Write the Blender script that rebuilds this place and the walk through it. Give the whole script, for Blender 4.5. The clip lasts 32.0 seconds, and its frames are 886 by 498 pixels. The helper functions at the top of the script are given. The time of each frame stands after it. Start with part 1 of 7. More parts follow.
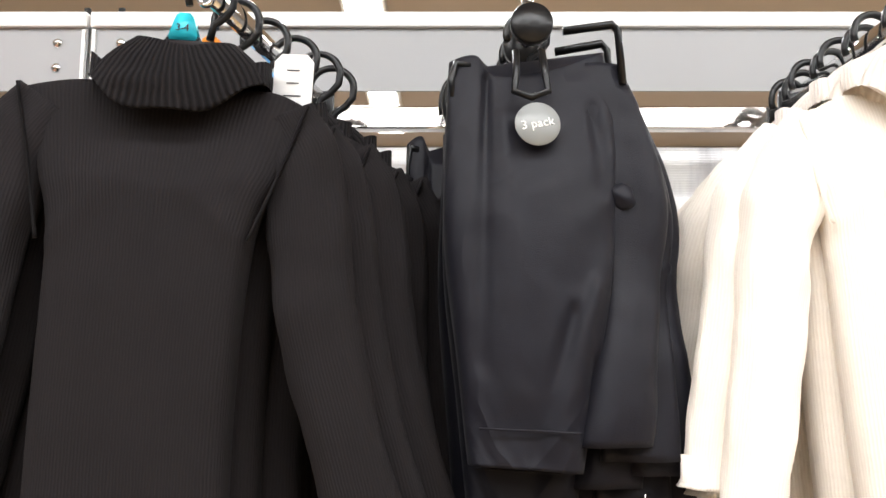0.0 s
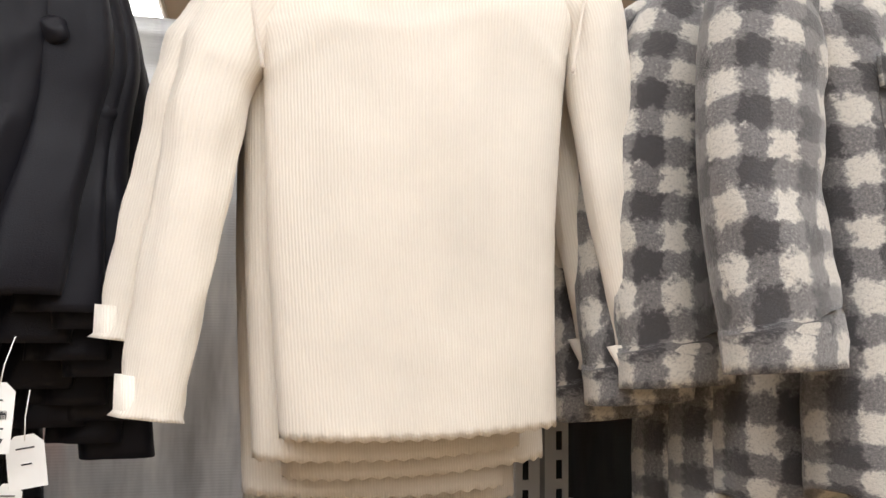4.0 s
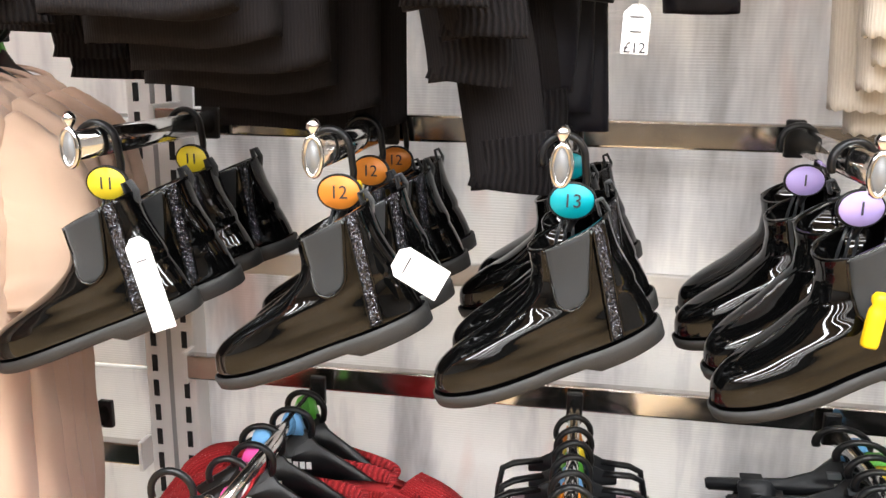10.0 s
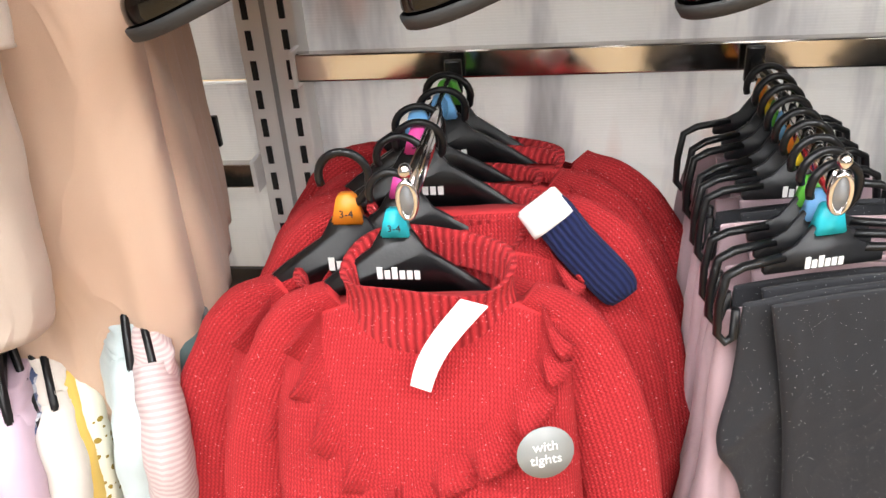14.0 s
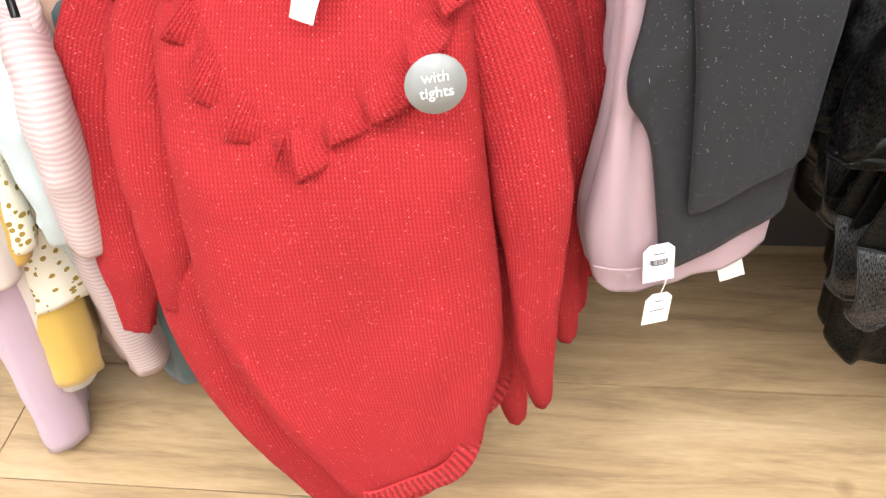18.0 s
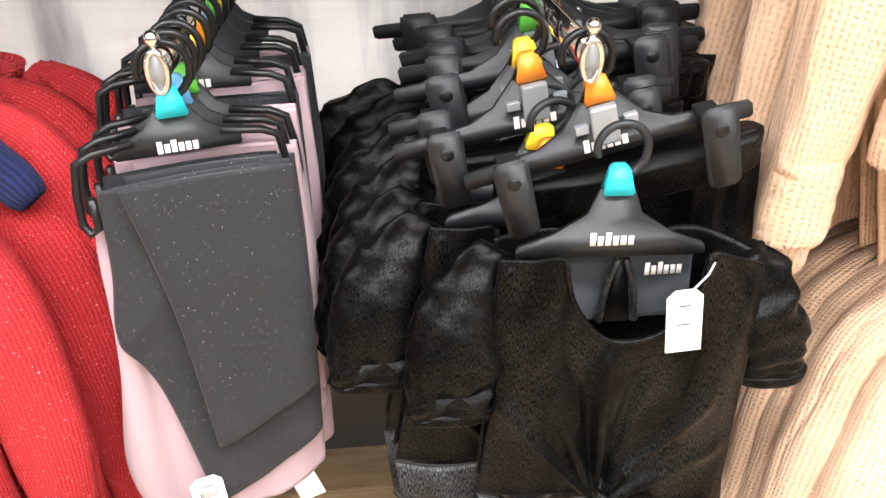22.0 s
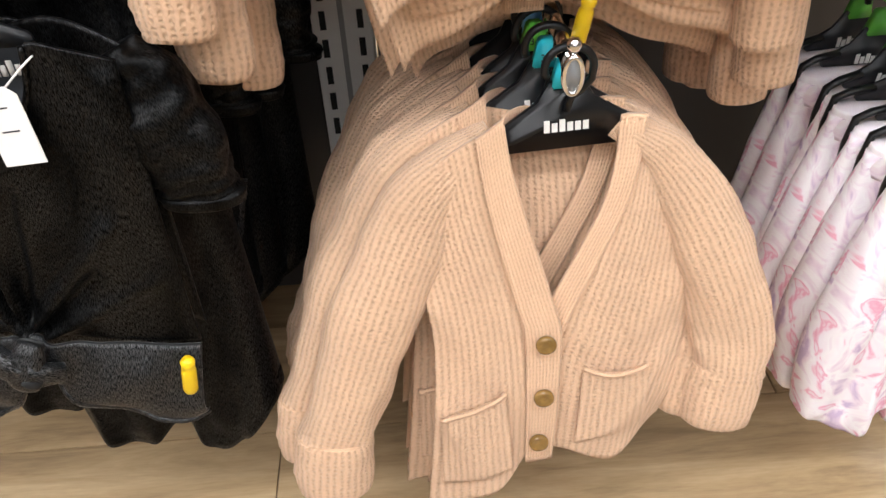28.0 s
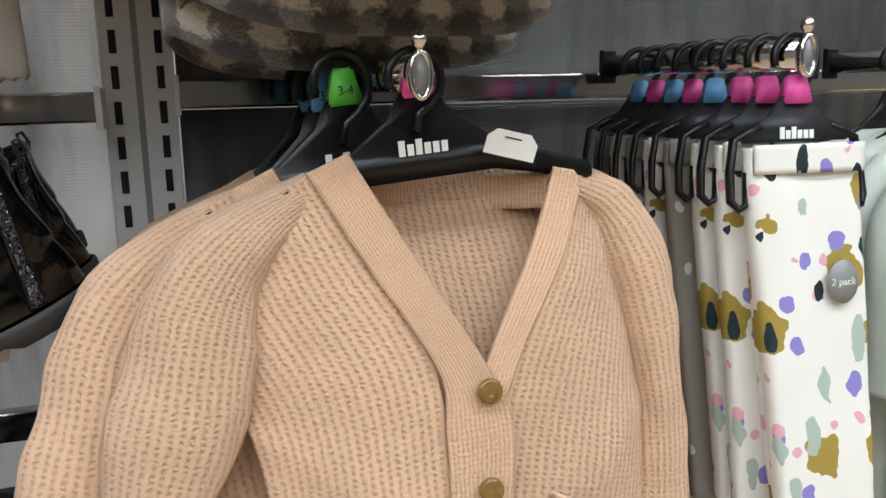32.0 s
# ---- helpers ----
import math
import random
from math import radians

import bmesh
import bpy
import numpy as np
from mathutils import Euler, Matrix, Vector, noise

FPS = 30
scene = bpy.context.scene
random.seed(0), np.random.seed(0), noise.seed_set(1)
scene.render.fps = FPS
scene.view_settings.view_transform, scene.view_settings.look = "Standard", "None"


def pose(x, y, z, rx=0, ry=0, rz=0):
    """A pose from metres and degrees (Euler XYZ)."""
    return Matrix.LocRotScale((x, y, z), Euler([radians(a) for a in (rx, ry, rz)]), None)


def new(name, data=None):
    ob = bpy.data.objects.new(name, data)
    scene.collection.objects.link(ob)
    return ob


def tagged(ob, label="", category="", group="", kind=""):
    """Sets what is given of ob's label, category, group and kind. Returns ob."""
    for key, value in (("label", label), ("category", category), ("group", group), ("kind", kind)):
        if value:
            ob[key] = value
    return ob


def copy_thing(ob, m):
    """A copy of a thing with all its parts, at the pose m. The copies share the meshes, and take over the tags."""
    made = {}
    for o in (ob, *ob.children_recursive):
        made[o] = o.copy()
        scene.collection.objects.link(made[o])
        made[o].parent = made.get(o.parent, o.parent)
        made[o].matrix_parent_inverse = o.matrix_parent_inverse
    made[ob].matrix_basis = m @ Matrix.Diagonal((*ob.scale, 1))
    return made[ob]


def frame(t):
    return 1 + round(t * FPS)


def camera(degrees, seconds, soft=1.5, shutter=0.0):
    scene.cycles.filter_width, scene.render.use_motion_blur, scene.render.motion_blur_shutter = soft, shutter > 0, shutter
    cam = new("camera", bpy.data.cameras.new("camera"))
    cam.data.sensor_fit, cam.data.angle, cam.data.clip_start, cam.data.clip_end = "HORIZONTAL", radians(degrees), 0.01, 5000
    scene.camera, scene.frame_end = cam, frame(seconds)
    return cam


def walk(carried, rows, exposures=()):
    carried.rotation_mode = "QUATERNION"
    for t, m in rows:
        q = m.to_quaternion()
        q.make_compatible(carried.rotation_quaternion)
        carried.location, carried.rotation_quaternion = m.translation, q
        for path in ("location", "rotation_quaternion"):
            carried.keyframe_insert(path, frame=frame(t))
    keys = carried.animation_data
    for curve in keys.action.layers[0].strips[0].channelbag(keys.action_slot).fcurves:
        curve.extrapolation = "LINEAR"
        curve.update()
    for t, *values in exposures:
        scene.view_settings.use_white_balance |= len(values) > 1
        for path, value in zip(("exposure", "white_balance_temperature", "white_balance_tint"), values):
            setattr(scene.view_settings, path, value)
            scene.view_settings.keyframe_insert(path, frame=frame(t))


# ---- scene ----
cam = camera(56.7, 32.0)
METRES, EYE, TILT, LEAN, TURN = 2.3, 1.355, 8.0, 0.0, 0.0
ROWS = [
    (0.0, 0.0, 0.0, 0.0, 0.0, 0.0, -0.0),
    (0.5, 0.0069, -0.0002, 0.0005, -4.03, 1.32, -0.41),
    (1.0, 0.0095, -0.0026, 0.0003, -4.63, 1.04, -0.51),
    (1.5, 0.0171, -0.0077, -0.0009, -5.29, 0.6, -1.03),
    (2.0, 0.0408, -0.0065, -0.0055, -12.74, 0.74, -1.63),
    (2.5, 0.084, -0.0039, -0.0052, -16.42, 0.39, -3.16),
    (4.5, 0.1338, 0.0015, -0.0493, -10.56, -6.97, -2.01),
    (5.0, 0.1343, 0.0048, -0.0656, -9.26, -11.79, -1.99),
    (5.5, 0.1342, 0.0055, -0.0773, -7.87, -13.99, -2.33),
    (6.0, 0.135, 0.0046, -0.0901, -7.41, -16.95, -3.37),
    (6.5, 0.1365, 0.0045, -0.1009, -5.47, -19.92, -3.22),
    (7.0, 0.139, 0.006, -0.1065, -4.72, -21.39, -2.84),
    (7.5, 0.1348, 0.0056, -0.1075, -4.88, -21.63, -3.05),
    (8.0, 0.1235, 0.0061, -0.109, -4.52, -21.37, -3.37),
    (8.5, 0.108, 0.0065, -0.1086, 0.06, -21.35, -2.34),
    (9.0, 0.0867, 0.0074, -0.1073, 5.26, -21.65, -0.73),
    (9.5, 0.0643, 0.0068, -0.108, 7.67, -21.56, -0.16),
    (10.0, 0.0386, 0.0056, -0.1069, 9.81, -21.35, 0.58),
    (10.5, 0.0093, 0.0042, -0.1059, 12.3, -21.13, 1.06),
    (11.0, -0.011, 0.0057, -0.107, 13.81, -20.78, 0.8),
    (11.5, -0.0192, 0.0086, -0.1105, 13.79, -20.54, 0.6),
    (12.0, -0.0244, 0.0116, -0.1198, 12.64, -21.69, 2.35),
    (12.5, -0.0288, 0.0083, -0.1375, 10.95, -25.79, 2.36),
    (13.0, -0.0325, 0.0084, -0.1521, 9.06, -28.97, 3.27),
    (13.5, -0.0356, 0.0113, -0.1592, 7.86, -33.42, 4.3),
    (15.5, -0.048, 0.0228, -0.194, 4.79, -44.96, 5.72),
    (16.0, -0.0461, 0.0141, -0.2023, 4.46, -48.69, 5.42),
    (16.5, -0.0434, 0.0053, -0.2083, 4.03, -51.47, 4.67),
    (17.0, -0.0424, -0.0006, -0.2132, 4.15, -53.74, 3.49),
    (17.5, -0.0353, -0.0017, -0.214, 5.13, -53.28, 3.98),
    (18.0, -0.0161, 0.0014, -0.2155, 5.06, -51.97, 4.08),
    (18.5, 0.0067, 0.005, -0.2137, 4.45, -50.16, 4.24),
    (19.0, 0.0227, 0.0084, -0.2097, 4.17, -47.28, 3.9),
    (19.5, 0.0316, 0.0113, -0.2048, 3.46, -43.77, 2.16),
    (20.0, 0.0424, 0.0132, -0.2027, 2.91, -42.11, 2.91),
    (20.5, 0.0591, 0.0136, -0.2006, 0.95, -41.49, 3.1),
    (21.0, 0.078, 0.0101, -0.1977, -1.11, -40.86, 2.22),
    (21.5, 0.0973, 0.0071, -0.195, -3.17, -40.56, 1.3),
    (22.0, 0.1091, 0.0046, -0.1943, -4.41, -39.83, 0.72),
    (22.5, 0.1148, 0.002, -0.1992, -5.41, -39.23, 0.54),
    (23.0, 0.1196, -0.0034, -0.2059, -5.39, -41.25, 1.29),
    (23.5, 0.1237, -0.0088, -0.2111, -5.46, -45.24, 2.3),
    (24.0, 0.1312, -0.0128, -0.2129, -6.27, -46.35, 1.94),
    (24.5, 0.1486, -0.0162, -0.2142, -6.69, -45.7, 1.41),
    (25.0, 0.1691, -0.0152, -0.2145, -6.03, -45.09, 1.93),
    (25.5, 0.1775, -0.0038, -0.2182, -8.1, -44.39, 0.51),
    (26.0, 0.1879, 0.0075, -0.2199, -12.23, -46.26, -0.63),
    (26.5, 0.2298, 0.0069, -0.2265, -10.79, -46.21, -0.11),
    (28.5, 0.3164, 0.003, -0.2415, -2.41, -48.51, 2.64),
    (29.0, 0.3177, 0.0081, -0.2294, -1.36, -45.5, 3.33),
    (29.5, 0.3175, 0.0125, -0.2106, -0.64, -36.91, 3.36),
    (30.0, 0.3134, 0.015, -0.1898, -3.04, -30.74, 1.76),
    (30.5, 0.3093, 0.0158, -0.1793, -5.08, -28.06, 0.66),
    (31.0, 0.3065, 0.0169, -0.1671, -7.72, -25.42, 0.55),
    (31.5, 0.2979, 0.0187, -0.1532, -13.8, -22.86, -0.73),
    (32.0, 0.2885, 0.0181, -0.1381, -18.26, -18.66, -1.33),
]
walk(cam, [(t, pose(0, 0, EYE, TILT, LEAN, TURN) @ pose(METRES * x, METRES * y, METRES * z, 90 + pitch, roll, yaw)) for t, x, y, z, yaw, pitch, roll in ROWS],
     exposures=[(0.0, -0.50, 6500, 10), (2.0, -1.12, 6550, 10), (2.5, -1.16, 6550, 10), (4.5, -1.18, 6600, 10), (5.0, -1.12, 6650, 10), (6.0, -0.45, 6700, 10), (7.0, -0.10, 6700, 10), (8.0, 0.12, 6700, 10), (9.0, 0.25, 6600, 10), (10.0, 0.27, 6500, 10), (12.0, -0.05, 6500, 10), (13.0, -0.05, 6500, 10), (16.0, 0.00, 6500, 10), (17.0, -0.02, 6500, 10), (18.0, 0.02, 6500, 10), (19.0, 0.40, 6500, 10), (20.0, 0.58, 6500, 10), (21.0, 0.60, 6500, 10), (23.0, 0.32, 6500, 10), (24.0, 0.24, 6500, 10), (26.0, -0.22, 6550, 10), (28.5, -0.72, 6350, 10), (29.0, -0.68, 6350, 10), (30.0, -0.62, 6500, 5), (31.0, -1.02, 6400, 5), (32.0, -1.14, 6000, 5)])


# ---- world and large lights ----
world = bpy.data.worlds.new("world")
scene.world = world
world.use_nodes = True
world.node_tree.nodes["Background"].inputs["Color"].default_value = (1.0, 0.97, 0.94, 1)
world.node_tree.nodes["Background"].inputs["Strength"].default_value = 0.02


def strip_lamp(x0, x1, y0, y1, z, power):
    lamp = bpy.data.lights.new("strip_light", "AREA")
    lamp.shape, lamp.size, lamp.size_y, lamp.energy, lamp.color = "RECTANGLE", x1 - x0, y1 - y0, power, (0.95, 0.985, 1.03)
    ob = new("strip_light", lamp)
    ob.matrix_world = pose((x0 + x1) / 2, (y0 + y1) / 2, z - 0.03)
    return ob


# Front strips are out of view; the farthest three are added for frontal light.
STRIPS = [(-3.2, 4.2, -0.70, -0.42), (-3.2, 4.2, -1.99, -1.81), (-3.2, 4.2, -3.39, -3.21), (-3.2, 4.2, -5.2, -5.0), (-3.2, 4.2, -7.0, -6.8), (-3.2, 4.2, -8.8, -8.6), (-0.45, -0.25, 1.6, 5.4), (2.25, 2.45, 1.4, 5.4)]
for sx0, sx1, sy0, sy1 in STRIPS:
    strip_lamp(sx0, sx1, sy0, sy1, 2.9, (190 if sy0 > -1 else 150 if sy0 > -3 else 90 if sy0 > -4 else 45) if sy0 < 0 else 190)


# ---- materials ----
def mat(name):
    m = bpy.data.materials.new(name)
    m.use_nodes = True
    return m, m.node_tree.nodes, m.node_tree.links, m.node_tree.nodes["Principled BSDF"]


def setv(node, **kw):
    for key, value in kw.items():
        node.inputs[key.replace("_", " ")].default_value = value


def rgb(c):
    return (c[0], c[1], c[2], 1)


def math_node(nodes, links, op, a, b=None):
    n = nodes.new("ShaderNodeMath")
    n.operation = op
    for i, v in enumerate((a, b)):
        if v is None:
            continue
        if isinstance(v, (int, float)):
            n.inputs[i].default_value = v
        else:
            links.new(v, n.inputs[i])
    return n.outputs[0]


def mix_colour(nodes, links, fac, a, b, blend="MIX"):
    n = nodes.new("ShaderNodeMix")
    n.data_type, n.blend_type = "RGBA", blend
    for i, v in ((0, fac), (6, a), (7, b)):
        if isinstance(v, (int, float)):
            n.inputs[i].default_value = v
        elif isinstance(v, tuple):
            n.inputs[i].default_value = rgb(v)
        else:
            links.new(v, n.inputs[i])
    return n.outputs[2]


def uv_of(nodes, links):
    c = nodes.new("ShaderNodeTexCoord")
    s = nodes.new("ShaderNodeSeparateXYZ")
    links.new(c.outputs["UV"], s.inputs[0])
    return c.outputs["UV"], s.outputs[0], s.outputs[1]


def noise_tex(nodes, links, vec, scale, detail=4.0, rough=0.55):
    n = nodes.new("ShaderNodeTexNoise")
    setv(n, Scale=scale, Detail=detail, Roughness=rough)
    if vec is not None:
        links.new(vec, n.inputs["Vector"])
    return n.outputs["Fac"]


def object_tint(nodes, links, colour, amount):
    """The colour, a little lighter or darker from piece to piece."""
    info = nodes.new("ShaderNodeObjectInfo")
    f = math_node(nodes, links, "MULTIPLY_ADD", info.outputs["Random"], amount)
    n = f.node
    n.inputs[2].default_value = 1 - amount / 2
    v = nodes.new("ShaderNodeVectorMath")
    v.operation = "SCALE"
    if isinstance(colour, tuple):
        v.inputs[0].default_value = colour
    else:
        links.new(colour, v.inputs[0])
    links.new(f, v.inputs["Scale"])
    return v.outputs[0]


def knit(name, colour, dark, rib=0.004, row=0.0, depth=0.9, fuzz=0.35, sheen=0.35, glint=0.0, stitch=0.0, bump_m=0.0012, spec=0.25):
    """Ribs run down the cloth every `rib` metres; `row` adds rows across; `stitch` adds a knitted v; `dark` paints the
    shade between ribs.
    """
    m, nodes, links, p = mat(name)
    uv, u, v = uv_of(nodes, links)
    wob = noise_tex(nodes, links, uv, 60, 2)
    u2 = math_node(nodes, links, "ADD", u, math_node(nodes, links, "MULTIPLY", wob, rib * 0.5))
    if stitch:
        zig = math_node(nodes, links, "PINGPONG", v, stitch)
        u2 = math_node(nodes, links, "ADD", u2, math_node(nodes, links, "MULTIPLY", zig, 0.35 * rib / stitch))
    h = math_node(nodes, links, "SINE", math_node(nodes, links, "MULTIPLY", u2, 2 * math.pi / rib))
    h = math_node(nodes, links, "MULTIPLY_ADD", h, 0.5)
    h.node.inputs[2].default_value = 0.5
    if row:
        r = math_node(nodes, links, "SINE", math_node(nodes, links, "MULTIPLY", v, 2 * math.pi / row))
        r = math_node(nodes, links, "MULTIPLY_ADD", r, 0.22)
        r.node.inputs[2].default_value = 0.78
        h = math_node(nodes, links, "MULTIPLY", h, r)
    fine = noise_tex(nodes, links, uv, 900, 3, 0.7)
    big = noise_tex(nodes, links, uv, 14, 3)
    height = math_node(nodes, links, "MULTIPLY_ADD", fine, fuzz)
    links.new(h, height.node.inputs[2])
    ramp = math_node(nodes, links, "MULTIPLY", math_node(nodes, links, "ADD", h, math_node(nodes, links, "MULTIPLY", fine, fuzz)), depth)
    # The grooves' shade goes into the colour: dark low, full colour on the ribs.
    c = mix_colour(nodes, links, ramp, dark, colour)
    shade = math_node(nodes, links, "MULTIPLY_ADD", big, 0.3)
    shade.node.inputs[2].default_value = 0.85
    c = mix_colour(nodes, links, 1.0, c, shade, "MULTIPLY")
    c = object_tint(nodes, links, c, 0.08)
    links.new(c, p.inputs["Base Color"])
    setv(p, Roughness=0.92)
    p.inputs["Specular IOR Level"].default_value = spec
    p.inputs["Sheen Weight"].default_value = sheen
    p.inputs["Sheen Roughness"].default_value = 0.45
    p.inputs["Sheen Tint"].default_value = rgb([min(1, x * 1.4 + 0.08) for x in colour])
    if glint:
        vor = nodes.new("ShaderNodeTexVoronoi")
        setv(vor, Scale=1500)
        links.new(uv, vor.inputs["Vector"])
        sep = nodes.new("ShaderNodeSeparateColor")
        links.new(vor.outputs["Color"], sep.inputs[0])
        spark = math_node(nodes, links, "GREATER_THAN", sep.outputs[0], 1 - glint)
        links.new(math_node(nodes, links, "MULTIPLY", spark, 0.9), p.inputs["Metallic"])
        rr = math_node(nodes, links, "MULTIPLY_ADD", spark, -0.62)
        rr.node.inputs[2].default_value = 0.92
        links.new(rr, p.inputs["Roughness"])
        c2 = mix_colour(nodes, links, spark, c, tuple(min(1, x * 2.2 + 0.25) for x in colour))
        links.new(c2, p.inputs["Base Color"])
    b = nodes.new("ShaderNodeBump")
    setv(b, Strength=0.9, Distance=bump_m)
    links.new(height, b.inputs["Height"])
    links.new(b.outputs[0], p.inputs["Normal"])
    return m


def mohair(name, colour, dark, rib, row, dots=0.85, bump_m=0.0016):
    """Hairy knit: ribs down the cloth with a small hollow at each stitch between them; the shade in hollows and grooves
    is put into the colour.
    """
    m, nodes, links, p = mat(name)
    uv, u, v = uv_of(nodes, links)
    wob = noise_tex(nodes, links, uv, 130, 3)
    u2 = math_node(nodes, links, "ADD", u, math_node(nodes, links, "MULTIPLY", wob, rib * 0.55))
    v2 = math_node(nodes, links, "ADD", v, math_node(nodes, links, "MULTIPLY", wob, row * 1.6))
    su = math_node(nodes, links, "MULTIPLY_ADD", math_node(nodes, links, "SINE", math_node(nodes, links, "MULTIPLY", u2, 2 * math.pi / rib)), 0.5)
    su.node.inputs[2].default_value = 0.5
    sv = math_node(nodes, links, "MULTIPLY_ADD", math_node(nodes, links, "SINE", math_node(nodes, links, "MULTIPLY", v2, 2 * math.pi / row)), 0.5)
    sv.node.inputs[2].default_value = 0.5
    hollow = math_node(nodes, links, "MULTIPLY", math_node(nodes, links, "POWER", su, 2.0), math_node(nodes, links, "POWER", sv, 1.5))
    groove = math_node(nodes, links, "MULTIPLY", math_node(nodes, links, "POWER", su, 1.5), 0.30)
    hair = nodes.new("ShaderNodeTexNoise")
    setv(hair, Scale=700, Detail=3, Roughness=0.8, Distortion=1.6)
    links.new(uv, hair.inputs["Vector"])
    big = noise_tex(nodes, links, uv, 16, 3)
    # Shade of the stitch hollows and grooves, painted with the dark colour.
    hollow_shade = math_node(nodes, links, "ADD", math_node(nodes, links, "MULTIPLY", hollow, dots), groove)
    hollow_shade = math_node(nodes, links, "ADD", hollow_shade, math_node(nodes, links, "MULTIPLY_ADD", hair.outputs["Fac"], -1.7))
    hollow_shade.node.inputs[1].links[0].from_node.inputs[2].default_value = 0.86
    c = mix_colour(nodes, links, math_node(nodes, links, "MAXIMUM", hollow_shade, 0.0), colour, dark)
    shade = math_node(nodes, links, "MULTIPLY_ADD", big, 0.26)
    shade.node.inputs[2].default_value = 0.87
    c = mix_colour(nodes, links, 1.0, c, shade, "MULTIPLY")
    links.new(object_tint(nodes, links, c, 0.08), p.inputs["Base Color"])
    setv(p, Roughness=0.95)
    p.inputs["Specular IOR Level"].default_value = 0.15
    p.inputs["Sheen Weight"].default_value = 0.35
    p.inputs["Sheen Roughness"].default_value = 0.5
    p.inputs["Sheen Tint"].default_value = rgb((1.0, 0.86, 0.74))
    height = math_node(nodes, links, "MULTIPLY_ADD", hair.outputs["Fac"], 0.8)
    links.new(math_node(nodes, links, "MULTIPLY", math_node(nodes, links, "ADD", hollow, groove), -1.0), height.node.inputs[2])
    b = nodes.new("ShaderNodeBump")
    setv(b, Strength=0.9, Distance=bump_m)
    links.new(height, b.inputs["Height"])
    links.new(b.outputs[0], p.inputs["Normal"])
    return m


def cloth(name, colour, rough=0.85, weave=1100, wrinkle=18, var=0.12, sheen=0.2, glint=0.0, crumple=0.0, spec=0.3):
    m, nodes, links, p = mat(name)
    uv, u, v = uv_of(nodes, links)
    fine = noise_tex(nodes, links, uv, weave, 2, 0.6)
    big = noise_tex(nodes, links, uv, wrinkle, 4, 0.5)
    f = math_node(nodes, links, "MULTIPLY_ADD", big, var * 2)
    f.node.inputs[2].default_value = 1 - var
    c = mix_colour(nodes, links, 1.0, colour, f, "MULTIPLY")
    f2 = math_node(nodes, links, "MULTIPLY_ADD", fine, 0.24)
    f2.node.inputs[2].default_value = 0.88
    c = mix_colour(nodes, links, 1.0, c, f2, "MULTIPLY")
    c = object_tint(nodes, links, c, 0.08)
    links.new(c, p.inputs["Base Color"])
    setv(p, Roughness=rough)
    p.inputs["Specular IOR Level"].default_value = spec
    p.inputs["Sheen Weight"].default_value = sheen
    p.inputs["Sheen Roughness"].default_value = 0.5
    if glint:
        vor = nodes.new("ShaderNodeTexVoronoi")
        setv(vor, Scale=1300)
        links.new(uv, vor.inputs["Vector"])
        sep = nodes.new("ShaderNodeSeparateColor")
        links.new(vor.outputs["Color"], sep.inputs[0])
        near = math_node(nodes, links, "LESS_THAN", vor.outputs["Distance"], 0.28)
        spark = math_node(nodes, links, "MULTIPLY", math_node(nodes, links, "GREATER_THAN", sep.outputs[0], 1 - glint), near)
        links.new(mix_colour(nodes, links, spark, c, (0.75, 0.75, 0.78)), p.inputs["Base Color"])
        links.new(math_node(nodes, links, "MULTIPLY", spark, 0.8), p.inputs["Metallic"])
    b = nodes.new("ShaderNodeBump")
    setv(b, Strength=0.5, Distance=0.0006)
    hh = math_node(nodes, links, "MULTIPLY_ADD", big, 3.0)
    links.new(fine, hh.node.inputs[2])
    links.new(hh, b.inputs["Height"])
    if crumple:
        mp = nodes.new("ShaderNodeMapping")
        mp.inputs["Rotation"].default_value = (0, 0, 0.5)
        mp.inputs["Scale"].default_value = (1.0, 0.55, 1)
        links.new(uv, mp.inputs[0])
        cr = nodes.new("ShaderNodeTexNoise")
        setv(cr, Scale=10, Detail=2, Roughness=0.45, Distortion=1.0)
        links.new(mp.outputs[0], cr.inputs["Vector"])
        ridge = math_node(nodes, links, "ABSOLUTE", math_node(nodes, links, "SUBTRACT", cr.outputs["Fac"], 0.5))
        b2 = nodes.new("ShaderNodeBump")
        setv(b2, Strength=0.7, Distance=crumple)
        links.new(ridge, b2.inputs["Height"])
        links.new(b.outputs[0], b2.inputs["Normal"])
        b = b2
    links.new(b.outputs[0], p.inputs["Normal"])
    return m


def plain(name, colour, rough=0.5, metal=0.0, var=0.08, scale=40.0, bump=0.0, coat=0.0, spec=0.5):
    m, nodes, links, p = mat(name)
    co = nodes.new("ShaderNodeTexCoord")
    n1 = noise_tex(nodes, links, co.outputs["Object"], scale, 4)
    f = math_node(nodes, links, "MULTIPLY_ADD", n1, var * 2)
    f.node.inputs[2].default_value = 1 - var
    links.new(mix_colour(nodes, links, 1.0, colour, f, "MULTIPLY"), p.inputs["Base Color"])
    r = math_node(nodes, links, "MULTIPLY_ADD", n1, 0.16)
    r.node.inputs[2].default_value = max(0.02, rough - 0.08)
    links.new(r, p.inputs["Roughness"])
    setv(p, Metallic=metal)
    p.inputs["Specular IOR Level"].default_value = spec
    p.inputs["Coat Weight"].default_value = coat
    if bump:
        b = nodes.new("ShaderNodeBump")
        setv(b, Strength=0.5, Distance=bump)
        links.new(noise_tex(nodes, links, co.outputs["Object"], scale * 6 if scale > 10 else scale * 4, 2), b.inputs["Height"])
        links.new(b.outputs[0], p.inputs["Normal"])
    return m


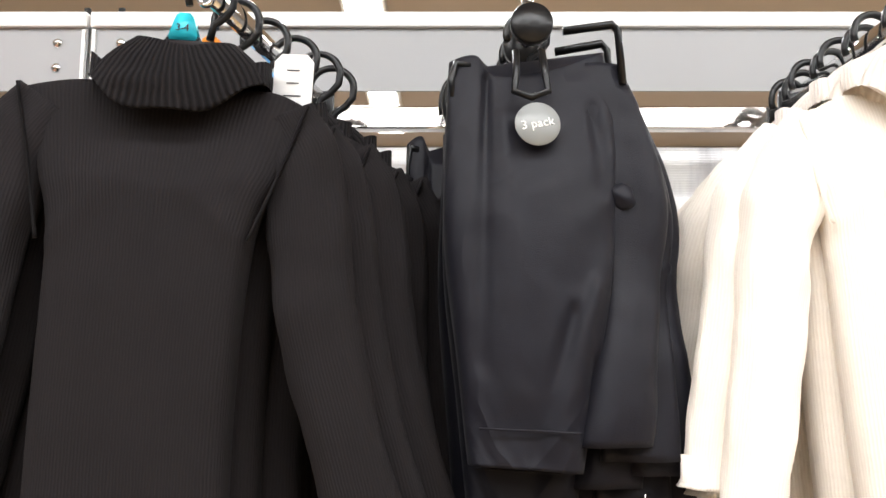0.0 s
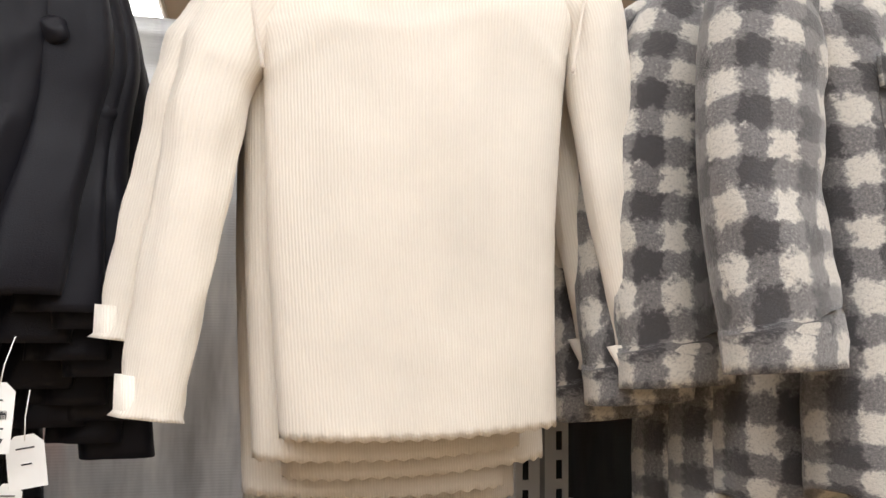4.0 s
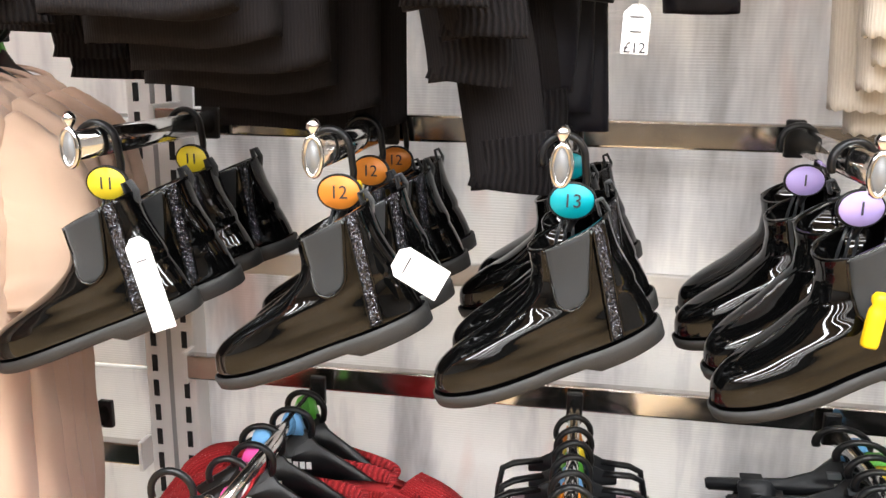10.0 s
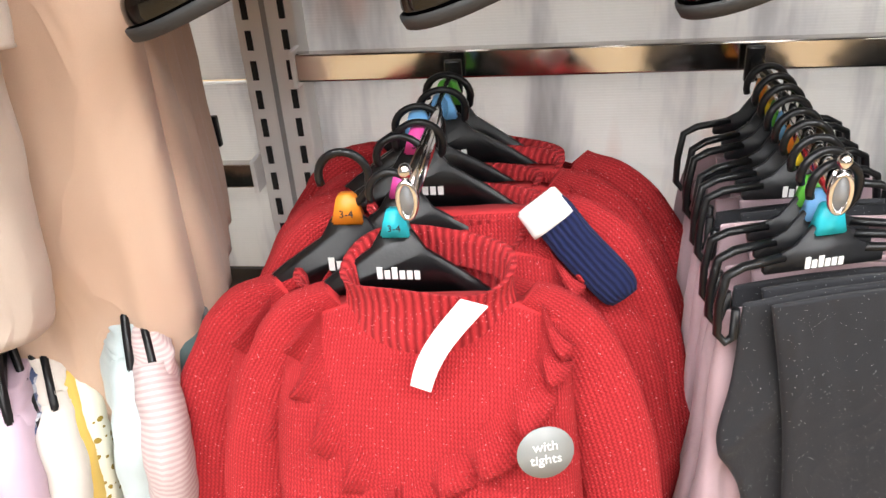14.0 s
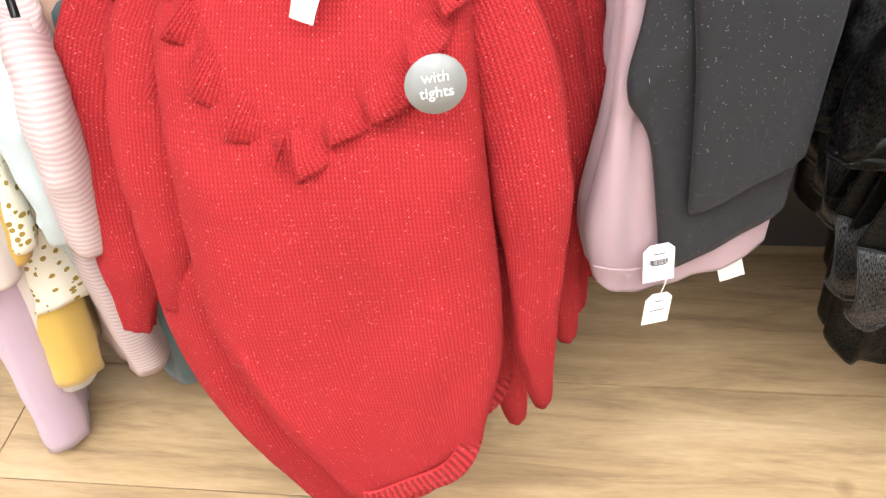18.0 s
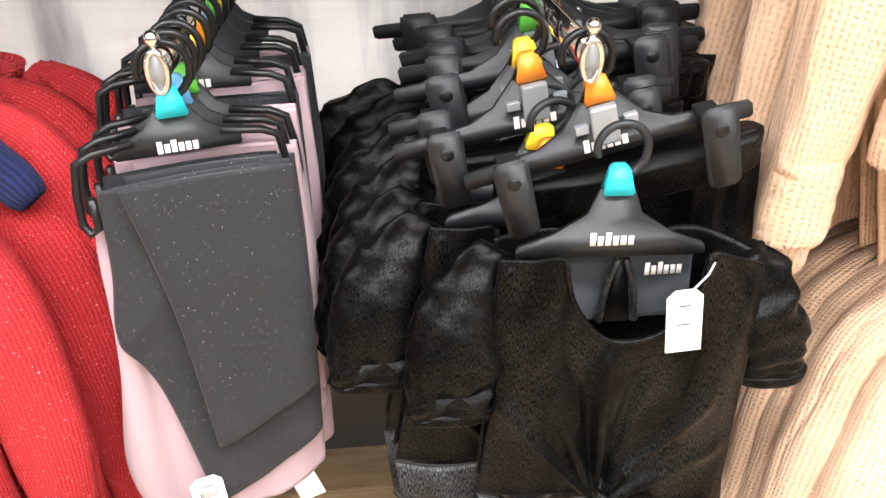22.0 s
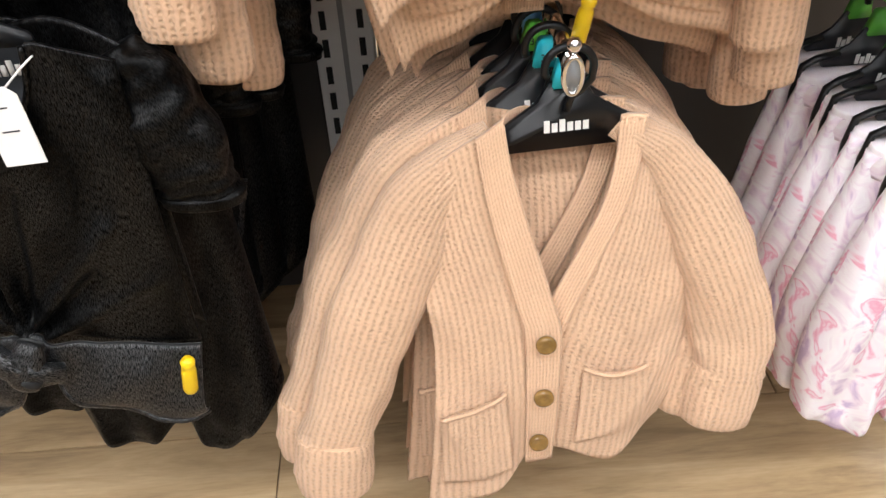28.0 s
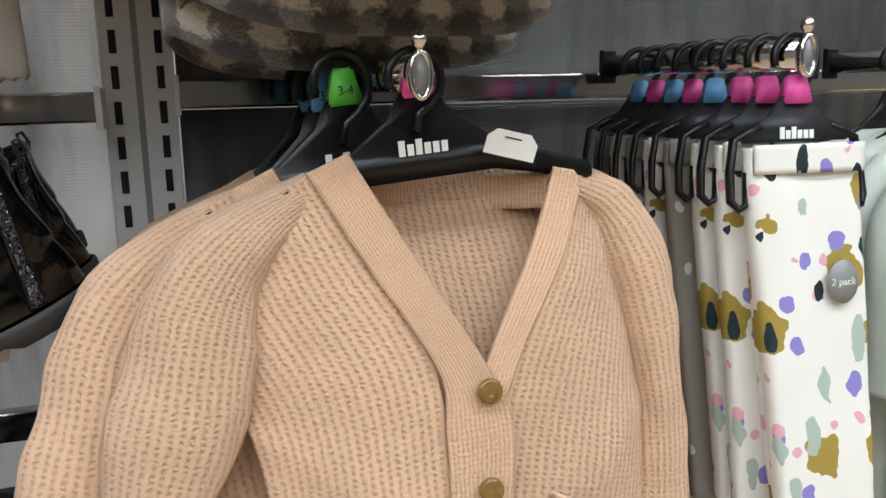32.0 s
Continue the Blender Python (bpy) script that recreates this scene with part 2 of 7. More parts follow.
def plaid_fleece():
    m, nodes, links, p = mat("plaid_fleece")
    uv, u, v = uv_of(nodes, links)
    wob = noise_tex(nodes, links, uv, 90, 3)
    bands = []
    for axis in (u, v):
        a = math_node(nodes, links, "ADD", axis, math_node(nodes, links, "MULTIPLY", wob, 0.026))
        fr = math_node(nodes, links, "FRACT", math_node(nodes, links, "MULTIPLY", a, 1 / 0.048))
        mr = nodes.new("ShaderNodeMapRange")
        mr.interpolation_type = "SMOOTHSTEP"
        tri = math_node(nodes, links, "PINGPONG", fr, 0.5)
        links.new(tri, mr.inputs[0])
        mr.inputs[1].default_value, mr.inputs[2].default_value = 0.17, 0.33
        bands.append(mr.outputs[0])
    both = math_node(nodes, links, "MULTIPLY", math_node(nodes, links, "ADD", bands[0], bands[1]), 0.5)
    fine = noise_tex(nodes, links, uv, 420, 4, 0.75)
    both = math_node(nodes, links, "ADD", both, math_node(nodes, links, "MULTIPLY", math_node(nodes, links, "SUBTRACT", fine, 0.5), 1.3))
    ramp = nodes.new("ShaderNodeValToRGB")
    e = ramp.color_ramp.elements
    e[0].position, e[0].color = 0.0, rgb((0.60, 0.565, 0.51))
    e[1].position, e[1].color = 0.85, rgb((0.05, 0.047, 0.05))
    mid = e.new(0.40)
    mid.color = rgb((0.20, 0.19, 0.19))
    links.new(both, ramp.inputs[0])
    links.new(object_tint(nodes, links, ramp.outputs[0], 0.08), p.inputs["Base Color"])
    setv(p, Roughness=0.95)
    p.inputs["Sheen Weight"].default_value = 0.5
    b = nodes.new("ShaderNodeBump")
    setv(b, Strength=0.8, Distance=0.0015)
    links.new(fine, b.inputs["Height"])
    links.new(b.outputs[0], p.inputs["Normal"])
    return m


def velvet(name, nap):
    """Shining short-pile velvet, the pile brushed this way and that, its sheen partly put into the colour; nap: how far
    that sheen lightens it.
    """
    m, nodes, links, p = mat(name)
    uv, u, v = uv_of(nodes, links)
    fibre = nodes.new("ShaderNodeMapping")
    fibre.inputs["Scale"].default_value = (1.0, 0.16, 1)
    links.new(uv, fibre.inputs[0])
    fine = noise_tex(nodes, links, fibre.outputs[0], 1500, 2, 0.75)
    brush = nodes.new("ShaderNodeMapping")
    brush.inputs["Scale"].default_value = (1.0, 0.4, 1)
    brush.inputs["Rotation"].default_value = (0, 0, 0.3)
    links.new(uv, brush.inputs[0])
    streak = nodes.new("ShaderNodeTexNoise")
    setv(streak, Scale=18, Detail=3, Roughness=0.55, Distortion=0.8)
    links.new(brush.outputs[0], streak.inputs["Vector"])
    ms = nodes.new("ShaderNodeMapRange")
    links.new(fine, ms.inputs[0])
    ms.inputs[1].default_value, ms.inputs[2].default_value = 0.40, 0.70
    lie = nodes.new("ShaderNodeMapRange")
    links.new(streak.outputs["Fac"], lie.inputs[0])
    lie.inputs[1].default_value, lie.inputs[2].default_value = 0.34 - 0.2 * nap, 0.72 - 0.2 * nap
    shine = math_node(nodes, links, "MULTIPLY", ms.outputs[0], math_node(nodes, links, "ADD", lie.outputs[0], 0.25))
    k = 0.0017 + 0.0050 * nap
    # The sheen of the brushed pile is mixed into the base colour.
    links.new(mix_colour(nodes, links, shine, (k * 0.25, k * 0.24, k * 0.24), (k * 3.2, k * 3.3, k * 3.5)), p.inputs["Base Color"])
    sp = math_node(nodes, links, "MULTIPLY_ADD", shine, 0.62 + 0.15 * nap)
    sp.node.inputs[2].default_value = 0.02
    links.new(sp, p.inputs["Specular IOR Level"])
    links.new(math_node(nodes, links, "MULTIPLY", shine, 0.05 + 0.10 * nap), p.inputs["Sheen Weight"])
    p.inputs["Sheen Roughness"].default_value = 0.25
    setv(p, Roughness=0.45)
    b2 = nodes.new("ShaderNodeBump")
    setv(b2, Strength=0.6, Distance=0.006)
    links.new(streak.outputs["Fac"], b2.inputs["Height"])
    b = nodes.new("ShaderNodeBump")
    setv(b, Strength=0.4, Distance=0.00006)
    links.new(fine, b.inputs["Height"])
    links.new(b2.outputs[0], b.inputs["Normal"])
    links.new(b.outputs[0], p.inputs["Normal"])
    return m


def glitter():
    m, nodes, links, p = mat("black_glitter")
    co = nodes.new("ShaderNodeTexCoord")
    vor = nodes.new("ShaderNodeTexVoronoi")
    setv(vor, Scale=1100)
    links.new(co.outputs["Object"], vor.inputs["Vector"])
    links.new(mix_colour(nodes, links, math_node(nodes, links, "POWER", noise_tex(nodes, links, co.outputs["Object"], 600, 2), 3.0), (0.010, 0.010, 0.012), (0.34, 0.34, 0.37)), p.inputs["Base Color"])
    setv(p, Metallic=0.8, Roughness=0.25)
    v = nodes.new("ShaderNodeVectorMath")
    v.operation = "MULTIPLY_ADD"
    links.new(vor.outputs["Color"], v.inputs[0])
    v.inputs[1].default_value, v.inputs[2].default_value = (1.4, 1.4, 1.4), (-0.7, -0.7, -0.7)
    g = nodes.new("ShaderNodeNewGeometry")
    a = nodes.new("ShaderNodeVectorMath")
    links.new(v.outputs[0], a.inputs[0])
    links.new(g.outputs["Normal"], a.inputs[1])
    nn = nodes.new("ShaderNodeVectorMath")
    nn.operation = "NORMALIZE"
    links.new(a.outputs[0], nn.inputs[0])
    links.new(nn.outputs[0], p.inputs["Normal"])
    return m


def print_cloth(name, ground, layers, rough=0.8):
    """A printed cloth: each layer is (scale, size, colour, share, stretch)."""
    m, nodes, links, p = mat(name)
    uv, u, v = uv_of(nodes, links)
    warp = nodes.new("ShaderNodeTexNoise")
    setv(warp, Scale=55, Detail=2)
    links.new(uv, warp.inputs["Vector"])
    c = ground
    for k, (scale, size, colour, share, stretch) in enumerate(layers):
        mp = nodes.new("ShaderNodeMapping")
        mp.inputs["Location"].default_value = (0.37 * k, 0.61 * k, 0)
        mp.inputs["Rotation"].default_value = (0, 0, 0.6 * k)
        mp.inputs["Scale"].default_value = (1, stretch, 1)
        links.new(uv, mp.inputs[0])
        wv = nodes.new("ShaderNodeVectorMath")
        wv.operation = "MULTIPLY_ADD"
        links.new(warp.outputs["Color"], wv.inputs[0])
        wv.inputs[1].default_value = (0.45 / scale,) * 3
        links.new(mp.outputs[0], wv.inputs[2])
        vor = nodes.new("ShaderNodeTexVoronoi")
        setv(vor, Scale=scale, Randomness=0.85)
        links.new(wv.outputs[0], vor.inputs["Vector"])
        sep = nodes.new("ShaderNodeSeparateColor")
        links.new(vor.outputs["Color"], sep.inputs[0])
        blob = math_node(nodes, links, "LESS_THAN", vor.outputs["Distance"], size)
        pick = math_node(nodes, links, "LESS_THAN", sep.outputs[1], share)
        c = mix_colour(nodes, links, math_node(nodes, links, "MULTIPLY", blob, pick), c, colour)
    fine = noise_tex(nodes, links, uv, 900, 2)
    f2 = math_node(nodes, links, "MULTIPLY_ADD", fine, 0.16)
    f2.node.inputs[2].default_value = 0.92
    c = mix_colour(nodes, links, 1.0, c, f2, "MULTIPLY")
    links.new(object_tint(nodes, links, c, 0.06), p.inputs["Base Color"])
    setv(p, Roughness=rough)
    p.inputs["Specular IOR Level"].default_value = 0.3
    b = nodes.new("ShaderNodeBump")
    setv(b, Strength=0.4, Distance=0.0006)
    links.new(noise_tex(nodes, links, uv, 30, 3), b.inputs["Height"])
    links.new(b.outputs[0], p.inputs["Normal"])
    return m


def wash_cloth(name, stops, scale=22):
    """A water-colour print."""
    m, nodes, links, p = mat(name)
    uv, u, v = uv_of(nodes, links)
    n = nodes.new("ShaderNodeTexNoise")
    setv(n, Scale=scale, Detail=3, Distortion=1.4)
    links.new(uv, n.inputs["Vector"])
    ramp = nodes.new("ShaderNodeValToRGB")
    e = ramp.color_ramp.elements
    e[0].position, e[0].color = stops[0][0], rgb(stops[0][1])
    e[1].position, e[1].color = stops[-1][0], rgb(stops[-1][1])
    for pos, col in stops[1:-1]:
        e.new(pos).color = rgb(col)
    links.new(n.outputs["Fac"], ramp.inputs[0])
    links.new(object_tint(nodes, links, ramp.outputs[0], 0.1), p.inputs["Base Color"])
    setv(p, Roughness=0.8)
    return m


def stripe_cloth(name, a, b, pitch, across=True):
    m, nodes, links, p = mat(name)
    uv, u, v = uv_of(nodes, links)
    s = math_node(nodes, links, "FRACT", math_node(nodes, links, "MULTIPLY", v if across else u, 1 / pitch))
    links.new(object_tint(nodes, links, mix_colour(nodes, links, math_node(nodes, links, "GREATER_THAN", s, 0.5), a, b), 0.08), p.inputs["Base Color"])
    setv(p, Roughness=0.85)
    return m


def check_cloth(name, a, b, pitch):
    m, nodes, links, p = mat(name)
    uv, u, v = uv_of(nodes, links)
    su, sv = [math_node(nodes, links, "GREATER_THAN", math_node(nodes, links, "FRACT", math_node(nodes, links, "MULTIPLY", w, 1 / pitch)), 0.5) for w in (u, v)]
    both = math_node(nodes, links, "MULTIPLY", math_node(nodes, links, "ADD", su, sv), 0.5)
    links.new(object_tint(nodes, links, mix_colour(nodes, links, both, a, b), 0.08), p.inputs["Base Color"])
    setv(p, Roughness=0.85)
    return m


def floor_wood():
    m, nodes, links, p = mat("oak_plank")
    co = nodes.new("ShaderNodeTexCoord")
    info = nodes.new("ShaderNodeObjectInfo")
    off = nodes.new("ShaderNodeVectorMath")
    off.operation = "MULTIPLY_ADD"
    comb = nodes.new("ShaderNodeCombineXYZ")
    for i in range(3):
        links.new(info.outputs["Random"], comb.inputs[i])
    links.new(comb.outputs[0], off.inputs[0])
    off.inputs[1].default_value = (37, 19, 7)
    links.new(co.outputs["Object"], off.inputs[2])
    mp = nodes.new("ShaderNodeMapping")
    mp.inputs["Scale"].default_value = (1.2, 9, 1)
    links.new(off.outputs[0], mp.inputs[0])
    n = nodes.new("ShaderNodeTexNoise")
    setv(n, Scale=3.2, Detail=6, Roughness=0.62, Distortion=0.5)
    links.new(mp.outputs[0], n.inputs["Vector"])
    fine = nodes.new("ShaderNodeTexNoise")
    setv(fine, Scale=40, Detail=3)
    links.new(mp.outputs[0], fine.inputs["Vector"])
    ramp = nodes.new("ShaderNodeValToRGB")
    e = ramp.color_ramp.elements
    e[0].position, e[0].color = 0.25, rgb((0.20, 0.135, 0.078))
    e[1].position, e[1].color = 0.75, rgb((0.52, 0.385, 0.23))
    e.new(0.5).color = rgb((0.40, 0.28, 0.155))
    links.new(n.outputs["Fac"], ramp.inputs[0])
    k = math_node(nodes, links, "MULTIPLY_ADD", fine.outputs["Fac"], 0.3)
    k.node.inputs[2].default_value = 0.85
    c = mix_colour(nodes, links, 1.0, ramp.outputs[0], k, "MULTIPLY")
    vor = nodes.new("ShaderNodeTexVoronoi")
    setv(vor, Scale=5)
    links.new(off.outputs[0], vor.inputs["Vector"])
    knot = nodes.new("ShaderNodeMapRange")
    links.new(vor.outputs["Distance"], knot.inputs[0])
    knot.inputs[1].default_value, knot.inputs[2].default_value, knot.inputs[3].default_value, knot.inputs[4].default_value = 0.03, 0.09, 0.7, 0.0
    c = mix_colour(nodes, links, knot.outputs[0], c, (0.11, 0.065, 0.03))
    links.new(object_tint(nodes, links, c, 0.16), p.inputs["Base Color"])
    r = math_node(nodes, links, "MULTIPLY_ADD", fine.outputs["Fac"], 0.15)
    r.node.inputs[2].default_value = 0.11
    links.new(r, p.inputs["Roughness"])
    b = nodes.new("ShaderNodeBump")
    setv(b, Strength=0.15, Distance=0.001)
    links.new(n.outputs["Fac"], b.inputs["Height"])
    links.new(b.outputs[0], p.inputs["Normal"])
    return m


def ribbed_panel(name="ribbed_plastic", tone=1.0):
    """Clear ribbed plastic over pale board; the blurred glow of what lies behind is painted into its colour as noise.
    """
    m, nodes, links, p = mat(name)
    co = nodes.new("ShaderNodeTexCoord")
    s = nodes.new("ShaderNodeSeparateXYZ")
    links.new(co.outputs["Object"], s.inputs[0])
    mp = nodes.new("ShaderNodeMapping")
    mp.inputs["Scale"].default_value = (5.2, 1, 0.9)
    links.new(co.outputs["Object"], mp.inputs[0])
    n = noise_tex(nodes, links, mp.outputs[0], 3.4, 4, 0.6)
    # Painted glow: light and dark streaks, then reddish patches, mixed into the colour.
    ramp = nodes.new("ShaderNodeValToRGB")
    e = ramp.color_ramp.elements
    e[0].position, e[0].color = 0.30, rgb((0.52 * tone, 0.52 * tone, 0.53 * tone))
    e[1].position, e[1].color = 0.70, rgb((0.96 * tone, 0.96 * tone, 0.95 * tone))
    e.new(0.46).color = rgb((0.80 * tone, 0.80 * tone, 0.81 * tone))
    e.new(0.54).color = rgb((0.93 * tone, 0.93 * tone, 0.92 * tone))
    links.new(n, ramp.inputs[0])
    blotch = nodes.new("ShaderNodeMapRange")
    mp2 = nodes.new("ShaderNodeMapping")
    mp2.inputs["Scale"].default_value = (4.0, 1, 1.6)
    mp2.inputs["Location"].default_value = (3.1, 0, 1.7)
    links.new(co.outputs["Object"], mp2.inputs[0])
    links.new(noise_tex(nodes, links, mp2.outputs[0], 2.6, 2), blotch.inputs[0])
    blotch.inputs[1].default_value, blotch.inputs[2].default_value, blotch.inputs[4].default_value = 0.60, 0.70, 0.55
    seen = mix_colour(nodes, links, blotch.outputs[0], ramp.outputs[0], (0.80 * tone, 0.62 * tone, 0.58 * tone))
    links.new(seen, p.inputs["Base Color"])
    setv(p, Roughness=0.16)
    p.inputs["Specular IOR Level"].default_value = 0.9
    tr = nodes.new("ShaderNodeBsdfTranslucent")
    links.new(seen, tr.inputs["Color"])
    mx = nodes.new("ShaderNodeMixShader")
    mx.inputs[0].default_value = 0.40
    links.new(p.outputs[0], mx.inputs[1])
    links.new(tr.outputs[0], mx.inputs[2])
    links.new(mx.outputs[0], nodes["Material Output"].inputs["Surface"])
    b = nodes.new("ShaderNodeBump")
    setv(b, Strength=0.3, Distance=0.0008)
    links.new(math_node(nodes, links, "SINE", math_node(nodes, links, "MULTIPLY", s.outputs[2], 2 * math.pi / 0.0032)), b.inputs["Height"])
    links.new(b.outputs[0], p.inputs["Normal"])
    return m


def emitter(name, colour, strength):
    m, nodes, links, p = mat(name)
    p.inputs["Emission Color"].default_value = rgb(colour)
    p.inputs["Emission Strength"].default_value = strength
    return m


M_CHROME = plain("chrome", (0.78, 0.78, 0.78), 0.12, 1.0, 0.03)
M_DARKCHROME = plain("rail_chrome", (0.62, 0.6, 0.58), 0.13, 1.0, 0.05)
M_WHITE_METAL = plain("white_metal", (0.78, 0.77, 0.75), 0.4, 0.0, 0.05)
M_GREY_METAL = plain("grey_fascia", (0.30, 0.30, 0.30), 0.32, 0.0, 0.05, 6)
M_SLOT = plain("slot_dark", (0.012, 0.012, 0.012), 0.8)
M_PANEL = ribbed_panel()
# Darkened copy of the panel; the right bay's shade is in its colour.
M_PANEL_SHADED = ribbed_panel("shaded_ribbed_plastic", 0.14)
M_FLOOR = floor_wood()
M_JOINT = plain("floor_joint", (0.09, 0.06, 0.035), 0.8)
M_CEIL = plain("ceiling_paint", (0.52, 0.455, 0.40), 0.8, 0.0, 0.05, 2)
M_DARKWALL = plain("unseen_wall_dark", (0.07, 0.067, 0.064), 0.7, 0.0, 0.3, 2.5)
M_WALL = plain("wall_paint", (0.28, 0.27, 0.26), 0.8, 0.0, 0.06, 3)
M_LAMP = emitter("lamp_diffuser", (1.0, 0.97, 0.93), 12)
M_POST = plain("green_post", (0.012, 0.05, 0.035), 0.5)
M_HANGER = plain("hanger_plastic", (0.006, 0.0062, 0.007), 0.32, 0.0, 0.1, 60, 0.0002, 0.0, 0.35)
M_HANGER_GREY = plain("hanger_plastic_grey", (0.014, 0.015, 0.017), 0.42, 0.0, 0.1, 60, 0.0002, 0.0, 0.35)
M_LOW_SHADE = plain("low_shade_grey", (0.055, 0.05, 0.047), 0.5, 0.0, 0.2, 5)
M_CLEAR = plain("clear_plastic", (0.20, 0.21, 0.22), 0.10, 0.0, 0.05, 30, 0.0, 0.6)
M_PAPER = plain("paper_tag", (0.82, 0.81, 0.79), 0.6)
M_INK = plain("ink", (0.03, 0.03, 0.035), 0.7)
M_LOGO = plain("logo_white", (0.78, 0.78, 0.76), 0.5)
M_YELLOW = plain("yellow_plastic", (0.82, 0.56, 0.01), 0.35)
M_STICKER = plain("grey_sticker", (0.25, 0.26, 0.255), 0.35)
CUBES = {k: plain("size_" + k, c, 0.4) for k, c in dict(cyan=(0.02, 0.48, 0.58), green=(0.12, 0.5, 0.06), orange=(0.78, 0.25, 0.02), pink=(0.75, 0.08, 0.36), blue=(0.16, 0.42, 0.75), yellow=(0.8, 0.62, 0.03), lilac=(0.45, 0.36, 0.72), mint=(0.3, 0.6, 0.3)).items()}
DISCS = dict(orange=plain("disc_orange", (0.72, 0.24, 0.03), 0.4), teal=plain("disc_teal", (0.0, 0.36, 0.42), 0.4), lilac=plain("disc_lilac", (0.46, 0.36, 0.72), 0.4), green=plain("disc_green", (0.13, 0.36, 0.05), 0.4), yellow=plain("disc_yellow", (0.8, 0.62, 0.03), 0.4))
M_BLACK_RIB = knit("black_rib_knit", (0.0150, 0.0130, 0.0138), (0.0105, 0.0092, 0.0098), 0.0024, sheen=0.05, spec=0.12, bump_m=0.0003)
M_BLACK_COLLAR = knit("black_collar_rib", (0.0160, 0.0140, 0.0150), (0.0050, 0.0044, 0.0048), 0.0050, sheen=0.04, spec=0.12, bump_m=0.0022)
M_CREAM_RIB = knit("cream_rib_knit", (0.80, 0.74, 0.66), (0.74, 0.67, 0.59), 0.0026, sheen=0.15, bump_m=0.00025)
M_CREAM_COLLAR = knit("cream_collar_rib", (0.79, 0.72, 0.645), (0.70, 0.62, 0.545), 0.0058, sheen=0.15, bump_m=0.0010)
M_LEGGING = cloth("black_jersey", (0.0060, 0.0058, 0.0098), 0.5, 900, 20, 0.2, 0.04, crumple=0.012, spec=0.2)
M_PLAID = plaid_fleece()
M_PATENT = plain("black_patent", (0.0015, 0.0015, 0.0015), 0.09, 0.0, 0.1, 6, 0.0015, 0.0, 0.5)
M_PATENT.node_tree.links.remove(M_PATENT.node_tree.nodes["Principled BSDF"].inputs["Roughness"].links[0])
M_PATENT.node_tree.nodes["Principled BSDF"].inputs["Roughness"].default_value = 0.03
M_ELASTIC = cloth("black_elastic", (0.020, 0.021, 0.022), 0.75, 1400, 20, 0.1, 0.2)
M_GLITTER = glitter()
M_SOLE = plain("black_rubber", (0.022, 0.022, 0.022), 0.62, 0.0, 0.15, 120, 0.0006)
M_BEIGE = cloth("beige_jersey", (0.52, 0.365, 0.27), 0.85, 1300, 9, 0.07, crumple=0.012)
M_CREAM_TEE = cloth("cream_jersey", (0.47, 0.39, 0.325), 0.85, 1300, 9, 0.06, crumple=0.016)
M_LILAC = cloth("lilac_jersey", (0.50, 0.38, 0.46), 0.85, 1300, 12, 0.08)
M_SALMON = cloth("salmon_jersey", (0.68, 0.30, 0.22), 0.85, 1300, 12, 0.08)
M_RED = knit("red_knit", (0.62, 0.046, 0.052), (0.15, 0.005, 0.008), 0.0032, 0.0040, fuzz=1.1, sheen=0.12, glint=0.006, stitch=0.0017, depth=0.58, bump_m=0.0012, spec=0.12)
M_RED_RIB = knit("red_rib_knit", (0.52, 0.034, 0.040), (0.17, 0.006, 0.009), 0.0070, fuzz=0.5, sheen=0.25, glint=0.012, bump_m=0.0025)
M_NAVY = knit("navy_knit", (0.012, 0.018, 0.07), (0.004, 0.006, 0.025), 0.006)
M_GREYLEG = cloth("charcoal_jersey", (0.017, 0.0175, 0.021), 0.75, 1000, 10, 0.12, 0.06, glint=0.024, crumple=0.012)
M_PINKLEG = cloth("dusty_pink_jersey", (0.37, 0.26, 0.285), 0.85, 1000, 12, 0.1, 0.15, crumple=0.008)
M_VELVET = velvet("black_velvet", 0.0)
# Lighter copy of the velvet, for hems and bindings that catch the light.
M_VELVET_LIT = velvet("lit_velvet", 1.4)
M_FACING = cloth("grey_facing", (0.030, 0.034, 0.040), 0.8)
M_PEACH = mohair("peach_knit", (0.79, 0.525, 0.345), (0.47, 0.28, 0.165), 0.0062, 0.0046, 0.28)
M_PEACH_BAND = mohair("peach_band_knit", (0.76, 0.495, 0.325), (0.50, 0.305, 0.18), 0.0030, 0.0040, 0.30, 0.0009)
M_BUTTON = plain("horn_button", (0.21, 0.115, 0.028), 0.2, 0.0, 0.6, 160, 0.0, 0.6)
M_FLORAL = print_cloth("floral_print", (0.78, 0.77, 0.72), [(26, 0.42, (0.34, 0.25, 0.05), 0.55, 0.8), (40, 0.27, (0.25, 0.22, 0.55), 0.5, 0.7), (44, 0.25, (0.72, 0.38, 0.44), 0.35, 1.0), (44, 0.24, (0.015, 0.03, 0.035), 0.5, 0.45), (40, 0.26, (0.40, 0.48, 0.42), 0.5, 0.4)])
M_GREYPRINT = print_cloth("grey_print", (0.30, 0.28, 0.25), [(60, 0.2, (0.72, 0.70, 0.66), 0.4, 0.6)])
M_MINT = cloth("mint_jersey", (0.58, 0.63, 0.58), 0.85, 1200, 10, 0.08)
M_PINKFLORAL = wash_cloth("pink_floral", [(0.32, (0.52, 0.40, 0.56)), (0.40, (0.74, 0.62, 0.70)), (0.47, (0.82, 0.78, 0.80)), (0.56, (0.80, 0.72, 0.77)), (0.61, (0.72, 0.34, 0.46)), (0.66, (0.78, 0.66, 0.72))], 26)
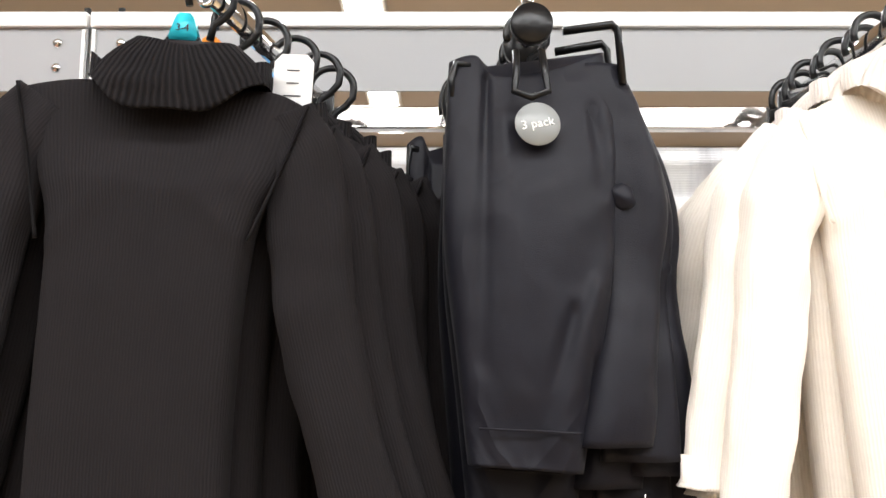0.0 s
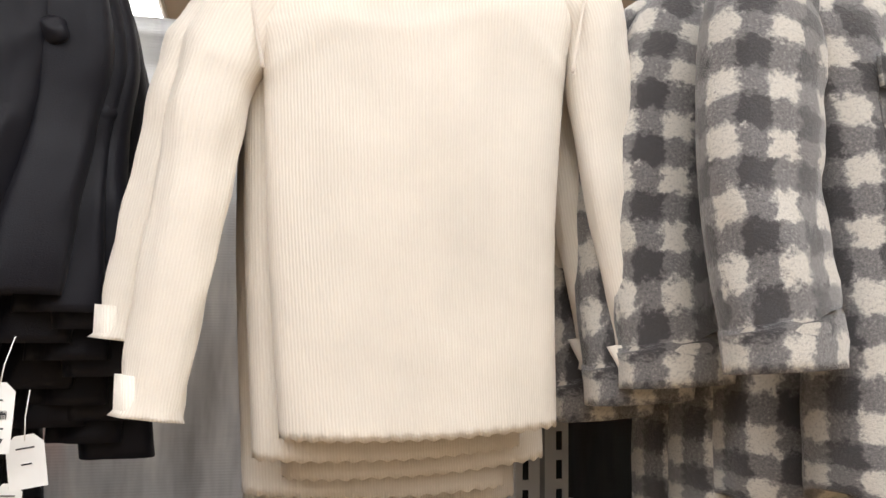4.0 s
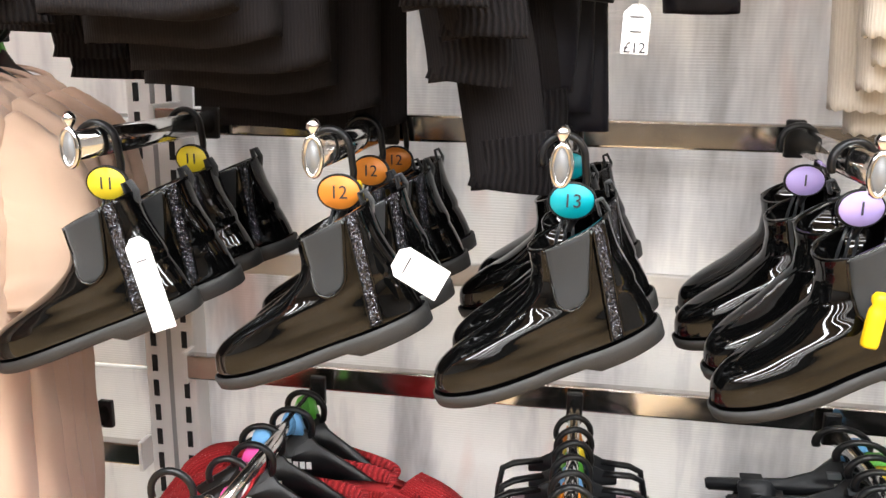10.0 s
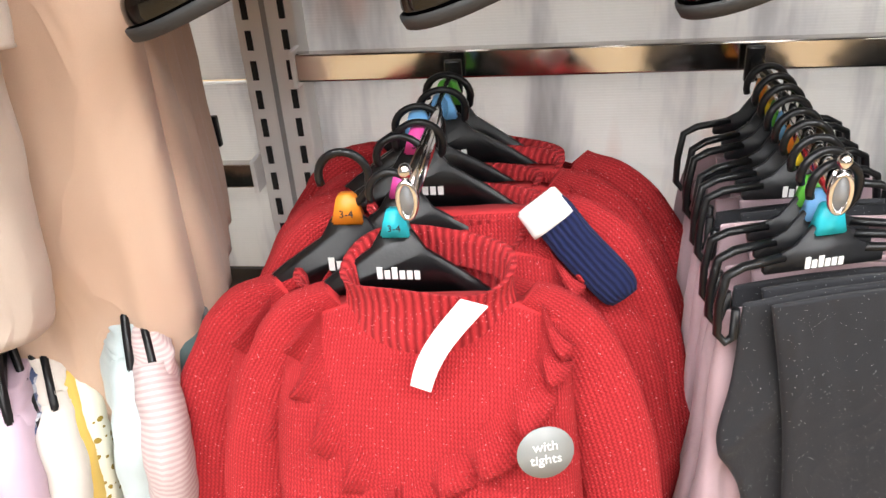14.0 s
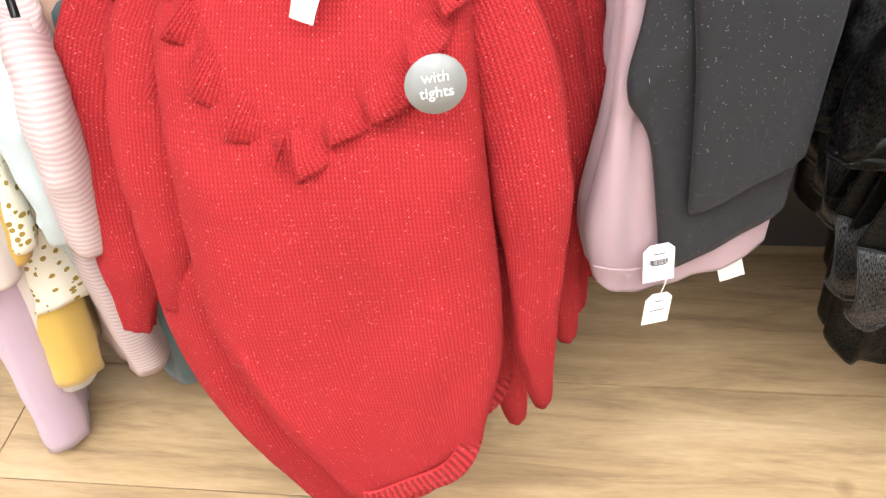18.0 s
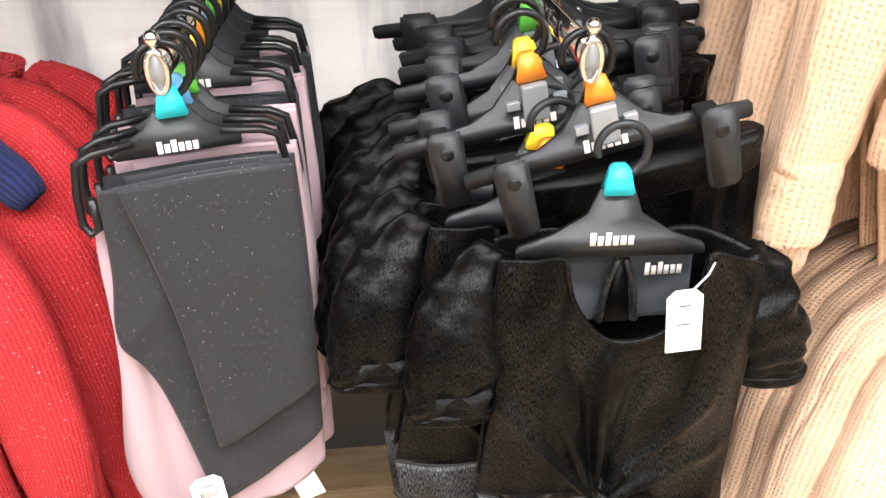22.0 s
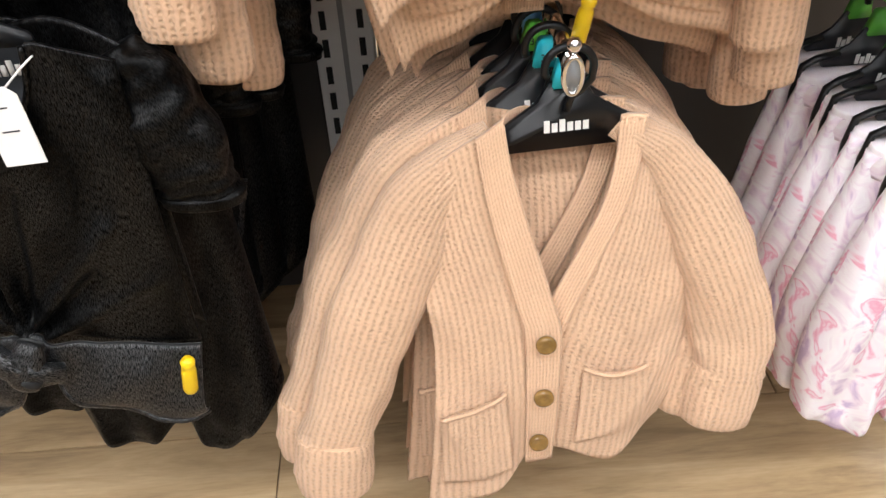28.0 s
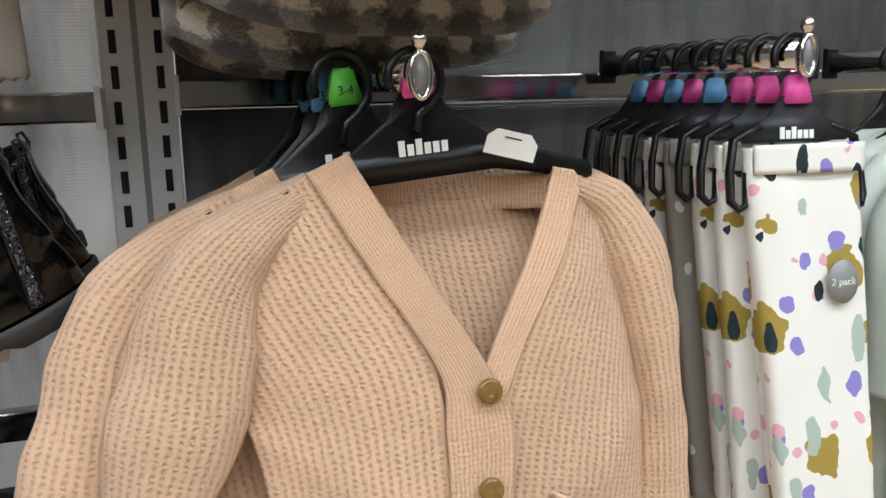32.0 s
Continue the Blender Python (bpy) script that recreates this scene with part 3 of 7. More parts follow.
M_PALEPINK = stripe_cloth("pale_pink_stripe", (0.52, 0.44, 0.43), (0.44, 0.335, 0.33), 0.006)
M_MUSTARD = cloth("mustard_jersey", (0.60, 0.40, 0.09), 0.85)
M_TEAL = cloth("grey_teal_jersey", (0.07, 0.105, 0.105), 0.85)
M_PALEBLUE = cloth("pale_blue_jersey", (0.46, 0.54, 0.55), 0.85)
M_BWSTRIPE = stripe_cloth("black_white_stripe", (0.03, 0.03, 0.035), (0.72, 0.71, 0.68), 0.02)
M_SPOT = print_cloth("spotted_print", (0.74, 0.70, 0.58), [(110, 0.32, (0.30, 0.20, 0.03), 0.7, 1.0)])
M_GINGHAM = check_cloth("blue_check", (0.06, 0.08, 0.16), (0.62, 0.63, 0.66), 0.016)
M_OFFWHITE = cloth("off_white_jersey", (0.60, 0.55, 0.50), 0.85, 1200, 12, 0.08)


# ---- building tools ----
def link_mesh(name, bm, material, smooth=True):
    me = bpy.data.meshes.new(name)
    bm.normal_update()
    bm.to_mesh(me)
    bm.free()
    me.materials.append(material)
    if smooth:
        me.polygons.foreach_set("use_smooth", [True] * len(me.polygons))
    return new(name, me)


def part(name, bm, material, parent, label="", smooth=True):
    ob = link_mesh(name, bm, material, smooth)
    ob.parent = parent
    if label:
        tagged(ob, label=label)
    return ob


def thing(name, label, category, group=""):
    return tagged(new(name), label=label, category=category, group=group)


def box(bm, x0, x1, y0, y1, z0, z1, bevel=0.0):
    vs = [bm.verts.new((x, y, z)) for x in (x0, x1) for y in (y0, y1) for z in (z0, z1)]
    fs = [bm.faces.new([vs[i] for i in f]) for f in ((0, 1, 3, 2), (4, 6, 7, 5), (0, 4, 5, 1), (2, 3, 7, 6), (0, 2, 6, 4), (1, 5, 7, 3))]
    if bevel:
        es = list({e for f in fs for e in f.edges})
        bmesh.ops.bevel(bm, geom=es, offset=bevel, segments=2, affect="EDGES", profile=0.5)
    return bm


def boxed(*args):
    bm = bmesh.new()
    return box(bm, *args)


def put_grid(bm, rows, closed=False, lu=None, lv=None, u0=0.0, v0=0.0):
    """Join rows of points into a sheet (or, closed, a tube), with coordinates in metres on it."""
    uvl = bm.loops.layers.uv.verify()
    n = len(rows[0])
    vs = [[bm.verts.new(p) for p in r] for r in rows]
    mid = rows[len(rows) // 2]
    if lu is None:
        lu = sum((Vector(mid[j + 1]) - Vector(mid[j])).length for j in range(n - 1)) * (n / (n - 1) if closed else 1)
    along = [0.0]
    for j in range(1, n + 1):
        along.append(along[-1] + (Vector(mid[j % n]) - Vector(mid[j - 1])).length)
    acc = [0.0]
    for i in range(1, len(rows)):
        acc.append(acc[-1] + max((Vector(rows[i][j]) - Vector(rows[i - 1][j])).length for j in (0, n // 4, n // 2)))
    m = n if closed else n - 1
    for i in range(len(rows) - 1):
        for j in range(m):
            k = (j + 1) % n
            f = bm.faces.new((vs[i][j], vs[i][k], vs[i + 1][k], vs[i + 1][j]))
            for lp, (a, b) in zip(f.loops, ((i, j), (i, j + 1), (i + 1, j + 1), (i + 1, j))):
                lp[uvl].uv = (u0 + along[b], v0 + acc[a])
    return vs


def spline(knots, t):
    """A smooth curve through the knots (tuples), t from 0 to 1."""
    n = len(knots) - 1
    s = min(max(t, 0), 1) * n
    i = min(int(s), n - 1)
    f = s - i
    p = [knots[min(max(i + d, 0), n)] for d in (-1, 0, 1, 2)]
    return [0.5 * (2 * b + (c - a) * f + (2 * a - 5 * b + 4 * c - d) * f * f + (3 * b - a - 3 * c + d) * f ** 3) for a, b, c, d in zip(*p)]


def power(c, e):
    return math.copysign(abs(c) ** e, c)


def nz(x, y, s):
    return noise.noise(Vector((x, y, s * 7.31 + 0.5)))


def torso(knots, seed=0, fold=0.006, nu=60, nv=40, flat=0.62, hem=None, crease=11.0, open_top=False, drag=0.0):
    """A hanging cloth body. knots: (z, half width, half depth, centre x, centre y) from top to hem."""
    bm = bmesh.new()
    rows = []
    for i in range(nv + 1):
        t = i / nv
        z, hw, dp, xc, yc = spline(knots, t)
        row = []
        for j in range(nu):
            a = 2 * math.pi * j / nu
            c, s = math.cos(a), math.sin(a)
            x, y = hw * power(c, 0.8), dp * power(s, flat)
            ramp = min(1, 0.25 + 1.1 * t)
            w = fold * ramp * (nz(x * crease + drag * t, t * 2.0, seed) * 1.6 + nz(x * crease * 2.3, t * 3.1, seed + 3) * 0.6) + 0.35 * fold * nz(x * 9, t * 11, seed + 9)
            w += fold * 0.25 * nz(x * 30 + t * 5, t * 24, seed + 4)
            zz = z
            if hem and t > 0.9:
                zz += hem(x / max(hw, 1e-4), math.copysign(1, s)) * (t - 0.9) * 10
            row.append((xc + x + 0.3 * fold * nz(t * 6, c * 2, seed + 5), yc + y + (w if s > 0 else w * 1.0), zz))
        rows.append(row)
    last = rows[-1]
    cx, cy = sum(p[0] for p in last) / nu, sum(p[1] for p in last) / nu
    for k, up in ((0.985, -0.0), (0.95, 0.006), (0.85, 0.03)):
        rows.append([(cx + (p[0] - cx) * k, cy + (p[1] - cy) * k * (0.5 if up > 0.01 else 0.85 if up else 1), p[2] + up) for p in last])
    vs = put_grid(bm, rows, True)
    bm.faces.new(vs[-1])
    if not open_top:
        bm.faces.new(list(reversed(vs[0])))
    return bm


def tube(path, nu=22, nv=26, seed=0, fold=0.003, close=True, flat=0.9, frill=0.0, waves=9):
    """A sleeve or trouser leg. path: (x, y, z, half width, half depth) from top to end."""
    bm = bmesh.new()
    rows = []
    for i in range(nv + 1):
        t = i / nv
        x, y, z, rx, ry = spline(path, t)
        a, b = spline(path, max(0, t - 0.02)), spline(path, min(1, t + 0.02))
        d = (Vector(b[:3]) - Vector(a[:3])).normalized()
        side = d.cross(Vector((0, 1, 0)))
        side = side.normalized() if side.length > 1e-4 else Vector((1, 0, 0))
        front = side.cross(d).normalized()
        if front.y > 0:
            front = -front
        row = []
        fr = frill * max(0.0, (t - 0.9) * 10) ** 2
        for j in range(nu):
            g = 2 * math.pi * j / nu
            c, s = math.cos(g), math.sin(g)
            w = fold * (nz(c * 1.5 + seed, t * 5, seed) + 0.6 * nz(s * 2, t * 12, seed + 2))
            k = 1 + fr * (1.0 + 0.5 * math.sin(waves * g))
            row.append(Vector((x, y, z)) + side * (rx * k * power(c, flat) + w * c) + front * (ry * k * power(s, flat) + w * 0.8))
        rows.append([tuple(p) for p in row])
    if close:
        last = rows[-1]
        c = sum((Vector(p) for p in last), Vector()) / nu
        up = (Vector(rows[-3][0]) - Vector(rows[-1][0])).normalized()
        for k, u in ((0.93, 0.0), (0.84, 0.004), (0.75, 0.03)):
            rows.append([tuple(c + (Vector(p) - c) * k + up * u) for p in last])
    vs = put_grid(bm, rows, True)
    bm.faces.new(vs[-1])
    bm.faces.new(list(reversed(vs[0])))
    return bm


def sheet(nu, nv, f, thick=0.003):
    """A sheet of cloth from f(u, v), u and v from 0 to 1, with a thickness towards its back."""
    bm = bmesh.new()
    rows = []
    for i in range(nv + 1):
        front = [tuple(f(j / nu, i / nv)) for j in range(nu + 1)]
        back = [(x, y + thick, z) for x, y, z in reversed(front)]
        rows.append(front + back)
    vs = put_grid(bm, rows, True)
    n = 2 * nu + 1
    for row, flip in ((vs[0], True), (vs[-1], False)):
        for j in range(nu):
            q = (row[j], row[j + 1], row[n - j - 1], row[n - j])
            bm.faces.new(tuple(reversed(q)) if flip else q)
    return bm


def coons(top, bottom, left, right):
    """A patch (x, z) between four edge curves; top and bottom run left to right, the sides downwards."""
    def f(u, v):
        t, b, l, r = spline(top, u), spline(bottom, u), spline(left, v), spline(right, v)
        return [(1 - v) * t[i] + v * b[i] + (1 - u) * l[i] + u * r[i] - (1 - u) * (1 - v) * top[0][i] - u * (1 - v) * top[-1][i] - (1 - u) * v * bottom[0][i] - u * v * bottom[-1][i] for i in (0, 1)]
    return f


def along(knots, z):
    """Straight steps between (z, value) knots that fall in z."""
    return float(np.interp(-z, [-k[0] for k in knots], [k[1] for k in knots]))


def creased(x, z, folds):
    """How far the cloth stands out at (x, z): each fold is (x0, z0, x1, z1, width, height)."""
    out = 0.0
    for x0, z0, x1, z1, w, a in folds:
        dx, dz = x1 - x0, z1 - z0
        t = min(1.0, max(0.0, ((x - x0) * dx + (z - z0) * dz) / (dx * dx + dz * dz)))
        d = math.hypot(x - x0 - t * dx, z - z0 - t * dz)
        out += a * math.exp(-(d / (w * (0.6 + 0.8 * t))) ** 2) * (1 - 0.55 * t)
    return out


def pouch(edges, lean, depth, back=None, folds=(), seed=0, fold=0.004, crease=11.0, nu=44, nv=44, hem=None, top_flat=0.25):
    """A hanging cloth body, front and back joined at the sides. lean: knots (z, y) of its middle; depth: how far the front bulges."""
    f = coons(*edges)
    bm = bmesh.new()
    rows = []
    back = depth if back is None else back
    for i in range(nv + 1):
        v = i / nv
        puff = top_flat + (1 - top_flat) * min(1.0, v * 3)
        fr, bk = [], []
        for j in range(nu + 1):
            u = j / nu
            x, z = f(u, v)
            if hem and v > 0.9:
                z += hem(u) * (v - 0.9) * 10
            d = math.sqrt(max(0.0, 1 - (2 * u - 1) ** 4)) * puff
            g = fold * (0.3 + v) * (nz(x * crease, z * 3.0, seed) * 1.5 + 0.5 * nz(x * crease * 2.4, z * 7, seed + 3)) + 0.2 * fold * nz(x * 34, z * 40, seed + 4)
            y = along(lean, z)
            fr.append((x, y - depth * d + g * d - creased(x, z, folds), z))
            if 0 < j < nu:
                bk.append((x, y + back * d + 0.6 * g * d, z))
        rows.append(fr + bk[::-1])
    last = rows[-1]
    n = len(last)
    cy = sum(p[1] for p in last) / n
    for k, up in ((0.8, 0.001), (0.7, 0.02)):
        rows.append([(p[0], cy + (p[1] - cy) * k, p[2] + up) for p in last])
    vs = put_grid(bm, rows, True)
    bm.faces.new(vs[-1])
    bm.faces.new(list(reversed(vs[0])))
    return bm


def drape(edges, surface, proud=0.0, thick=0.003, nu=30, nv=40, hem=None):
    """A sheet between four edges, laid on surface(x, z) and standing proud of it."""
    f = coons(*edges)

    def g(u, v):
        x, z = f(u, v)
        if hem:
            z += hem(u) * max(0.0, v - 0.85) / 0.15
        return (x, surface(x, z) - proud, z)
    return sheet(nu, nv, g, thick)


def sweep(pts, rx, ry=None, n=10, bm=None, closed_ends=True, up=(0, 1, 0)):
    """A rod along the points."""
    bm = bm or bmesh.new()
    ry = ry or rx
    rows = []
    for i, p in enumerate(pts):
        a, b = Vector(pts[max(i - 1, 0)]), Vector(pts[min(i + 1, len(pts) - 1)])
        d = (b - a).normalized()
        s = d.cross(Vector(up))
        s = s.normalized() if s.length > 1e-3 else Vector((1, 0, 0))
        q = s.cross(d).normalized()
        rows.append([tuple(Vector(p) + s * rx * math.cos(2 * math.pi * j / n) + q * ry * math.sin(2 * math.pi * j / n)) for j in range(n)])
    vs = put_grid(bm, rows, True)
    if closed_ends:
        bm.faces.new(list(reversed(vs[0])))
        bm.faces.new(vs[-1])
    return bm


def lathe(profile, n=20, axis="z", bm=None, at=(0, 0, 0)):
    """A turned piece: profile of (radius, height)."""
    bm = bm or bmesh.new()
    rows = []
    for r, h in profile:
        row = []
        for j in range(n):
            c, s = r * math.cos(2 * math.pi * j / n), r * math.sin(2 * math.pi * j / n)
            p = (c, s, h) if axis == "z" else (c, h, s)
            row.append(tuple(Vector(p) + Vector(at)))
        rows.append(row)
    put_grid(bm, rows, True)
    return bm


def slab(outline, y0, y1, bevel=0.0):
    """A flat plate with the outline (x, z), from y0 to y1."""
    bm = bmesh.new()
    f = bm.faces.new([bm.verts.new((x, y0, z)) for x, z in outline])
    r = bmesh.ops.extrude_face_region(bm, geom=[f])
    bmesh.ops.translate(bm, vec=(0, y1 - y0, 0), verts=[v for v in r["geom"] if isinstance(v, bmesh.types.BMVert)])
    bmesh.ops.recalc_face_normals(bm, faces=bm.faces[:])
    if bevel:
        bmesh.ops.bevel(bm, geom=[e for e in bm.edges if len(e.link_faces) == 2 and e.calc_face_angle(0) > 0.8], offset=bevel, segments=2, affect="EDGES")
    return bm


def ellipse(rx, rz, n=28, x=0.0, z=0.0):
    return [(x + rx * math.cos(2 * math.pi * j / n), z + rz * math.sin(2 * math.pi * j / n)) for j in range(n)]


def lettering(text, size, m=None):
    """The words as a thin mesh, centred, facing -y."""
    cu = bpy.data.curves.new("lettering", "FONT")
    cu.body, cu.size, cu.extrude, cu.align_x, cu.align_y, cu.resolution_u = text, size, 0.0003, "CENTER", "CENTER", 3
    ob = bpy.data.objects.new("lettering", cu)
    me = bpy.data.meshes.new_from_object(ob)
    bpy.data.objects.remove(ob)
    bm = bmesh.new()
    bm.from_mesh(me)
    bpy.data.meshes.remove(me)
    bm.transform((m or Matrix()) @ pose(0, 0, 0, 90, 0, 0))
    return bm


def moved(bm, m):
    bm.transform(m)
    return bm


def logo_bars(w, h, m=None):
    """A word mark drawn as plain blocks."""
    bm = bmesh.new()
    n = 6
    for k in range(n):
        x0 = -w / 2 + w * k / n
        hh = h * (1.0 if k in (0, 2) else 0.72)
        box(bm, x0, x0 + w / n * 0.74, -0.0004, 0.0004, -h / 2, -h / 2 + hh)
    return moved(bm, m or Matrix())


def arc(cx, cz, r, a0, a1, n=12, y=0.0):
    return [(cx + r * math.cos(radians(a0 + (a1 - a0) * k / n)), y, cz + r * math.sin(radians(a0 + (a1 - a0) * k / n))) for k in range(n + 1)]


# ---- the store's shell ----
def structure(name, bm, material, label="", smooth=False):
    return tagged(link_mesh(name, bm, material, smooth), label=label or name.replace("_", " "), kind="structure")


structure("ground_floor_base", boxed(-5, 6, -9.6, 6, -0.06, -0.004), M_JOINT, "dark sub floor under the oak planks")
structure("ceiling", boxed(-5, 6, -9.6, 6, 2.95, 3.05), M_CEIL, "pale pinkish painted store ceiling")
structure("wall_back", boxed(-5, 6, 5.9, 6.0, 0, 2.95), M_WALL, "plain painted far wall")
# Out of view; added dark so that the shiny boots reflect little.
structure("wall_front", boxed(-5, 6, -9.6, -9.5, 0, 2.95), M_DARKWALL, "unseen wall behind the aisle, dark for reflections")
structure("wall_left", boxed(-5.1, -5, -9.6, 6, 0, 2.95), M_WALL, "plain painted side wall")
structure("wall_right", boxed(6, 6.1, -9.6, 6, 0, 2.95), M_WALL, "plain painted side wall")
post = tagged(link_mesh("pillar", boxed(3.45, 3.75, 4.2, 4.5, 0, 2.95, 0.01), M_POST, False), label="dark green square store pillar", category="pillar")
for sx0, sx1, sy0, sy1 in STRIPS:
    lamp = thing("ceiling_light", "long white linear ceiling light", "lamp", "ceiling strip lights")
    lamp.matrix_world = pose((sx0 + sx1) / 2, 0, 2.95)
    hx = (sx1 - sx0) / 2
    part("housing", boxed(-hx, hx, sy0, sy1, -0.045, 0.0, 0.004), M_WHITE_METAL, lamp, smooth=False)
    part("diffuser", boxed(-hx + 0.02, hx - 0.02, sy0 + 0.02, sy1 - 0.02, -0.052, -0.0455, 0.002), M_LAMP, lamp, "glowing white diffuser", smooth=False)

# ---- the wall of rails ----
UPRIGHTS = (-1.468, -0.415, 0.638, 1.691)
PANEL_Y = 0.985


slot_ob = link_mesh("slot", boxed(-0.0035, 0.0035, -0.0012, 0.003, 0, 0.022), M_SLOT, False)
SLOT = slot_ob.data
bpy.data.objects.remove(slot_ob)


def upright(x):
    t = thing("rack_upright", "white slotted steel shelving upright", "upright", "rack uprights")
    t.matrix_world = pose(x, 0.957, 0)
    part("post", boxed(-0.034, 0.034, 0.0, 0.045, 0.02, 1.78, 0.002), M_WHITE_METAL, t, smooth=False)
    part("foot", boxed(-0.03, 0.03, -0.02, 0.06, 0.0, 0.03, 0.003), M_WHITE_METAL, t, smooth=False)
    for sgn in (-1, 1):
        for k in range(50):
            ob = new("slot", SLOT)
            ob.parent = t
            ob.matrix_basis = pose(sgn * 0.021, 0, 0.10 + k * 0.034)
    part("groove", boxed(-0.003, 0.003, -0.0008, 0.004, 0.05, 1.77), M_GREY_METAL, t, smooth=False)


for ux in UPRIGHTS:
    upright(ux)


def bay(x0, x1, rails):
    # Dark sheet added for the shade low down behind the clothes.
    structure("plinth_panel", boxed(x0 + 0.036, x1 - 0.036, PANEL_Y, PANEL_Y + 0.012, 0.0, 0.446, 0.001), M_LOW_SHADE, "dark sheet for the shade behind the low clothes")
    for z0, z1 in ((0.45, 0.70), (0.705, 1.03), (1.035, 1.62)):
        p = tagged(link_mesh("wall_panel", boxed(x0 + 0.036, x1 - 0.036, PANEL_Y, PANEL_Y + 0.012, z0, z1, 0.001), M_PANEL if x0 < 0.5 else M_PANEL_SHADED, False), label="pale grey ribbed clear plastic back panel" if x0 < 0.5 else "ribbed plastic back panel darkened for the bay's shade", kind="structure")
    cb = tagged(link_mesh("cross_bar", boxed(x0 + 0.035, x1 - 0.035, 0.968, 0.980, 0.845, 0.872, 0.002), M_WHITE_METAL, False), label="white steel cross bar behind the rails", category="bar", group="rack cross bars")
    for (z0, z1, y) in rails:
        r = thing("hanging_rail", "flat chrome rail across the rack bay", "rail", "cross rails")
        r.matrix_world = pose((x0 + x1) / 2, y, (z0 + z1) / 2)
        w = (x1 - x0) / 2 - 0.034
        part("bar", boxed(-w, w, -0.008, 0.008, -(z1 - z0) / 2, (z1 - z0) / 2, 0.0025), M_DARKCHROME, r, smooth=False)
        for s in (-1, 1):
            part("bracket", boxed(s * w - 0.003, s * w + 0.003, -0.01, 0.985 - y - 0.03, -(z1 - z0) / 2 - 0.006, (z1 - z0) / 2 + 0.004, 0.001), M_WHITE_METAL, r, smooth=False)


bay(-1.468, -0.415, [(1.622, 1.650, 0.92), (1.13, 1.158, 0.92), (0.59, 0.62, 0.938)])
bay(-0.415, 0.638, [(1.622, 1.650, 0.92), (1.022, 1.050, 0.90), (0.716, 0.747, 0.938)])
bay(0.638, 1.691, [(1.622, 1.650, 0.92), (1.032, 1.060, 0.92), (0.475, 0.505, 0.93)])
for k in range(3):
    x0, x1 = UPRIGHTS[k], UPRIGHTS[k + 1]
    f = thing("top_fascia", "grey metal fascia with a white top edge over the rack", "fascia", "rack fascias")
    f.matrix_world = pose((x0 + x1) / 2, 0.92, 1.71)
    w = (x1 - x0) / 2 - 0.002
    part("face", boxed(-w, w, 0, 0.004, -0.04, 0.036), M_GREY_METAL, f, smooth=False)
    part("lip", boxed(-w, w, -0.006, 0.03, 0.0362, 0.055, 0.002), M_WHITE_METAL, f, "white top edge", smooth=False)
    for s in (-1, 1):
        part("end_plate", boxed(s * w - 0.004 * s - 0.002, s * w - 0.004 * s + 0.002, -0.003, 0.03, -0.045, 0.034), M_WHITE_METAL, f, smooth=False)
        for zz in (0.018, -0.012):
            part("screw", moved(lathe([(0.0, -0.0035), (0.004, -0.003), (0.006, -0.0005), (0.006, 0.0)], 12, "y"), pose(s * (w - 0.035), 0, zz)), M_CHROME, f)


def rail_arm(x, z, y0, y1, skew=0.0, label="chrome display arm with a ball stop"):
    """An arm from the rail at y1 out to y0; z is its top."""
    t = thing("display_arm", label, "rail arm", "display arms")
    t.matrix_world = pose(x, y0, z)
    part("rod", sweep([(0, 0.0, -0.012), (skew, y1 - y0 - 0.01, -0.012)], 0.0065, 0.012, 14, up=(0, 0, 1)), M_CHROME, t)
    part("bracket", boxed(skew - 0.009, skew + 0.009, y1 - y0 - 0.018, y1 - y0 - 0.0095, -0.030, 0.006, 0.002), M_HANGER, t, smooth=False)
    ring = moved(sweep([(0.0066 * math.cos(2 * math.pi * k / 24), -0.002, -0.013 + 0.0145 * math.sin(2 * math.pi * k / 24)) for k in range(25)], 0.0022, 0.003, 8, closed_ends=False), Matrix())
    part("end_ring", ring, M_CHROME, t)
    part("end_cap", slab(ellipse(0.0066, 0.0145, 20, 0, -0.013), -0.003, 0.004, 0.001), M_CLEAR, t, "clear plastic end cap")
    part("ball_stop", lathe([(0.0, 0.0155), (0.003, 0.0148), (0.0052, 0.0115), (0.0055, 0.0085), (0.004, 0.0055), (0.0022, 0.003), (0.0022, -0.001)], 14), M_CHROME, t)
    return t


ARMS = dict(jumper=(-0.182, 1.655, 0.60, 0.91), leggings=(0.073, 1.655, 0.672, 0.91), cream=(0.388, 1.655, 0.642, 0.91), plaid=(0.85, 1.668, 0.61, 0.91),
            b11=(-0.305, 1.050, 0.63, 0.89), b12=(-0.108, 1.050, 0.63, 0.89), b13=(0.074, 1.050, 0.63, 0.89), b1=(0.286, 1.050, 0.64, 0.89), b2=(0.524, 1.056, 0.626, 0.89),
            red=(-0.205, 0.735, 0.625, 0.928), grey=(0.094, 0.740, 0.622, 0.928), velvet=(0.387, 0.740, 0.605, 0.928),
            card_up=(0.818, 1.068, 0.60, 0.91), floral=(1.12, 1.078, 0.60, 0.91), card_low=(0.826, 0.535, 0.605, 0.92), pinkfl=(1.16, 0.495, 0.60, 0.92),
            left_mid=(-0.482, 0.680, 0.662, 0.928), beige=(-0.56, 1.148, 0.62, 0.91), left_low=(-0.575, 0.650, 0.600, 0.928), salmon=(-0.66, 1.655, 0.60, 0.91))
SKEW = dict(plaid=-0.075, velvet=-0.022, jumper=0.05, b2=-0.028)
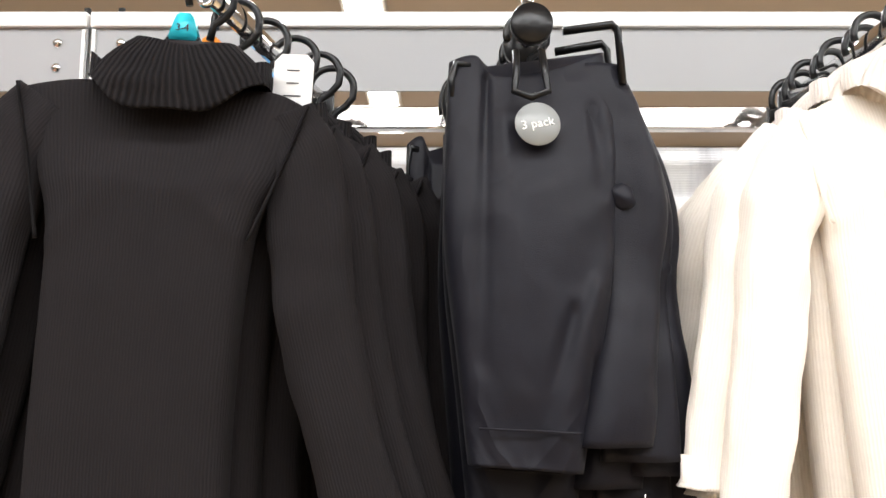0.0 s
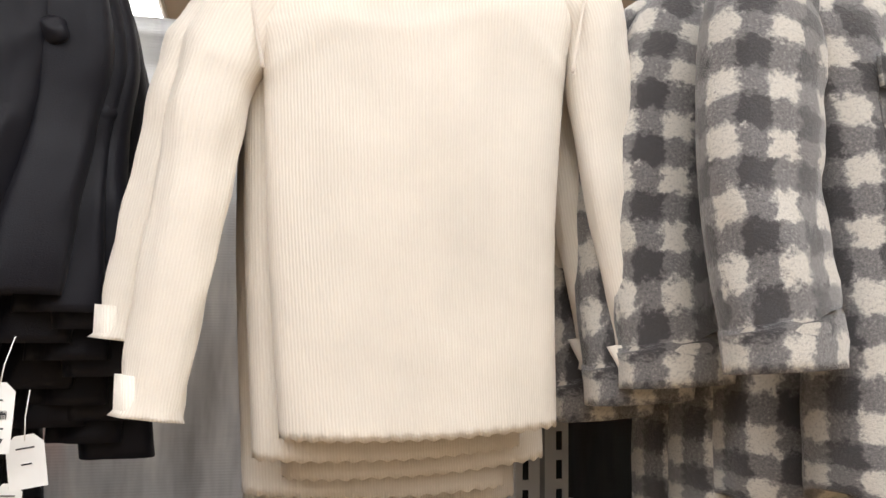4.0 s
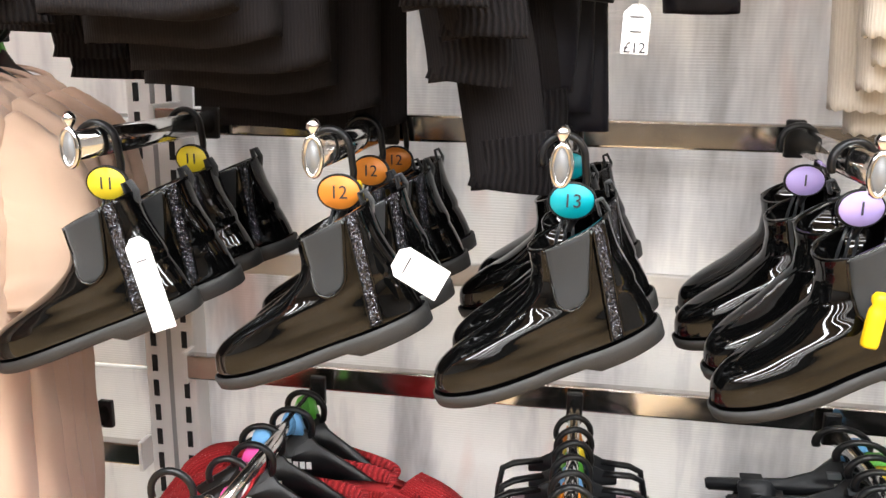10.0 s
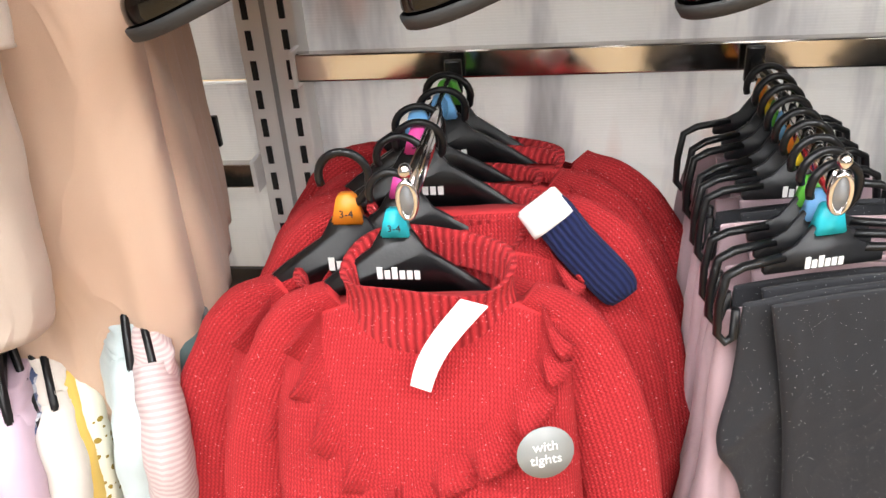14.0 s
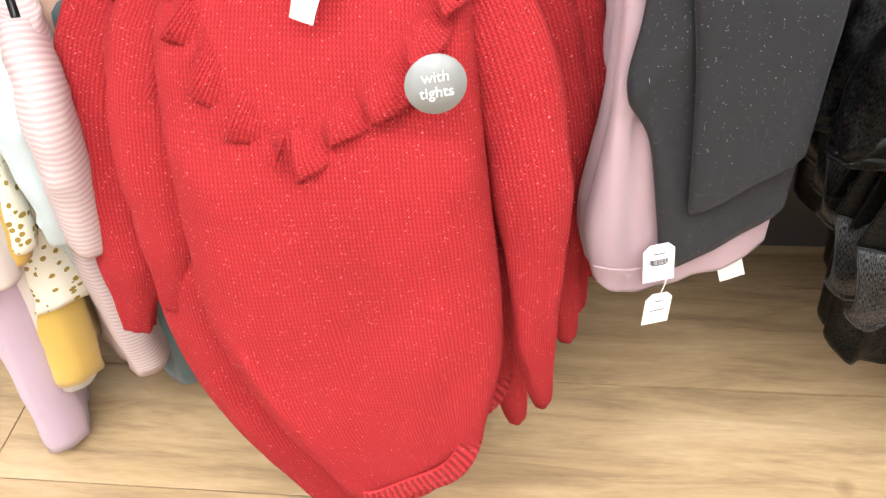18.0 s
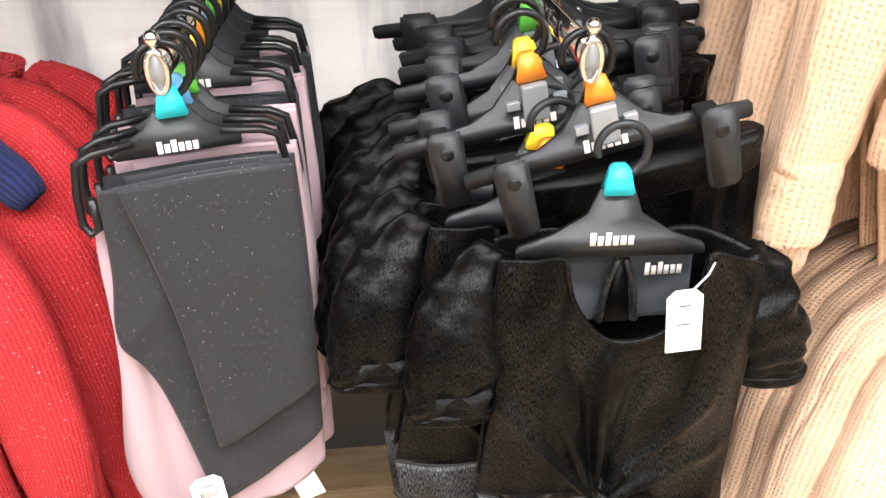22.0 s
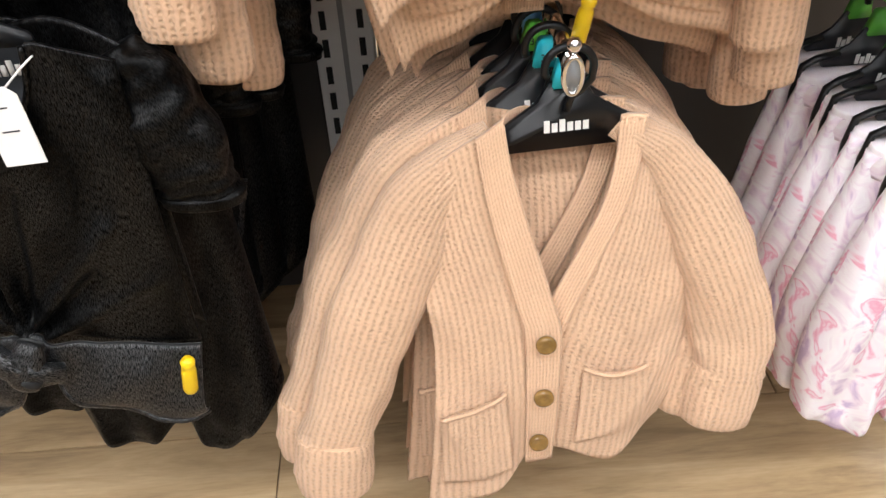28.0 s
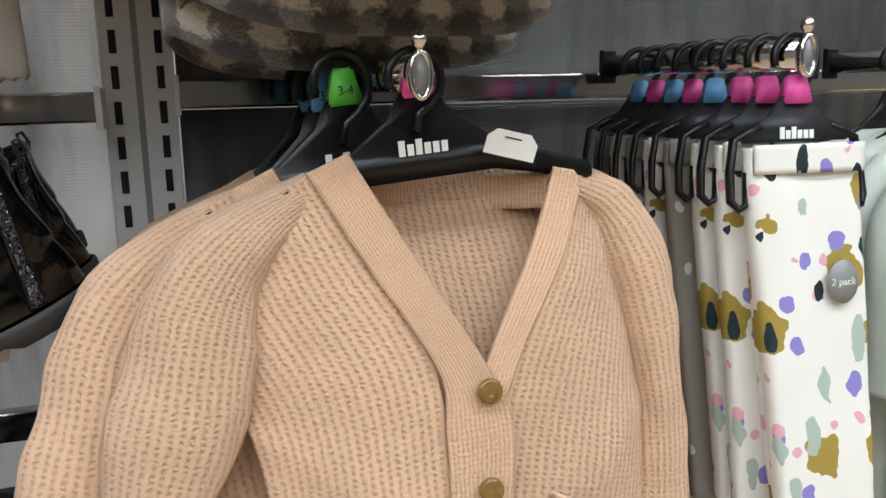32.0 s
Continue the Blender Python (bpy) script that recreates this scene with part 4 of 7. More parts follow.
for key, (ax, az, ay0, ay1) in ARMS.items():
    rail_arm(ax, az, ay0, ay1, SKEW.get(key, 0.0))
rail_arm(1.42, 1.078, 0.60, 0.91)


# ---- hangers, tags and other small pieces ----
def hook_bm(drop=0.05, r=0.0180, thick=0.0031, tip=200):
    pts = arc(0, 0.003 - r, r, tip, 0, 14) + [(r * 0.95, 0, -r - 0.006), (r * 0.6, 0, -r - 0.014), (r * 0.15, 0, -r - 0.020), (0, 0, -drop)]
    return sweep(pts, thick, thick * 1.15, 8)


def cube_bm():
    return slab([(-0.012, -0.0495), (0.012, -0.0495), (0.006, -0.028), (-0.006, -0.028)], -0.0068, 0.0068, 0.0015)


def top_hanger(t, w=0.14, cube="cyan", material=None, logo=True, size="3-4"):
    m = material or M_HANGER
    part("hook", hook_bm(), m, t)
    out = [(-0.012, -0.045), (0.012, -0.045), (0.022, -0.062), (0.052, -0.083), (w, -0.108), (w + 0.003, -0.117), (w, -0.121), (0.05, -0.104), (-0.05, -0.104), (-w, -0.121), (-w - 0.003, -0.117), (-w, -0.108), (-0.052, -0.083), (-0.022, -0.062)]
    part("hanger", slab(out, -0.0035, 0.0035, 0.0012), m, t, "curved plastic hanger")
    if cube:
        c = part("size_cube", cube_bm(), CUBES[cube], t, cube + " plastic size cube")
        if size:
            part("size_text", lettering(size, 0.008, pose(0, -0.0072, -0.041)), M_INK, c)
    if logo:
        part("logo", logo_bars(0.036, 0.0105, pose(0, -0.0042, -0.082)), M_LOGO, t, "white word mark drawn as bars", smooth=False)


def clip_hanger(t, w=0.105, cube="orange"):
    part("hook", hook_bm(), M_HANGER, t)
    out = [(-0.012, -0.045), (0.012, -0.045), (0.03, -0.066), (0.05, -0.076), (w, -0.080), (w, -0.092), (0.05, -0.092), (-0.05, -0.092), (-w, -0.092), (-w, -0.080), (-0.05, -0.076), (-0.03, -0.066)]
    part("hanger", slab(out, -0.004, 0.004, 0.0015), M_HANGER_GREY, t, "ribbed plastic clip hanger")
    for s in (-1, 1):
        c = part("clip", slab([(s * (w - 0.034) + x, z) for x, z in ((-0.011, -0.062), (0.011, -0.062), (0.0130, -0.071), (0.0118, -0.120), (0.009, -0.125), (-0.009, -0.125), (-0.0118, -0.120), (-0.0130, -0.071))], -0.036, -0.029, 0.002), M_HANGER_GREY, t, "matt grey clip")
        part("clip_pivot", moved(lathe([(0.0, -0.0375), (0.004, -0.037), (0.005, -0.0362), (0.005, -0.030)], 16, "y"), pose(s * (w - 0.034), 0, -0.079)), M_HANGER, c)
        part("clip_bridge", boxed(s * (w - 0.034) - 0.008, s * (w - 0.034) + 0.008, -0.030, 0.006, -0.088, -0.074, 0.001), M_HANGER, t, smooth=False)
    if cube:
        part("size_cube", cube_bm(), CUBES[cube], t, cube + " plastic size cube")
    part("logo", logo_bars(0.034, 0.010, pose(0, -0.0048, -0.0805)), M_LOGO, t, smooth=False)


def frame_hanger(t, w=0.064, cube="cyan"):
    part("hook", hook_bm(), M_HANGER, t)
    bm = slab([(-0.011, -0.043), (0.011, -0.043), (0.022, -0.058), (0.045, -0.070), (0.045, -0.078), (-0.045, -0.078), (-0.045, -0.070), (-0.022, -0.058)], -0.003, 0.003, 0.001)
    part("hanger", bm, M_HANGER_GREY, t, "plastic clip-frame hanger")
    for s in (-1, 1):
        pts = [(s * 0.030, 0, -0.066), (s * (w - 0.012), 0, -0.070), (s * w, 0, -0.076), (s * (w + 0.004), -0.001, -0.10), (s * (w + 0.005), -0.004, -0.122), (s * w, -0.008, -0.128), (s * (w - 0.006), -0.008, -0.124), (s * (w - 0.006), -0.008, -0.10)]
        part("clip_arm", sweep(pts, 0.0032, 0.0042, 8), M_HANGER, t)
    if cube:
        part("size_cube", cube_bm(), CUBES[cube], t, cube + " plastic size cube")
    part("logo", logo_bars(0.030, 0.009, pose(0, -0.0038, -0.0715)), M_LOGO, t, smooth=False)


def tag_on(t, m, w=0.03, h=0.055, lines=4, string=True, price=None, name="price_tag", barcode=True):
    """A card tag; m places its top edge."""
    c = part(name, moved(slab([(-w / 2, -h), (w / 2, -h), (w / 2, -0.006), (w / 2 - 0.006, 0), (-w / 2 + 0.006, 0), (-w / 2, -0.006)], -0.0004, 0.0004), m), M_PAPER, t, "white card price tag", smooth=False)
    bm = bmesh.new()
    rnd = random.Random(int(w * 1e5) + lines)
    for k in range(lines):
        z = -h * (0.25 + 0.6 * k / max(lines, 1))
        ww = w * rnd.uniform(0.25, 0.6)
        box(bm, -ww / 2, ww / 2, -0.0008, -0.0005, z - 0.0005, z + 0.0005)
    if barcode:
        for k in range(13):
            x = -w * 0.32 + w * 0.64 * k / 13
            box(bm, x, x + w * rnd.uniform(0.015, 0.04), -0.0008, -0.0005, -h * 0.52, -h * 0.40)
    part("print", moved(bm, m), M_INK, c, smooth=False)
    if price:
        part("price_text", lettering(price, 0.011, m @ pose(0, -0.0008, -h * 0.88)), M_INK, c)
    if string:
        part("string", moved(sweep([(0, 0, -0.004), (0.002, -0.002, 0.012), (0.006, 0.002, 0.03)], 0.0005, n=5), m), M_PAPER, c)
    return c


def security_tag(t, m):
    part("security_tag", moved(lathe([(0.0, 0.022), (0.004, 0.0215), (0.006, 0.018), (0.0055, 0.014), (0.0042, 0.012), (0.0058, 0.009), (0.0062, 0.004), (0.0062, -0.016), (0.0055, -0.0185), (0.0, -0.019)], 14), m), M_YELLOW, t, "yellow plastic security tag")


# ---- shapes of hung clothes ----
def at_z(knots, z):
    for i in range(60):
        a = spline(knots, i / 60)
        if a[0] <= z:
            return a
    return spline(knots, 1)


def front_y(knots, x, z, flat=0.62):
    _, hw, dp, xc, yc = at_z(knots, z)
    c = min(1.0, abs(x - xc) / max(hw, 1e-4)) ** 1.25
    return yc - dp * math.sqrt(max(0.0, 1 - c * c)) ** flat


CREAM_TOP = dict(
    body=([(-0.100, -0.104), (-0.055, -0.082), (0.02, -0.088), (0.105, -0.058), (0.185, -0.068)], [(-0.067, -0.469), (0.04, -0.470), (0.151, -0.462)], [(-0.100, -0.104), (-0.094, -0.150), (-0.086, -0.192), (-0.080, -0.310), (-0.067, -0.469)], [(0.185, -0.068), (0.172, -0.120), (0.160, -0.178), (0.150, -0.310), (0.151, -0.462)]),
    collar=([(-0.036, -0.047), (-0.012, -0.041), (0.018, -0.050), (0.050, -0.047), (0.074, -0.036)], [(-0.060, -0.080), (-0.026, -0.097), (0.020, -0.103), (0.078, -0.085), (0.112, -0.054)]),
    sleeves=([(-0.078, 0, -0.108, 0.028, 0.014), (-0.104, -0.002, -0.150, 0.032, 0.020), (-0.124, -0.006, -0.210, 0.031, 0.020), (-0.138, -0.012, -0.300, 0.027, 0.017), (-0.155, -0.014, -0.400, 0.024, 0.015), (-0.162, -0.016, -0.452, 0.024, 0.015)], [(0.160, 0, -0.076, 0.028, 0.014), (0.186, 0, -0.120, 0.031, 0.020), (0.195, -0.004, -0.200, 0.028, 0.019), (0.208, -0.010, -0.300, 0.025, 0.016), (0.224, -0.012, -0.380, 0.024, 0.014), (0.232, -0.014, -0.422, 0.024, 0.014)]),
    hanger=(0.115, 5.0, (0.024, 0.004, 0.0)), frill=True)
BLACK_TOP = dict(
    body=([(-0.140, -0.088), (-0.085, -0.084), (-0.02, -0.100), (0.045, -0.094), (0.080, -0.108)], [(-0.118, -0.520), (-0.03, -0.522), (0.030, -0.515)], [(-0.140, -0.088), (-0.125, -0.150), (-0.112, -0.210), (-0.115, -0.350), (-0.118, -0.520)], [(0.080, -0.108), (0.062, -0.160), (0.041, -0.213), (0.030, -0.350), (0.030, -0.515)]),
    collar=([(-0.052, -0.055), (-0.030, -0.061), (-0.006, -0.066), (0.026, -0.060)], [(-0.087, -0.084), (-0.056, -0.110), (-0.018, -0.118), (0.022, -0.110), (0.050, -0.090)]),
    sleeves=([(-0.120, 0, -0.100, 0.028, 0.014), (-0.146, 0, -0.140, 0.032, 0.020), (-0.160, -0.006, -0.210, 0.031, 0.020), (-0.172, -0.010, -0.290, 0.030, 0.018), (-0.188, -0.012, -0.370, 0.029, 0.016), (-0.206, -0.014, -0.480, 0.028, 0.015)], [(0.056, 0, -0.116, 0.028, 0.014), (0.075, 0, -0.155, 0.032, 0.020), (0.083, -0.006, -0.215, 0.031, 0.020), (0.093, -0.010, -0.285, 0.030, 0.018), (0.114, -0.012, -0.360, 0.029, 0.016), (0.148, -0.014, -0.490, 0.028, 0.015)]),
    hanger=(0.100, 4.0, (-0.018, 0.004, 0.0)), frill=False)


def rib_jumper(name, label, group, body_mat, collar_mat, spec, cube):
    t = thing(name, label, "jumper", group)
    hw, roll, at = spec["hanger"]
    top_hanger(t, hw, cube)
    for c in t.children_recursive:
        if not c.name.startswith("hook"):
            c.data.transform(pose(*at) @ pose(0, 0, 0, 0, -roll if spec["frill"] else roll, 0))
    lean = [(-0.06, 0.0), (-0.12, -0.004), (-0.25, -0.010), (-0.5, -0.010)]
    top, low, le, ri = spec["body"]
    wave = (lambda u: 0.0011 * math.sin(u * 115)) if spec["frill"] else (lambda u: 0.002 * math.sin(u * 7))
    body = part("body", pouch(spec["body"], lean, 0.022, 0.022, [(le[2][0] + 0.006, le[2][1], le[2][0] + 0.06, le[2][1] + 0.05, 0.010, 0.003), (ri[2][0] - 0.006, ri[2][1], ri[2][0] - 0.05, ri[2][1] + 0.05, 0.010, 0.003), (0.04, -0.17, 0.08, -0.28, 0.03, 0.002)], 2, 0.0035, 9, 110 if spec["frill"] else 60, 52, wave), body_mat, t)
    tops, lows = spec["collar"]
    part("collar", pouch((tops, lows, [tops[0], ((tops[0][0] + lows[0][0]) / 2 - 0.004, (tops[0][1] + lows[0][1]) / 2), lows[0]], [tops[-1], ((tops[-1][0] + lows[-1][0]) / 2 + 0.004, (tops[-1][1] + lows[-1][1]) / 2), lows[-1]]), [(0, -0.004), (-0.2, -0.008)], 0.032, 0.030, [(lows[1][0], lows[1][1] + 0.016, lows[-2][0], lows[-2][1] + 0.012, 0.012, 0.004)], 5, 0.004, 26, 60, 16, lambda u: 0.0025 * math.sin(u * 17), top_flat=0.8), collar_mat, t, "folded ribbed roll neck")
    for k, path in enumerate(spec["sleeves"]):
        slv = part("sleeve", tube(path, 36, 44, 3 + k, 0.0045, frill=0.12 if spec["frill"] else 0.03, waves=7), body_mat, t)
        side = le if k == 0 else ri
        part("armhole_seam", sweep([(x, -0.014 - 0.014 * j / 12, z) for j, (x, z) in enumerate(spline(side[:3], j / 12) for j in range(13))], 0.0016, n=6), collar_mat, slv)
        if not spec["frill"]:
            x, y, z, rx, ry = path[-1]
            part("cuff", tube([(x - 0.004, y, z + 0.03, rx + 0.002, ry + 0.002), (x, y, z + 0.01, rx + 0.002, ry + 0.002), (x, y, z - 0.004, rx + 0.003, ry + 0.002)], 26, 6, 1, 0.001), collar_mat, slv)
    return t


def leggings_pack():
    t = thing("leggings_pack", "folded black jersey leggings multipack on a clip hanger", "leggings", "black leggings packs")
    part("hook", hook_bm(0.06), M_HANGER, t)
    part("size_disc", moved(lathe([(0, -0.006), (0.017, -0.0055), (0.018, -0.003), (0.018, 0.003), (0, 0.0035)], 26, "y"), pose(0.001, -0.030, -0.020)), M_HANGER, t, "black plastic disc")
    part("clip_loop", sweep([(-0.012, -0.022, -0.040), (-0.012, -0.026, -0.062), (-0.014, -0.028, -0.078), (0, -0.03, -0.084), (0.014, -0.028, -0.078), (0.012, -0.026, -0.062), (0.010, -0.022, -0.040)], 0.0032, n=8), M_HANGER, t)
    for s, pts in ((-1, [(-0.05, -0.006, -0.048), (-0.062, -0.008, -0.046), (-0.066, -0.008, -0.06), (-0.064, -0.008, -0.078)]), (1, [(0.03, -0.012, -0.018), (0.072, -0.012, -0.012), (0.077, -0.012, -0.018), (0.080, -0.01, -0.065)])):
        part("clip_arm", sweep(pts, 0.0034, 0.005, 8), M_HANGER, t)
    leg = ([(-0.068, -0.043), (-0.045, -0.038), (-0.028, -0.056), (0.02, -0.050), (0.066, -0.033)], [(-0.054, -0.378), (-0.01, -0.381), (0.036, -0.385)], [(-0.068, -0.043), (-0.073, -0.190), (-0.062, -0.300), (-0.054, -0.378)], [(0.066, -0.033), (0.072, -0.130), (0.062, -0.250), (0.036, -0.385)])
    hang = [(-0.03, -0.002), (-0.1, -0.008), (-0.38, -0.016)]
    folds = [(-0.036, -0.06, -0.044, -0.30, 0.006, -0.006), (-0.022, -0.10, -0.020, -0.32, 0.010, 0.004), (0.052, -0.09, 0.064, -0.20, 0.008, -0.006), (0.050, -0.24, 0.016, -0.36, 0.010, 0.007), (0.030, -0.26, 0.000, -0.37, 0.008, -0.005), (0.046, -0.30, 0.040, -0.37, 0.006, -0.006), (0.06, -0.17, 0.02, -0.20, 0.012, 0.003)]
    part("folded_legging", pouch(leg, hang, 0.020, 0.012, folds, 11, 0.005, 15, 64, 60), M_LEGGING, t)
    part("hem_seam", sweep([(-0.050 + 0.086 * x / 20, -0.0385 - creased(-0.050 + 0.086 * x / 20, -0.352, folds), -0.350 - 0.004 * x / 20) for x in range(1, 20)], 0.0010, n=5), M_LEGGING, t)
    for i in range(3):
        kk = [(-0.045, 0.018, 0.012, 0.062 + 0.004 * i, 0.004 + 0.014 * i), (-0.10, 0.030, 0.018, 0.070 + 0.006 * i, 0.002 + 0.014 * i), (-0.17, 0.032, 0.02, 0.082 + 0.008 * i, 0.0 + 0.014 * i), (-0.24, 0.027, 0.018, 0.078 + 0.010 * i, -0.004 + 0.014 * i), (-0.30, 0.030, 0.018, 0.068 + 0.016 * i, -0.010 + 0.014 * i), (-0.365 - 0.012 * i, 0.032, 0.017, 0.058 + 0.026 * i, -0.014 + 0.014 * i)]
        part("folded_leg_side", torso(kk, 20 + i, 0.007, 36, 36, 0.7, crease=30), M_LEGGING, t)
    for i, (x, z) in enumerate(((0.075, -0.165), (0.098, -0.162), (0.106, -0.22))):
        bm = bmesh.new()
        bmesh.ops.create_icosphere(bm, subdivisions=3, radius=0.011)
        for v in bm.verts:
            v.co *= 1 + 0.28 * noise.noise(v.co * 120 + Vector((i, 0, 0)))
            v.co.y *= 0.7
        uvl = bm.loops.layers.uv.verify()
        part("cloth_knot", moved(bm, pose(x, -0.016 + 0.012 * i, z)), M_LEGGING, t)
    dot = part("sticker", moved(lathe([(0, -0.0006), (0.0185, -0.0005), (0.0188, 0.0003), (0, 0.0004)], 32, "y"), pose(0.004, -0.0335, -0.108, -4, 0, 3)), M_STICKER, t, "round grey paper sticker")
    part("sticker_text", lettering("3 pack", 0.0105, pose(0.004, -0.0346, -0.108, -4, -10, 3)), M_LOGO, dot)
    return t


def plaid_jacket():
    t = thing("plaid_jacket", "grey and cream plaid fleece shirt jacket on a hanger", "jacket", "plaid jackets")
    top_hanger(t, 0.14, "orange", size="")
    k = [(-0.070, 0.060, 0.030, 0, 0), (-0.088, 0.105, 0.036, 0, 0), (-0.112, 0.150, 0.040, 0, 0), (-0.16, 0.150, 0.048, 0, -0.006), (-0.23, 0.135, 0.052, 0, -0.010), (-0.33, 0.135, 0.054, 0, -0.012), (-0.45, 0.140, 0.056, 0, -0.014), (-0.545, 0.140, 0.056, 0, -0.014)]
    part("body", torso(k, 31, 0.009, 64, 44, hem=lambda u, s: 0.028 * (abs(u) ** 4)), M_PLAID, t)
    for s in (-1, 1):
        path = [(s * 0.125, 0, -0.112, 0.040, 0.030), (s * 0.165, -0.006, -0.155, 0.056, 0.036), (s * 0.185, -0.012, -0.24, 0.054, 0.036), (s * 0.195, -0.020, -0.33, 0.050, 0.034), (s * 0.192, -0.026, -0.41, 0.047, 0.030)]
        slv = part("sleeve", tube(path, 28, 34, 8 + s, 0.007), M_PLAID, t)
        part("cuff", tube([(s * 0.193, -0.0255, -0.392, 0.0495, 0.0325), (s * 0.192, -0.026, -0.40, 0.050, 0.033), (s * 0.191, -0.0265, -0.428, 0.049, 0.032)], 28, 6, 2, 0.002), M_PLAID, slv)
        bmk = sheet(14, 8, lambda u, v: (s * (0.012 + 0.062 * u + 0.01 * v), -0.038 - 0.018 * math.sin(v * 2.4) + 0.020 * u, -0.052 - 0.034 * v - 0.026 * u * v - 0.012 * (1 - u) * v), 0.005)
        part("collar_leaf", bmk, M_PLAID, t)
        px = s * 0.068
        part("pocket", sheet(12, 12, lambda u, v: (px + (u - 0.5) * 0.075, front_y(k, px + (u - 0.5) * 0.075, -0.20 - v * 0.085) - 0.004 - 0.003 * math.sin(math.pi * u), -0.20 - v * 0.085), 0.003), M_PLAID, t)
        flap = part("pocket_flap", sheet(12, 5, lambda u, v: (px + (u - 0.5) * 0.080, front_y(k, px + (u - 0.5) * 0.080, -0.195 - v * 0.034) - 0.010, -0.190 - v * (0.026 + 0.012 * (1 - abs(2 * u - 1)))), 0.004), M_PLAID, t)
        part("button", moved(lathe([(0, -0.003), (0.006, -0.0028), (0.007, -0.001), (0.007, 0.001)], 16, "y"), pose(px, front_y(k, px, -0.212) - 0.013, -0.214)), M_HANGER_GREY, flap)
    part("placket", sheet(6, 40, lambda u, v: (-0.018 + u * 0.036, front_y(k, 0, -0.10 - v * 0.385) - 0.004, -0.10 - v * 0.385), 0.004), M_PLAID, t)
    for z in (-0.15, -0.225, -0.30, -0.375):
        part("button", moved(lathe([(0, -0.004), (0.006, -0.0038), (0.0075, -0.0015), (0.0075, 0.001)], 16, "y"), pose(0, front_y(k, 0, z) - 0.008, z)), M_HANGER_GREY, t)
    return t


# ---- ankle boots ----
BOOT = [(0.000, 0.004, 0.204, 0.0345), (0.008, 0.0015, 0.205, 0.0365), (0.016, 0.001, 0.2045, 0.037), (0.024, 0.0025, 0.204, 0.037), (0.032, 0.0045, 0.203, 0.0366), (0.040, 0.009, 0.202, 0.0360), (0.047, 0.017, 0.201, 0.0350), (0.053, 0.029, 0.2, 0.0342), (0.059, 0.045, 0.199, 0.0335), (0.067, 0.067, 0.2, 0.0328), (0.078, 0.089, 0.199, 0.0320), (0.092, 0.108, 0.197, 0.0312), (0.112, 0.117, 0.195, 0.0312), (0.132, 0.120, 0.195, 0.0322), (0.148, 0.121, 0.196, 0.033)]


def boot_point(z, a, off=0.0):
    n = len(BOOT)
    lo, hi = 0.0, 1.0
    for _ in range(24):
        mid = (lo + hi) / 2
        if spline(BOOT, mid)[0] < z:
            lo = mid
        else:
            hi = mid
    _, xf, xb, w = spline(BOOT, lo)
    xc, hl = (xf + xb) / 2, (xb - xf) / 2 + off
    c, s = math.cos(a), math.sin(a)
    x = xc + hl * power(c, 0.86)
    foot = max(0.0, min(1.0, (0.062 - z) / 0.03))
    waist = 1 - 0.14 * foot * math.exp(-((x - 0.118) / 0.035) ** 2)
    fold = 0.0012 * math.sin(z * 190) * math.exp(-((x - 0.10) / 0.03) ** 2) if z > 0.05 else 0.0
    return Vector((x - 0.153, (w + off) * waist * power(s, 0.92) + fold, z + (0.006 * c * max(0.0, (z - 0.12) / 0.028) if z > 0.12 else 0.0)))


def boot_side(z, x, sgn, off):
    """The point on one side of the boot at height z and length x."""
    lo, hi = 0.0, 1.0
    for _ in range(24):
        mid = (lo + hi) / 2
        lo, hi = (mid, hi) if spline(BOOT, mid)[0] < z else (lo, mid)
    _, xf, xb, w = spline(BOOT, lo)
    c = power(max(-0.97, min(0.97, (x - (xf + xb) / 2) / ((xb - xf) / 2 + off))), 1 / 0.86)
    return boot_point(z, math.acos(c) * sgn, off)


